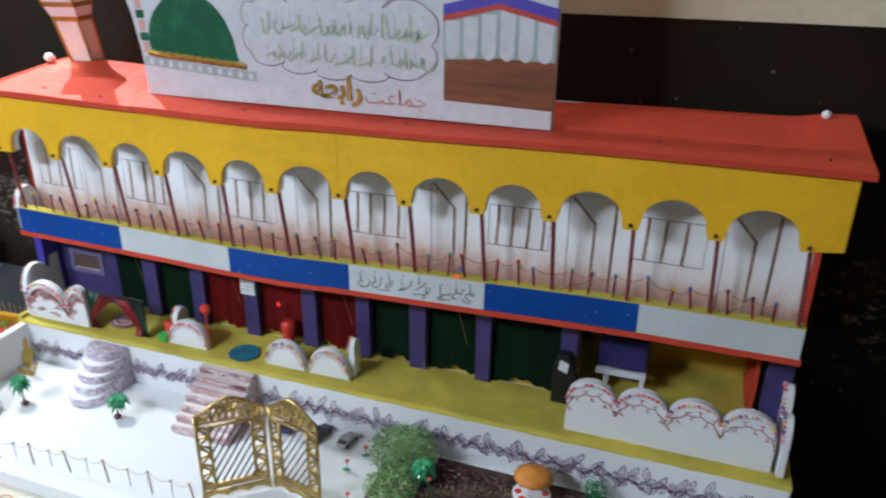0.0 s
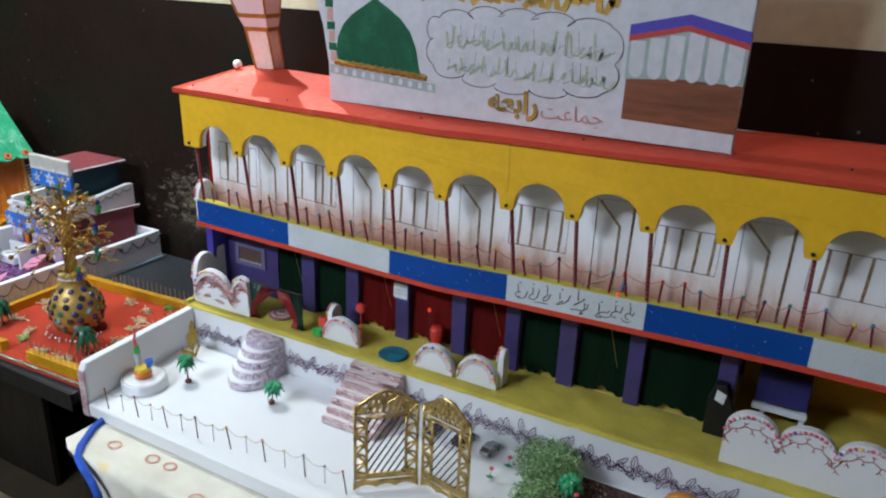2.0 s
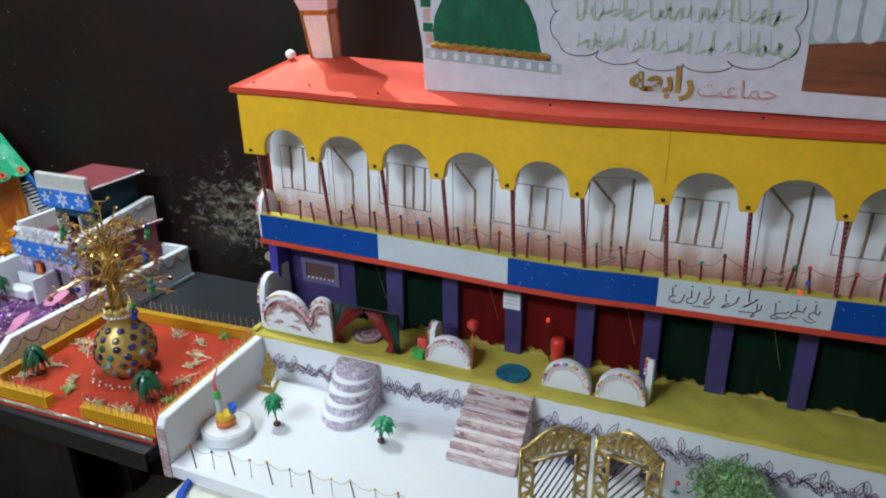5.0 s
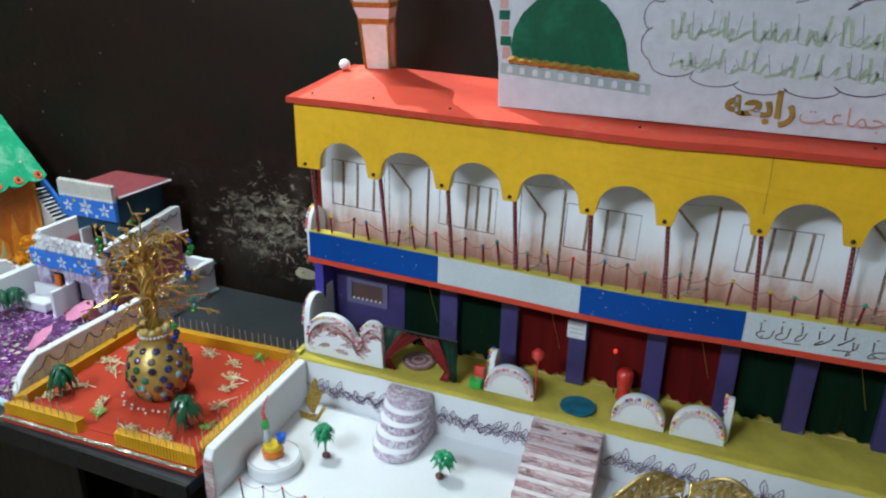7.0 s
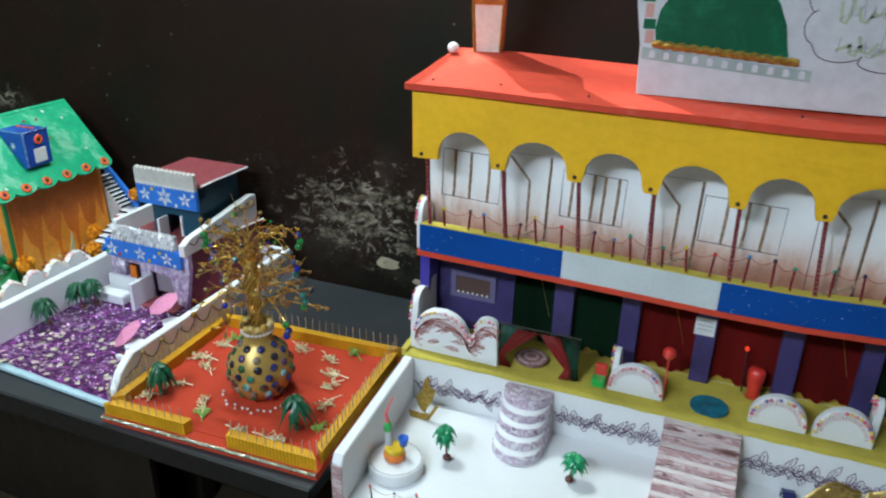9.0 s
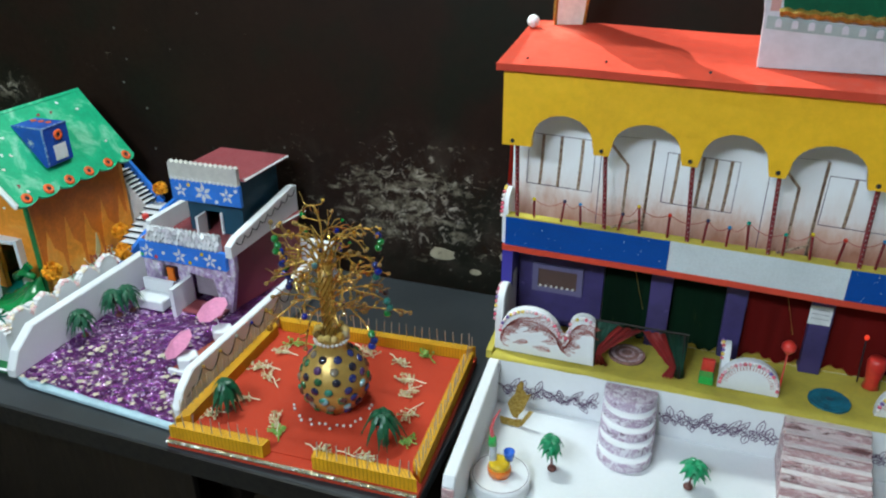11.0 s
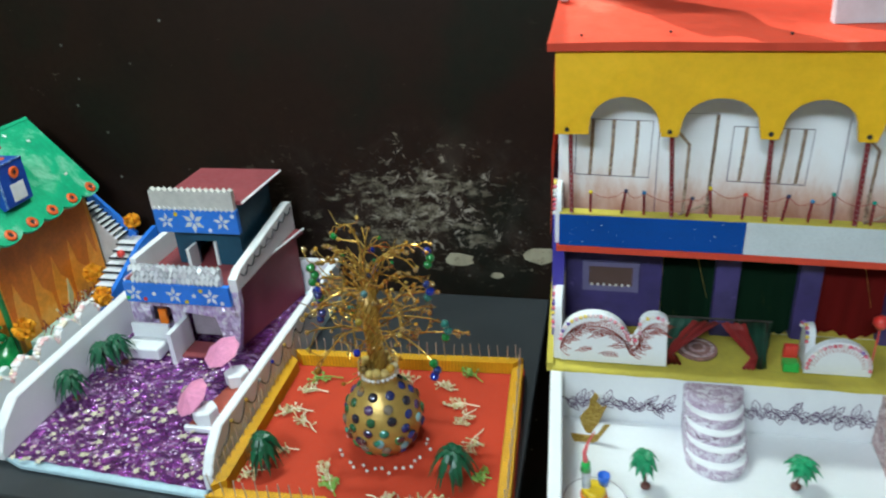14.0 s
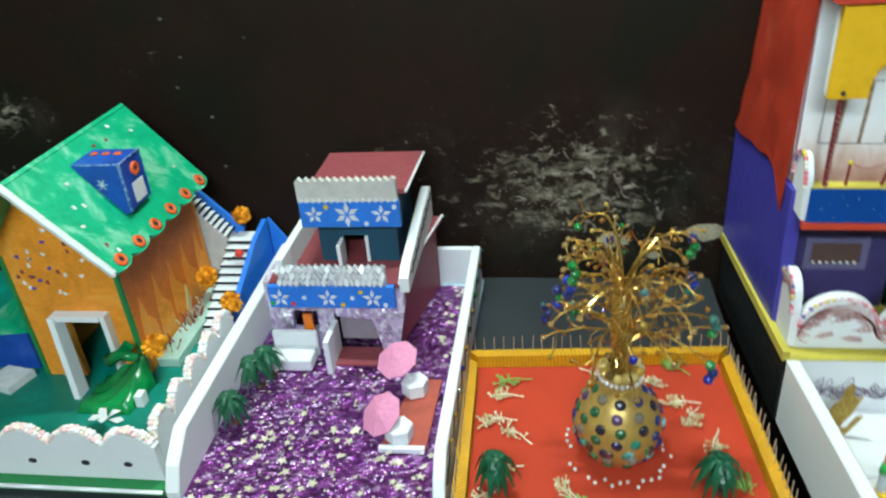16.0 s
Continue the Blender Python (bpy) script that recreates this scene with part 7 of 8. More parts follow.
part("wall_panel", side, FOAM, py, "white foam wall")
part("wall_panel", box(-0.845, -0.489, 0.276, 0.288, 0.785, 0.862, 0.002), FOAM, py, "white foam wall")
swag = bmesh.new()
for k in range(11):
    y0, y1 = -0.262 + 0.050 * k, -0.212 + 0.050 * k
    tube([(-0.4722, y0 + (y1 - y0) * q / 8, 0.853 - (0.03 if k == 0 and q < 3 else 0) * (1 - q / 3) - 0.024 * math.sin(math.pi * q / 8)) for q in range(9)], 0.0013, 4, swag)
part("thread_swag", swag, THREAD, py, "black looped thread")
for k in range(11):
    piece("swag_bead", small_bead, pose(-0.4705, -0.212 + 0.050 * k, 0.852), py)
star_bm = bmesh.new()
star_pts = [((0.0062 if k % 2 == 0 else 0.0026) * math.cos(k * math.tau / 10), (0.0062 if k % 2 == 0 else 0.0026) * math.sin(k * math.tau / 10)) for k in range(10)]
star_data = shared("star_sequin", prism(star_pts, "z", 0, 0.0006, star_bm), STAR)
sr = random.Random(77)
for k in range(250):
    x, y = sr.uniform(-0.832, -0.496), -0.275 + 0.305 * sr.random() ** 1.5
    if x > -0.59 and y > -0.17:
        continue
    s = sr.choice((0.3, 0.4, 0.5, 0.7, 1.0, 1.3)) if y < -0.10 else sr.choice((0.3, 0.4, 0.5, 0.6))
    m = pose(x, y, 0.7918, sr.uniform(-14, 14), sr.uniform(-14, 14), sr.uniform(0, 360)) @ Matrix.Diagonal((s, s, 1, 1))
    piece("star_sequin", star_data, m, py, "pale star sequin")
for k in range(26):
    piece("star_sequin", star_data, pose(sr.uniform(-0.53, -0.495), sr.uniform(0.03, 0.27), 0.7905, sr.uniform(-10, 10), sr.uniform(-10, 10), sr.uniform(0, 360)), py, "pale star sequin")

# Pale slivers laid on the foil as painted glints of its creases.
glint_bm = bmesh.new()
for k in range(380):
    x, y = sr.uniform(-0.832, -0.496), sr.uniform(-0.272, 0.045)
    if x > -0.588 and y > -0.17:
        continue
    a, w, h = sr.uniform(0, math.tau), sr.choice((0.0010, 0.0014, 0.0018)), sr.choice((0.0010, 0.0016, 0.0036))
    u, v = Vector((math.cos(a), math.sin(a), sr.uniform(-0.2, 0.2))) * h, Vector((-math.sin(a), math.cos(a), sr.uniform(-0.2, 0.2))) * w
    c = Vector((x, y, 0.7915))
    glint_bm.faces.new([glint_bm.verts.new(c + u), glint_bm.verts.new(c + v), glint_bm.verts.new(c - u), glint_bm.verts.new(c - v)])
tagged(part("sequin_dust", glint_bm, plain("painted_glint_lilac", (0.84, 0.74, 0.88), 0.3, 0.2), py, "pale slivers painting glints on the foil creases"), kind="stuff")

ph = thing("purple_model_house", -0.69, 0.16, PZ, "two-storey model house with maroon roofs, blue bands and mirror-chip parapets", "model house")
part("lower_side_wall", prism([(-0.598, 0.062), (-0.552, 0.268), (-0.562, 0.268), (-0.608, 0.062)], "z", PZ, 0.922), MAROON, ph, "maroon paper side wall")
part("lower_side_wall", box(-0.812, -0.802, 0.062, 0.268, PZ, 0.922), LILAC_FOIL, ph)
front = bmesh.new()
for a in ((-0.802, -0.772, PZ, 0.922), (-0.728, -0.700, PZ, 0.922), (-0.772, -0.728, PZ, 0.830), (-0.772, -0.728, 0.866, 0.922), (-0.700, -0.622, 0.862, 0.922), (-0.622, -0.600, PZ, 0.922)):
    box(a[0], a[1], 0.062, 0.072, a[2], a[3], bm=front)
part("lower_front_wall", front, LILAC_FOIL, ph, "crinkled lilac foil front wall")
part("lower_back_wall", box(-0.802, -0.556, 0.262, 0.270, PZ, 0.922), MAROON, ph)
part("inner_wall", box(-0.694, -0.612, 0.0735, 0.0775, PZ + 0.016, 0.900), paint("grey_mauve_card", (0.30, 0.25, 0.29), 0.8, 0.5, 90, 20), ph, "grey-mauve card inside the doorway")
part("shutter", box(-0.752, -0.736, 0.0555, 0.0605, 0.832, 0.862), TOY_ORANGE, ph, "orange-red window shutter")
part("porch_foil", prism([(-0.616, PZ), (-0.594, PZ), (-0.574, 0.886), (-0.574, 0.920), (-0.590, 0.920), (-0.590, 0.888), (-0.690, 0.888), (-0.690, 0.866), (-0.630, 0.858)], "y", 0.048, 0.0605), LILAC_FOIL, ph, "lilac foil corner wrap")
part("porch_floor", box(-0.694, -0.602, 0.014, 0.062, PZ + 0.003, PZ + 0.0065), MAROON, ph, "maroon paper porch floor")
part("door_leaf", prism([(-0.004, PZ), (0.060, PZ), (0.060, 0.850), (-0.004, 0.850)], "x", -0.703, -0.694, bevel=0.001), FOAM, ph, "white foam door leaf, open")
part("lower_roof", prism([(-0.796, 0.050), (-0.580, 0.046), (-0.540, 0.280), (-0.804, 0.280)], "z", 0.922, 0.930), MAROON, ph, "maroon paper deck")
edge_d = shared("mirror_bead", ball(0, 0, 0, 0.0028, 1), MIRROR, True)
for k in range(34):
    f = k / 33
    piece("mirror_bead", edge_d, pose(-0.5785 + 0.0385 * f, 0.046 + 0.234 * f, 0.931), ph)
lower_band = part("blue_band", box(-0.795, -0.586, 0.037, 0.047, 0.889, 0.929, 0.001), SKY_BLUE, ph, "bright blue band with mirror flowers")
petal_pts = [(0, 0.0016), (0.0026, 0.0062), (0, 0.0125), (-0.0026, 0.0062)]
petal = shared("mirror_petal", prism(petal_pts, "y", -0.0005, 0.0005), MIRROR)


def mirror_flower(cx, cz, y, petals, size, owner):
    for k in range(petals):
        piece("mirror_petal", petal, pose(cx, y, cz, 0, 360 * k / petals, 0) @ Matrix.Diagonal((size, 1, size, 1)), owner)


for cx in (-0.775, -0.695, -0.622):
    mirror_flower(cx, 0.908, 0.0362, 5, 1.35, lower_band)
dot_data = {m.name: shared("sequin_dot", prism([(0.004 * math.cos(k * math.tau / 10), 0.004 * math.sin(k * math.tau / 10)) for k in range(10)], "y", -0.0005, 0.0005), m) for m in (TOY_YELLOW, TOY_RED, TOY_GREEN, MIRROR)}
for cx, cz, m in ((-0.735, 0.909, MIRROR), (-0.655, 0.909, MIRROR), (-0.755, 0.897, TOY_RED), (-0.790, 0.898, TOY_GREEN), (-0.672, 0.896, TOY_YELLOW), (-0.640, 0.920, TOY_YELLOW), (-0.602, 0.896, MIRROR)):
    piece("sequin_dot", dot_data[m.name], pose(cx, 0.0362, cz), lower_band)


def sawtooth(x0, x1, z0, z1, teeth):
    pts = [(x0, z0), (x1, z0), (x1, z1 - 0.004)]
    for k in range(teeth):
        w = (x1 - x0) / teeth
        pts += [(x1 - w * (k + 0.5), z1), (x1 - w * (k + 1), z1 - 0.006)]
    return pts


parapet = part("mirror_parapet", prism(sawtooth(-0.770, -0.598, 0.9295, 0.966, 16), "y", 0.040, 0.049), SILVER_FOIL, ph, "sawtooth parapet of mirror chips")
chip = shared("mirror_chip", prism([(0, -0.007), (0.0045, 0), (0, 0.007), (-0.0045, 0)], "y", -0.0006, 0.0006), MIRROR)
cr = random.Random(3)
for k in range(21):
    for row in range(3):
        x, zz = -0.772 + 0.0092 * k + 0.0046 * (row % 2), 0.937 + 0.0115 * row
        if x < -0.600:
            piece("mirror_chip", chip, pose(x, 0.0380, zz, cr.uniform(-30, 26), cr.uniform(-12, 12), cr.uniform(-34, 34)) @ Matrix.Diagonal((1.1, 1, 1.15, 1)), parapet)
part("side_parapet", prism([(0.022, 0.930), (0.282, 0.930), (0.282, 0.990), (0.265, 0.994), (0.045, 0.966), (0.022, 0.955)], "x", -0.573, -0.557, bevel=0.0015), FOAM, ph, "white foam side parapet")
swag = bmesh.new()
for k in range(8):
    y0 = 0.040 + 0.029 * k
    tube([(-0.5562, y0 + 0.029 * q / 6, 0.958 + 0.0035 * k - 0.010 * math.sin(math.pi * q / 6)) for q in range(7)], 0.0011, 4, swag)
part("thread_swag", swag, THREAD, ph, "black looped thread")
part("side_parapet", box(-0.778, -0.765, 0.050, 0.280, 0.930, 0.972, 0.0015), FOAM, ph, "white foam side parapet")
upper = bmesh.new()
for a in ((-0.722, -0.682, 0.930, 1.052), (-0.642, -0.590, 0.930, 1.052), (-0.682, -0.642, 0.978, 1.052)):
    box(a[0], a[1], 0.120, 0.130, a[2], a[3], bm=upper)
box(-0.600, -0.590, 0.130, 0.262, 0.930, 1.058, bm=upper)
box(-0.722, -0.712, 0.130, 0.262, 0.930, 1.058, bm=upper)
box(-0.712, -0.600, 0.254, 0.262, 0.930, 1.058, bm=upper)
part("upper_wall", upper, TEAL_DARK, ph, "dark teal upper room")
part("door_jamb", prism([(0.090, 0.930), (0.120, 0.930), (0.120, 0.974), (0.090, 0.974)], "x", -0.686, -0.680), FOAM, ph, "white door leaf, open")
part("door_jamb", box(-0.644, -0.639, 0.116, 0.124, 0.930, 0.978), FOAM, ph)
upper_band = part("blue_band", box(-0.740, -0.576, 0.098, 0.108, 1.004, 1.050, 0.001), SKY_BLUE, ph, "bright blue band with mirror flowers")
for cx, n, s in ((-0.716, 5, 1.25), (-0.662, 6, 1.75), (-0.606, 5, 1.35)):
    mirror_flower(cx, 1.027, 0.0972, n, s, upper_band)
for cx, cz, m in ((-0.695, 1.041, TOY_YELLOW), (-0.584, 1.040, MIRROR), (-0.632, 1.011, MIRROR)):
    piece("sequin_dot", dot_data[m.name], pose(cx, 0.0972, cz), upper_band)
top_par = part("mirror_parapet", prism(sawtooth(-0.740, -0.578, 1.050, 1.090, 14), "y", 0.098, 0.108), paint("silver_card", (0.76, 0.74, 0.69), 0.85, 0.35, 90, 14, 0.1, 200, metal=0.25), ph, "cream-silver sawtooth parapet")
for k in range(16):
    piece("mirror_chip", chip, pose(-0.735 + 0.0102 * k, 0.0968, 1.052, 0, 0, cr.uniform(-10, 10)) @ Matrix.Diagonal((0.8, 1, 0.6, 1)), top_par)
part("upper_roof", prism([(-0.728, 0.109), (-0.566, 0.109), (-0.561, 0.264), (-0.728, 0.264)], "z", 1.058, 1.0655), MAROON, ph, "maroon paper roof with bead edge")
for k in range(28):
    piece("mirror_bead", edge_d, pose(-0.565 + 0.004 * k / 27, 0.108 + 0.156 * k / 27, 1.0625), ph)
    piece("mirror_bead", edge_d, pose(-0.728 + 0.167 * k / 27, 0.2645, 1.0625), ph)

seat = thing("foam_bench", -0.765, 0.020, PZ, "plain white foam bench in front of the house", "model bench")
part("seat_block", box(-0.806, -0.730, -0.002, 0.040, PZ + 0.002, PZ + 0.026, 0.004), FOAM, seat)
part("back_panel", box(-0.806, -0.728, 0.040, 0.049, PZ + 0.002, PZ + 0.052, 0.003), FOAM, seat)
mat = thing("red_mat", -0.549, -0.095, PZ, "small brick-red felt mat", "mat")
part("felt", prism([(-0.582, -0.168), (-0.516, -0.172), (-0.512, -0.020), (-0.556, -0.018)], "z", 0.790, 0.793), paint("brick_felt", (0.45, 0.09, 0.06), 0.75, 0.9, 120, 30, 0.5, 300), mat)
part("mat_edge", box(-0.583, -0.517, -0.176, -0.168, 0.788, 0.797, 0.001), FOAM, mat, "white foam edge strip")
for i, (x, y) in enumerate(((-0.556, -0.150), (-0.549, -0.050))):
    s = thing("parasol_stool", x, y, 0.793, "white hexagonal foam stool with a tilted pink paper parasol", "toy parasol", "pink parasols")
    hexa = [(x + 0.021 * math.cos(k * math.tau / 6 + 0.3), y + 0.021 * math.sin(k * math.tau / 6 + 0.3)) for k in range(6)]
    part("stool", prism(hexa, "z", 0.793, 0.818, bevel=0.002), FOAM, s)
    part("pole", tube(((x - 0.006, y + 0.002, 0.816), (x - 0.028, y + 0.012, (0.836, 0.856)[i])), 0.0013, 5), FOAM, s)
    w = bmesh.new()
    lathe(0, 0, [(0.034, 0), (0.034, 0.001), (0.003, 0.012), (0.002, 0.013)], 8, w)
    bmesh.ops.transform(w, matrix=pose(x - 0.026, y + 0.012, (0.826, 0.846)[i], 14, (-34, -20)[i], 20), verts=w.verts)
    part("canopy", w, PINK_FELT, s, "pink paper canopy")
for i, (x, y) in enumerate(((-0.812, -0.130), (-0.803, -0.045), (-0.790, -0.020))):
    palm("toy_palm", x, y, 0.7895, 0.068, PALM_DARK, "dark green plastic palm in the purple yard", 30 + i, 0.033, droop=0.55)

# ---- green yard with the orange house ----
GZ = 0.798
gy = thing("green_yard", -1.18, 0.02, 0.7755, "model yard painted sea green behind a white scalloped foam fence", "model yard")
part("base", box(-1.52, -0.865, -0.262, 0.305, 0.7755, 0.790, 0.002), GREEN_TRIM, gy, "dark green base board")
part("floor_sheet", box(-1.515, -0.874, -0.236, 0.300, 0.790, GZ), SEA_GREEN, gy)


def wavy(x0, x1, base, low, high, waves, slope=0.0):
    n = waves * 10
    return [(x0, base)] + [(x0 + (x1 - x0) * k / n, low + slope * k / n + (high - low) * abs(math.sin(math.pi * waves * k / n / 1.0)) ** 0.7) for k in range(n + 1)] + [(x1, base)]


crumb_r = random.Random(66)


def fence_panel(points, axis, a, b, thing_ob):
    part("fence_panel", prism(points, axis, a, b, bevel=0.0012), FOAM, thing_ob, "white scalloped foam fence")
    tops = points[1:-1]
    for k, p in enumerate(along(tops, 0.0062)):
        for s in (0.25, 0.75):
            d = a + (b - a) * s
            lift, grow = crumb_r.uniform(-0.0010, 0.0022), crumb_r.uniform(0.75, 1.35)
            m = pose(p[0], d, p[1] + lift) if axis == "y" else pose(d, p[0], p[1] + lift)
            piece("edge_bead", pale_bead, m @ Matrix.Diagonal((grow, grow, grow * 0.9, 1)), thing_ob)


pale_bead = shared("pale_bead", ball(0, 0, 0, 0.0044, 1), many("pale_beads", [(0.82, 0.80, 0.80), (0.80, 0.66, 0.62), (0.80, 0.78, 0.76), (0.82, 0.72, 0.56), (0.82, 0.80, 0.80), (0.80, 0.52, 0.52)], 0.4, 0, 0.1), True)
fence_panel(wavy(-1.50, -0.872, 0.790, 0.848, 0.876, 8), "y", -0.247, -0.233, gy)
fence_panel(wavy(-0.233, 0.050, 0.790, 0.850, 0.880, 5, 0.006), "x", -0.886, -0.873, gy)
dot = shared("felt_dot", prism([(0.0065 * math.cos(k * math.tau / 10), 0.0045 * math.sin(k * math.tau / 10)) for k in range(10)], "y", -0.0006, 0.0006), BLACK_DOT)
for x in (-1.385, -1.305, -1.225, -1.145, -1.063, -0.982, -0.918):
    piece("felt_dot", dot, pose(x, -0.2475, 0.820), gy, "dark felt dot")
part("front_strip", box(-1.51, -0.868, -0.268, -0.2625, 0.786, 0.7885), FOAM, gy, "white edge strip")

oh = thing("orange_model_house", -1.09, 0.09, GZ, "orange model house with a steep brushed-green roof and blue dormer", "model house")
HX0, HX1, HY0, HY1 = -1.180, -0.998, -0.035, 0.245
gable = [(HX0, GZ), (-1.110, GZ), (-1.110, 0.916), (-1.032, 0.916), (-1.032, GZ), (HX1, GZ), (HX1, 1.052), (-1.09, 1.160), (HX0, 1.052)]
part("front_wall", prism(gable, "y", HY0, HY0 + 0.010), ORANGE_WALL, oh, "orange front gable wall")
part("back_wall", prism([(HX0, GZ), (HX1, GZ), (HX1, 1.052), (-1.09, 1.160), (HX0, 1.052)], "y", HY1 - 0.010, HY1), ORANGE_WALL, oh)
sw = part("side_wall", box(HX1 - 0.010, HX1, HY0 + 0.010, HY1 - 0.010, GZ, 1.050), RUST_WALL, oh, "rust-brown side wall with paler flames")
for k in range(5):
    y = -0.018 + 0.054 * k
    fl = [(y, GZ + 0.002), (y + 0.006, 0.880), (y + 0.018, 0.935 + 0.012 * (k % 2)), (y + 0.028, 0.890), (y + 0.046, 0.870), (y + 0.050, GZ + 0.002)]
    part("flame_painting", prism(fl, "x", HX1 - 0.0005, HX1 + 0.0006), ORANGE_WALL, sw, "pale orange flame stroke")
part("side_wall", box(HX0, HX0 + 0.010, HY0 + 0.010, HY1 - 0.010, GZ, 1.050), ORANGE_WALL, oh)
part("corner_line", box(HX1 - 0.004, HX1 + 0.003, HY0 - 0.003, HY0 + 0.004, GZ, 1.030), GREEN_TRIM, oh, "green corner strip")
part("corner_line", box(HX0 - 0.003, HX0 + 0.004, HY0 - 0.003, HY0 + 0.004, GZ, 1.030), GREEN_TRIM, oh, "green corner strip")
frame_bm = bmesh.new()
foot = [frame_bm.verts.new(q) for q in ((-1.124, -0.034, 0.928), (-1.124, -0.058, 0.928), (-1.098, -0.095, GZ), (-1.098, -0.070, GZ), (-1.114, -0.034, 0.928), (-1.114, -0.058, 0.928), (-1.087, -0.095, GZ), (-1.087, -0.070, GZ))]
for q in ((0, 1, 2, 3), (7, 6, 5, 4), (0, 4, 5, 1), (1, 5, 6, 2), (2, 6, 7, 3), (3, 7, 4, 0)):
    frame_bm.faces.new([foot[i] for i in q])
prism([(-0.034, 0.928), (-0.050, 0.928), (-0.050, GZ), (-0.034, GZ)], "x", -1.040, -1.031, frame_bm)
box(-1.114, -1.040, -0.054, -0.034, 0.919, 0.928, 0.001, frame_bm)
part("door_frame", frame_bm, FOAM, oh, "white foam door frame")
part("inner_screen", box(-1.112, -1.018, 0.060, 0.064, GZ, 1.0), TENT_GREEN, oh, "dark green cloth inside")


def roof_slab(sign):
    """One slope: ridge at x -1.09, z 1.172; scalloped eave."""
    bm = bmesh.new()
    ridge, eave = Vector((-1.09, 0, 1.172)), Vector((-1.09 + sign * 0.124, 0, 1.020))
    d = eave - ridge
    nrm = Vector((d.z * -sign, 0, d.x * sign)).normalized() * 0.007
    pts = [(0.0, 0.256)]
    n = 60
    for k in range(n + 1):
        y = 0.262 - 0.338 * k / n
        pts.append((0.965 + 0.055 * abs(math.sin(math.pi * 6 * k / n)) ** 0.6, y))
    pts.append((0.0, -0.088))
    low = [bm.verts.new(ridge + d * u + Vector((0, y, 0)) - nrm) for u, y in pts]
    high = [bm.verts.new(ridge + d * u + Vector((0, y, 0))) for u, y in pts]
    bm.faces.new(low[::-1])
    bm.faces.new(high)
    for i in range(len(pts)):
        j = (i + 1) % len(pts)
        bm.faces.new((low[i], low[j], high[j], high[i]))
    return bm


part("roof_slope", roof_slab(1), GREEN_ROOF, oh, "brushed green roof slope with scalloped eave")
part("roof_slope", roof_slab(-1), GREEN_ROOF, oh, "brushed green roof slope with scalloped eave")
white_edge = paint("white_brushed_edge", (0.74, 0.78, 0.76), 0.85, 0.6, 90, 40, 0.4, 220)
for sign in (1, -1):
    part("roof_edge", tube([(-1.09 + sign * 0.120 * k / 10, -0.088 + 0.012 * k / 10, 1.169 - 0.147 * k / 10 + 0.0012 * (k % 2)) for k in range(11)], 0.0060, 6), white_edge, oh, "white brushed roof edge")
slope_turn = math.degrees(math.atan2(0.152, 0.124))
ring_bm = bmesh.new()
lathe(0, 0, [(0.0045, 0.0), (0.0105, 0.0), (0.0115, 0.0025), (0.0100, 0.0045), (0.0050, 0.0045), (0.0045, 0.003)], 16, ring_bm)
ring_data = shared("button_ring", ring_bm, ORANGE_RING, True)
core_data = shared("button_core", lathe(0, 0, [(0.0045, 0.0), (0.0045, 0.0036)], 10), BLACK_DOT)
for y in (-0.046, 0.010, 0.066, 0.122, 0.180, 0.238):
    m = pose(-0.9735, y, 1.0285, 0, slope_turn, 0)
    r_ob = piece("button_ring", ring_data, m, oh, "orange ring button")
    piece("button_core", core_data, m, oh, "dark button centre")
edge_r = random.Random(8)
for k in range(30):
    f = k / 29
    piece("edge_bead", pale_bead, pose(-1.09 + 0.120 * f, -0.089 + 0.012 * f, 1.168 - 0.147 * f), oh)
confetti = [shared("confetti", prism([(-0.004, -0.002), (0.004, -0.003), (0.003, 0.003), (-0.003, 0.002)], "y", -0.0004, 0.0004), m) for m in (MIRROR, MAROON, PEARL, FLAT_BLUE)]
for k in range(34):
    x, zz = edge_r.uniform(-1.165, -1.02), edge_r.gauss(1.005, 0.035)
    if zz > 0.945 and zz < 1.10 - abs(x + 1.09) * 0.9:
        piece("confetti", confetti[k % 4], pose(x, HY0 - 0.0006, zz, 0, edge_r.uniform(0, 360), 0), oh)
for k in range(16):
    f, y = edge_r.uniform(0.1, 0.9), edge_r.uniform(-0.05, 0.22)
    piece("confetti", confetti[k % 3], pose(-1.09 + 0.124 * f, y, 1.1728 - 0.152 * f, 0, slope_turn, 0) @ pose(0, 0, 0.0006, 90, 0, edge_r.uniform(0, 180)), oh)

# dormer: a blue wedge whose upright face looks along the slope
dm = part("dormer", prism([(-1.068, 1.1445), (-0.998, 1.060), (-0.988, 1.066), (-0.988, 1.1445)], "y", 0.040, 0.105), DEEP_BLUE, oh, "deep blue dormer box")
part("dormer_window", box(-0.9885, -0.9865, 0.060, 0.092, 1.072, 1.104), PAPER, dm, "white paper window")
ob = piece("button_ring", ring_data, pose(-0.9878, 0.076, 1.124, 0, 90, 0), dm, "orange ring button")
piece("button_core", core_data, pose(-0.9878, 0.076, 1.124, 0, 90, 0), dm)
for k in range(3):
    piece("button_ring", ring_data, pose(-1.052 + 0.020 * k, 0.084, 1.1445) @ Matrix.Diagonal((0.55, 0.55, 0.5, 1)), dm, "small orange ring button")
flake = bmesh.new()
for k in range(3):
    a = k * math.pi / 3
    ribbon([(-1.024 - 0.009 * math.cos(a), 1.112 - 0.009 * math.sin(a)), (-1.024 + 0.009 * math.cos(a), 1.112 + 0.009 * math.sin(a))], "y", 0.0392, 0.0016, flake)
part("snowflake_painting", flake, PEARL, dm, "white snowflake")
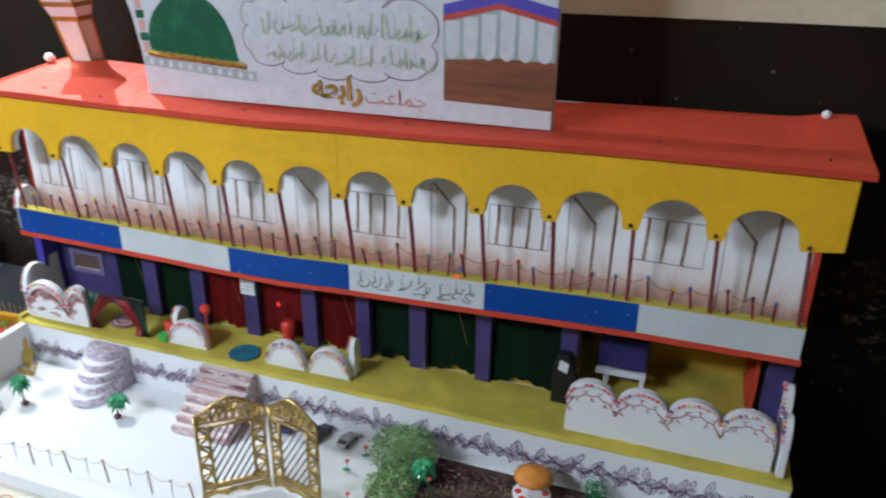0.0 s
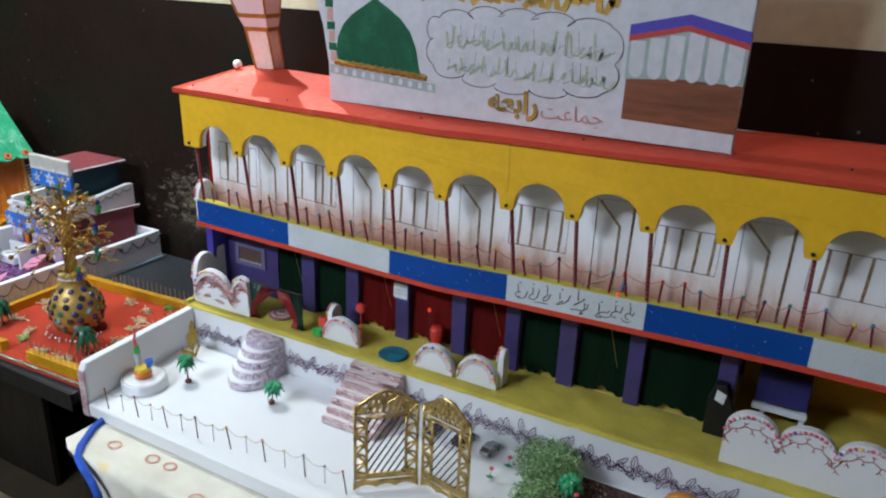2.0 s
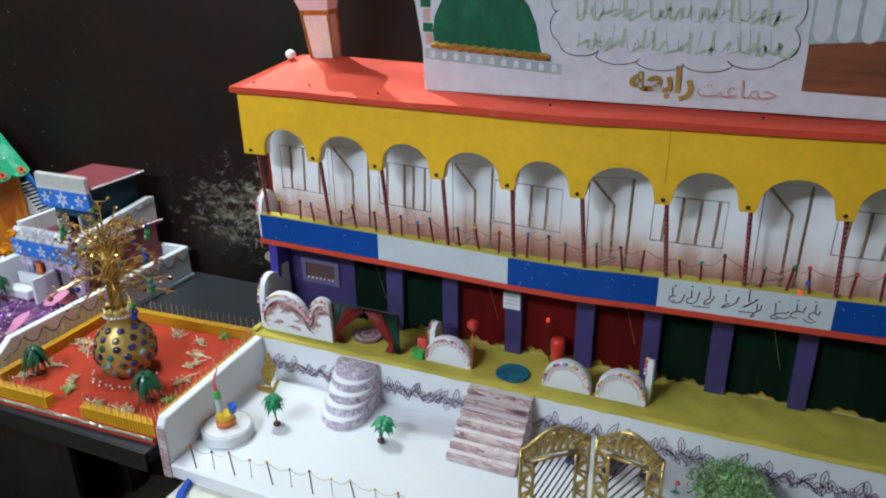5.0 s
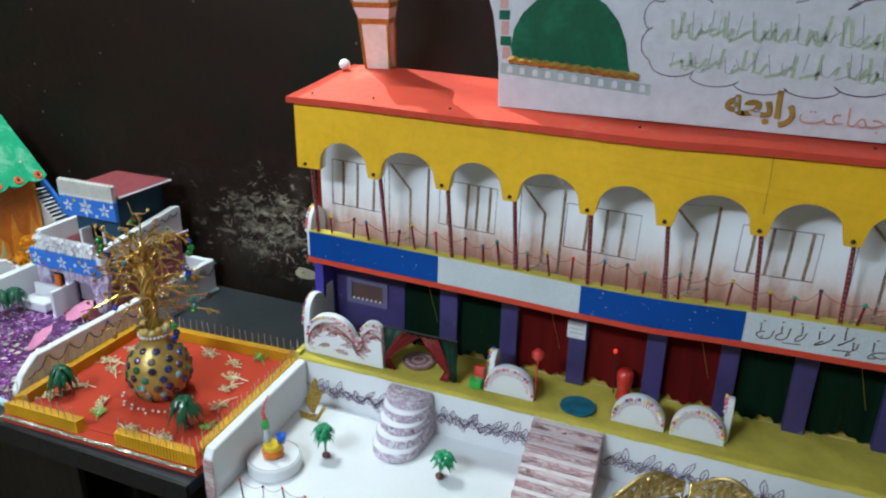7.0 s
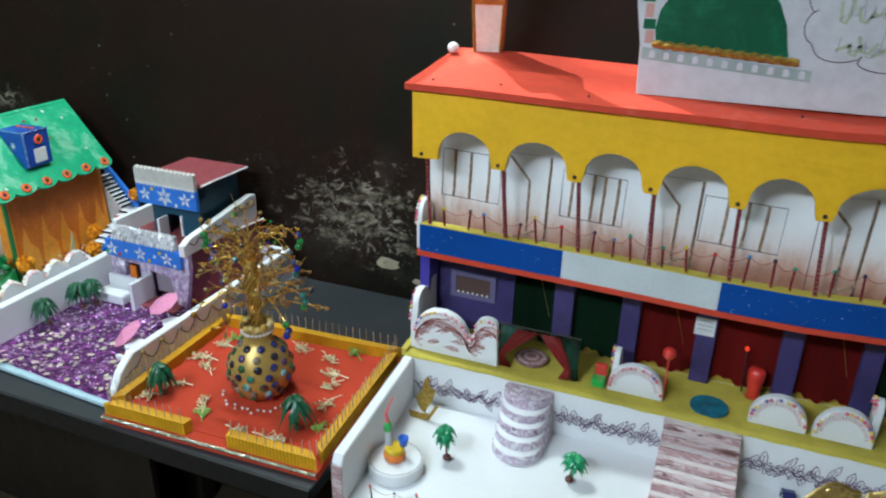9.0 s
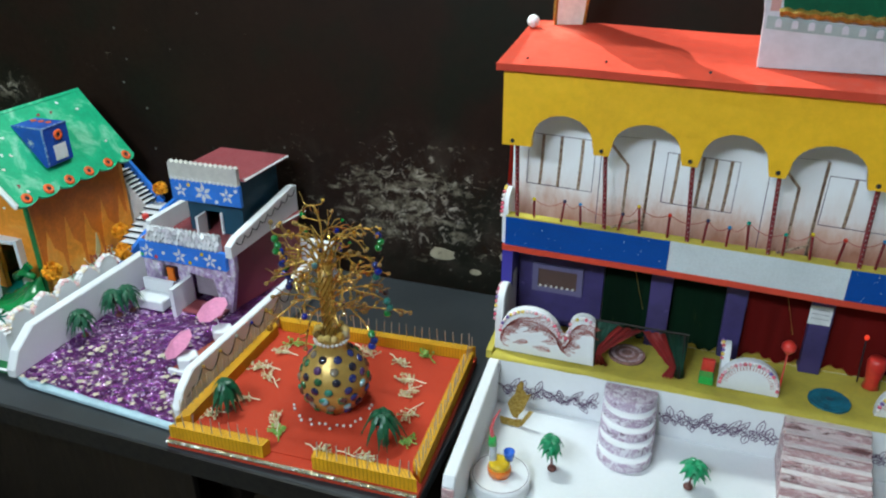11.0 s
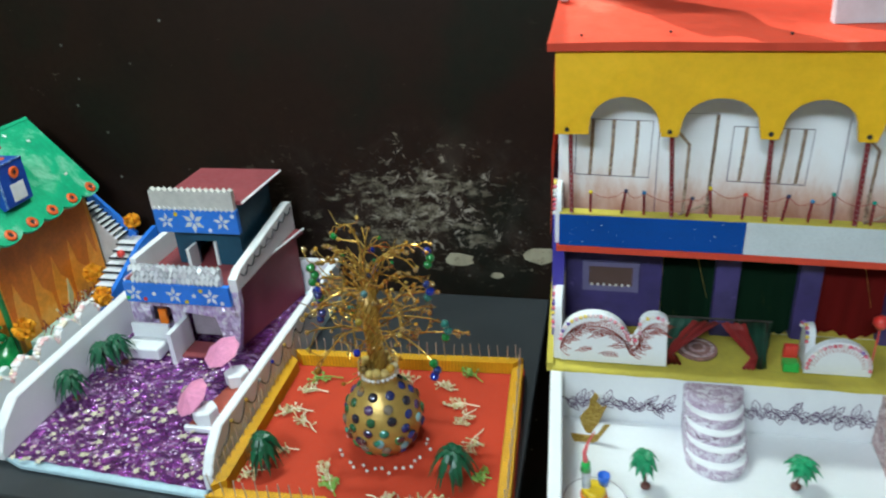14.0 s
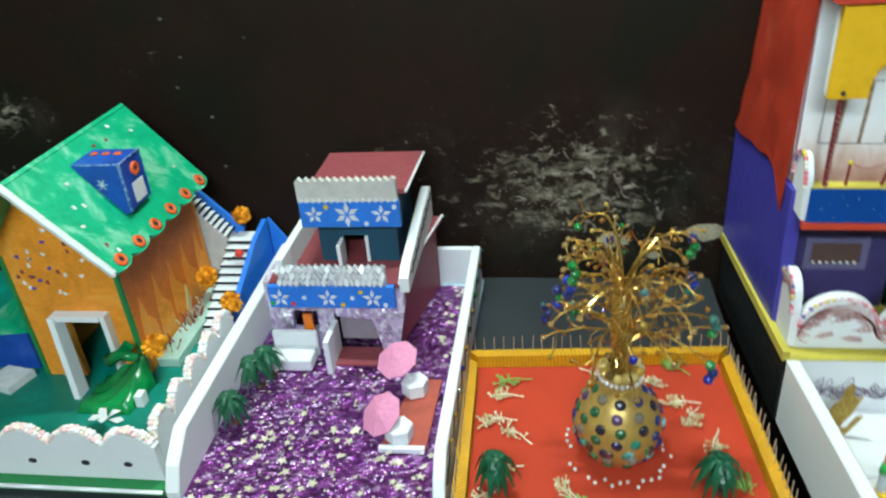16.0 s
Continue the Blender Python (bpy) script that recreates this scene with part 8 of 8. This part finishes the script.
trim = bmesh.new()
tube(((-0.988, 0.040, 1.066), (-0.988, 0.040, 1.1445)), 0.0022, 5, trim)
tube(((-0.988, 0.040, 1.1445), (-1.066, 0.040, 1.1445)), 0.0018, 5, trim)
tube(((-0.988, 0.040, 1.1445), (-0.988, 0.105, 1.1445)), 0.0018, 5, trim)
part("dormer_trim", trim, glitter("blue_white_glitter", [(0.10, 0.20, 0.55), (0.45, 0.55, 0.75), (0.03, 0.10, 0.40)], 500, 0.3, 0.4, 0.4), dm, "pale glitter edging")

couch = thing("green_couch", -1.045, -0.085, GZ, "shiny green satin ramp couch in front of the door", "model couch")
bm, grid = bmesh.new(), []
for j in range(15):
    row = []
    for i in range(17):
        u, v = i / 16, j / 14
        x, y = -1.074 + 0.088 * u + 0.010 * v, -0.128 + 0.080 * v
        slope = max(0.0, min(1.0, 0.85 * u + 0.75 * v - 0.60))
        fold = 0.0028 * math.sin(14 * (u - 0.7 * v) + 1.5 * math.sin(5 * v)) + 0.0022 * noise.noise((x * 60, y * 60, 0.7))
        edge = i in (0, 16) or j in (0, 14)
        row.append(bm.verts.new((x, y, GZ + 0.0005 if edge else GZ + 0.014 + 0.044 * slope * slope * (3 - 2 * slope) + fold)))
    grid.append(row)
for a, b in zip(grid, grid[1:]):
    for i in range(16):
        bm.faces.new((a[i], a[i + 1], b[i + 1], b[i]))
part("cushion", bm, SATIN_GREEN, couch, "", True)
part("bolster", tube([(-1.040, -0.060, GZ + 0.052), (-1.014, -0.062, GZ + 0.068), (-0.986, -0.066, GZ + 0.062)], 0.011, 8, r_end=0.007), SATIN_GREEN, couch, "", True)
part("bow", prism([(-1.026, GZ + 0.066), (-1.002, GZ + 0.092), (-0.990, GZ + 0.080), (-1.008, GZ + 0.064)], "y", -0.066, -0.058, bevel=0.002), SATIN_GREEN, couch, "tied satin bow")
part("foot_block", box(-0.983, -0.970, -0.110, -0.092, GZ, GZ + 0.022, 0.001), FOAM, couch, "white foam foot")
paper_scrap = thing("white_flower", -1.012, -0.142, GZ, "crumpled white paper flower on the green floor", "paper flower")
for k in range(5):
    a = k * math.tau / 5
    part("petal", prism([(-1.012, -0.142), (-1.012 + 0.020 * math.cos(a - 0.4), -0.142 + 0.020 * math.sin(a - 0.4)), (-1.012 + 0.026 * math.cos(a), -0.142 + 0.026 * math.sin(a)), (-1.012 + 0.018 * math.cos(a + 0.4), -0.142 + 0.018 * math.sin(a + 0.4))], "z", GZ + 0.003 + 0.004 * k, GZ + 0.004 + 0.004 * k), PAPER, paper_scrap)

steps = thing("corner_stairs", -0.925, 0.16, GZ, "L-shaped white stairs with black lines on a bright blue base", "model stairs")
part("blue_flank", prism([(0.030, GZ), (0.298, GZ), (0.298, 0.918), (0.236, 0.908), (0.121, 0.860), (0.057, 0.832), (0.030, 0.816)], "x", -0.8965, -0.887), SKY_BLUE, steps, "bright blue stair flank")
part("blue_flank", prism([(-0.887, GZ), (-0.857, GZ), (-0.857, 0.872), (-0.887, 0.918)], "y", 0.301, 0.309), SKY_BLUE, steps, "bright blue stair flank")
part("stair_core", prism([(0.070, GZ), (0.285, GZ), (0.285, 0.898), (0.245, 0.898), (0.070, 0.819)], "x", -0.942, -0.8975), FOAM, steps)
for k in range(11):
    y = 0.072 + 0.0160 * k
    zz = 0.820 + 0.0080 * k
    part("tread", box(-0.944, -0.8975, y, y + 0.0185, zz, zz + 0.0045, 0.0005), FOAM, steps)
    part("nosing_line", box(-0.945, -0.8975, y - 0.0006, y + 0.0010, zz + 0.0005, zz + 0.0049), BLACK_DOT, steps)
for k in range(9):
    x = -0.950 - 0.0075 * k
    zz = 0.905 + 0.0085 * k
    part("tread", box(x - 0.0090, x, 0.246, 0.285, zz, zz + 0.0045, 0.0005), FOAM, steps)
    part("nosing_line", box(x - 0.0002, x + 0.0012, 0.2455, 0.285, zz + 0.0005, zz + 0.0049), BLACK_DOT, steps)
part("stair_core", prism([(-0.943, GZ), (-0.943, 0.890), (-1.018, 0.975), (-1.030, 0.975), (-1.030, GZ)], "y", 0.252, 0.284), PAPER, steps, "grey-white stair side")
part("blue_rail", prism([(-0.930, 0.905), (-0.945, 0.918), (-1.018, 0.998), (-1.028, 0.990), (-1.028, 0.960), (-0.940, 0.880)], "y", 0.285, 0.294), SKY_BLUE, steps, "bright blue back rail")
planter = thing("planter_strip", -0.985, 0.08, GZ, "pale green foam planter strip along the house wall", "planter")
part("trough", box(-0.994, -0.955, -0.010, 0.235, GZ, GZ + 0.018, 0.002), paint("mint_foam", (0.42, 0.60, 0.52), 0.85, 0.6, 120, 18), planter)
bm, r = bmesh.new(), random.Random(55)
for k in range(46):
    x, y = r.uniform(-0.990, -0.968), r.choice((r.uniform(0.0, 0.225), r.gauss(0.10, 0.02)))
    p = Vector((x, y, GZ + 0.016))
    q = p + Vector((r.uniform(-0.010, 0.012), r.uniform(-0.010, 0.010), r.uniform(0.008, 0.030)))
    tube((p, q), 0.0010, 4, bm)
    ball(q.x, q.y, q.z, r.uniform(0.0015, 0.003), 1, bm)
tagged(part("dried_stalk", bm, islands("planter_stalks", [(0.36, 0.05, 0.03), (0.30, 0.04, 0.03), (0.60, 0.54, 0.34), (0.24, 0.05, 0.03)], 0.8), planter), kind="stuff")


def marigold(x, y, z, r, seed):
    t = thing("marigold", x, y, z - r, "fluffy orange marigold pompom flower head", "flower", "orange pompoms")
    bm, g = bmesh.new(), random.Random(seed)
    ball(x, y, z, r * 0.62, 1, bm)
    for k in range(150):
        d = Vector((g.gauss(0, 1), g.gauss(0, 1), g.gauss(0, 1))).normalized()
        s = d.orthogonal().normalized()
        s.rotate(Matrix.Rotation(g.uniform(0, 6.28), 3, d))
        c = Vector((x, y, z)) + d * r * g.uniform(0.55, 0.8)
        tip = c + d * r * g.uniform(0.25, 0.42) + s * r * 0.18
        v = s.cross(d) * r * 0.17
        bm.faces.new([bm.verts.new(q) for q in (c - v, tip - v * 0.9, tip + v * 0.9, c + v)])
    part("petals", bm, ORANGE_POM, t)


for i, (x, y, zz, r) in enumerate(((-0.888, 0.086, 0.866, 0.0185), (-0.968, 0.170, 0.866, 0.0190), (-0.925, 0.275, 0.938, 0.0165), (-0.975, -0.030, 0.858, 0.0200))):
    marigold(x, y, zz, r, 90 + i)
part("paper_leaf", prism([(0.085, GZ + 0.016), (0.100, GZ + 0.060), (0.108, GZ + 0.090), (0.112, GZ + 0.055), (0.098, GZ + 0.016)], "x", -0.978, -0.976), DRIED, planter, "pale dried leaf")
part("stem", tube(((-0.905, 0.070, 0.82), (-0.905, 0.070, 0.86)), 0.0012, 5), PALM_GREEN, steps)
bead = thing("red_bead_lamp", -0.905, 0.190, 0.888, "small dark red bead on a wire by the stairs", "bead")
part("wire", tube(((-0.930, 0.190, 0.888), (-0.905, 0.188, 0.904)), 0.001, 4), DARK_WOOD, bead)
part("bead", ball(-0.903, 0.187, 0.905, 0.0085, 2), TOY_RED, bead, "dark red bead", True)
annex = thing("blue_card_box", -1.235, 0.02, GZ, "blue card hut with green roof beside the orange house", "model hut")
part("body", box(-1.285, -1.205, -0.020, 0.120, GZ, 0.872, 0.001), DEEP_BLUE, annex)
part("roof", prism([(-1.295, 0.868), (-1.195, 0.878), (-1.240, 0.915)], "y", -0.028, 0.125), GREEN_ROOF, annex, "green card roof")
part("paper_ramp", prism([(-1.27, -0.075), (-1.215, -0.090), (-1.200, -0.040), (-1.255, -0.030)], "z", GZ + 0.0005, GZ + 0.014), PAPER, annex, "pale grey paper ramp")
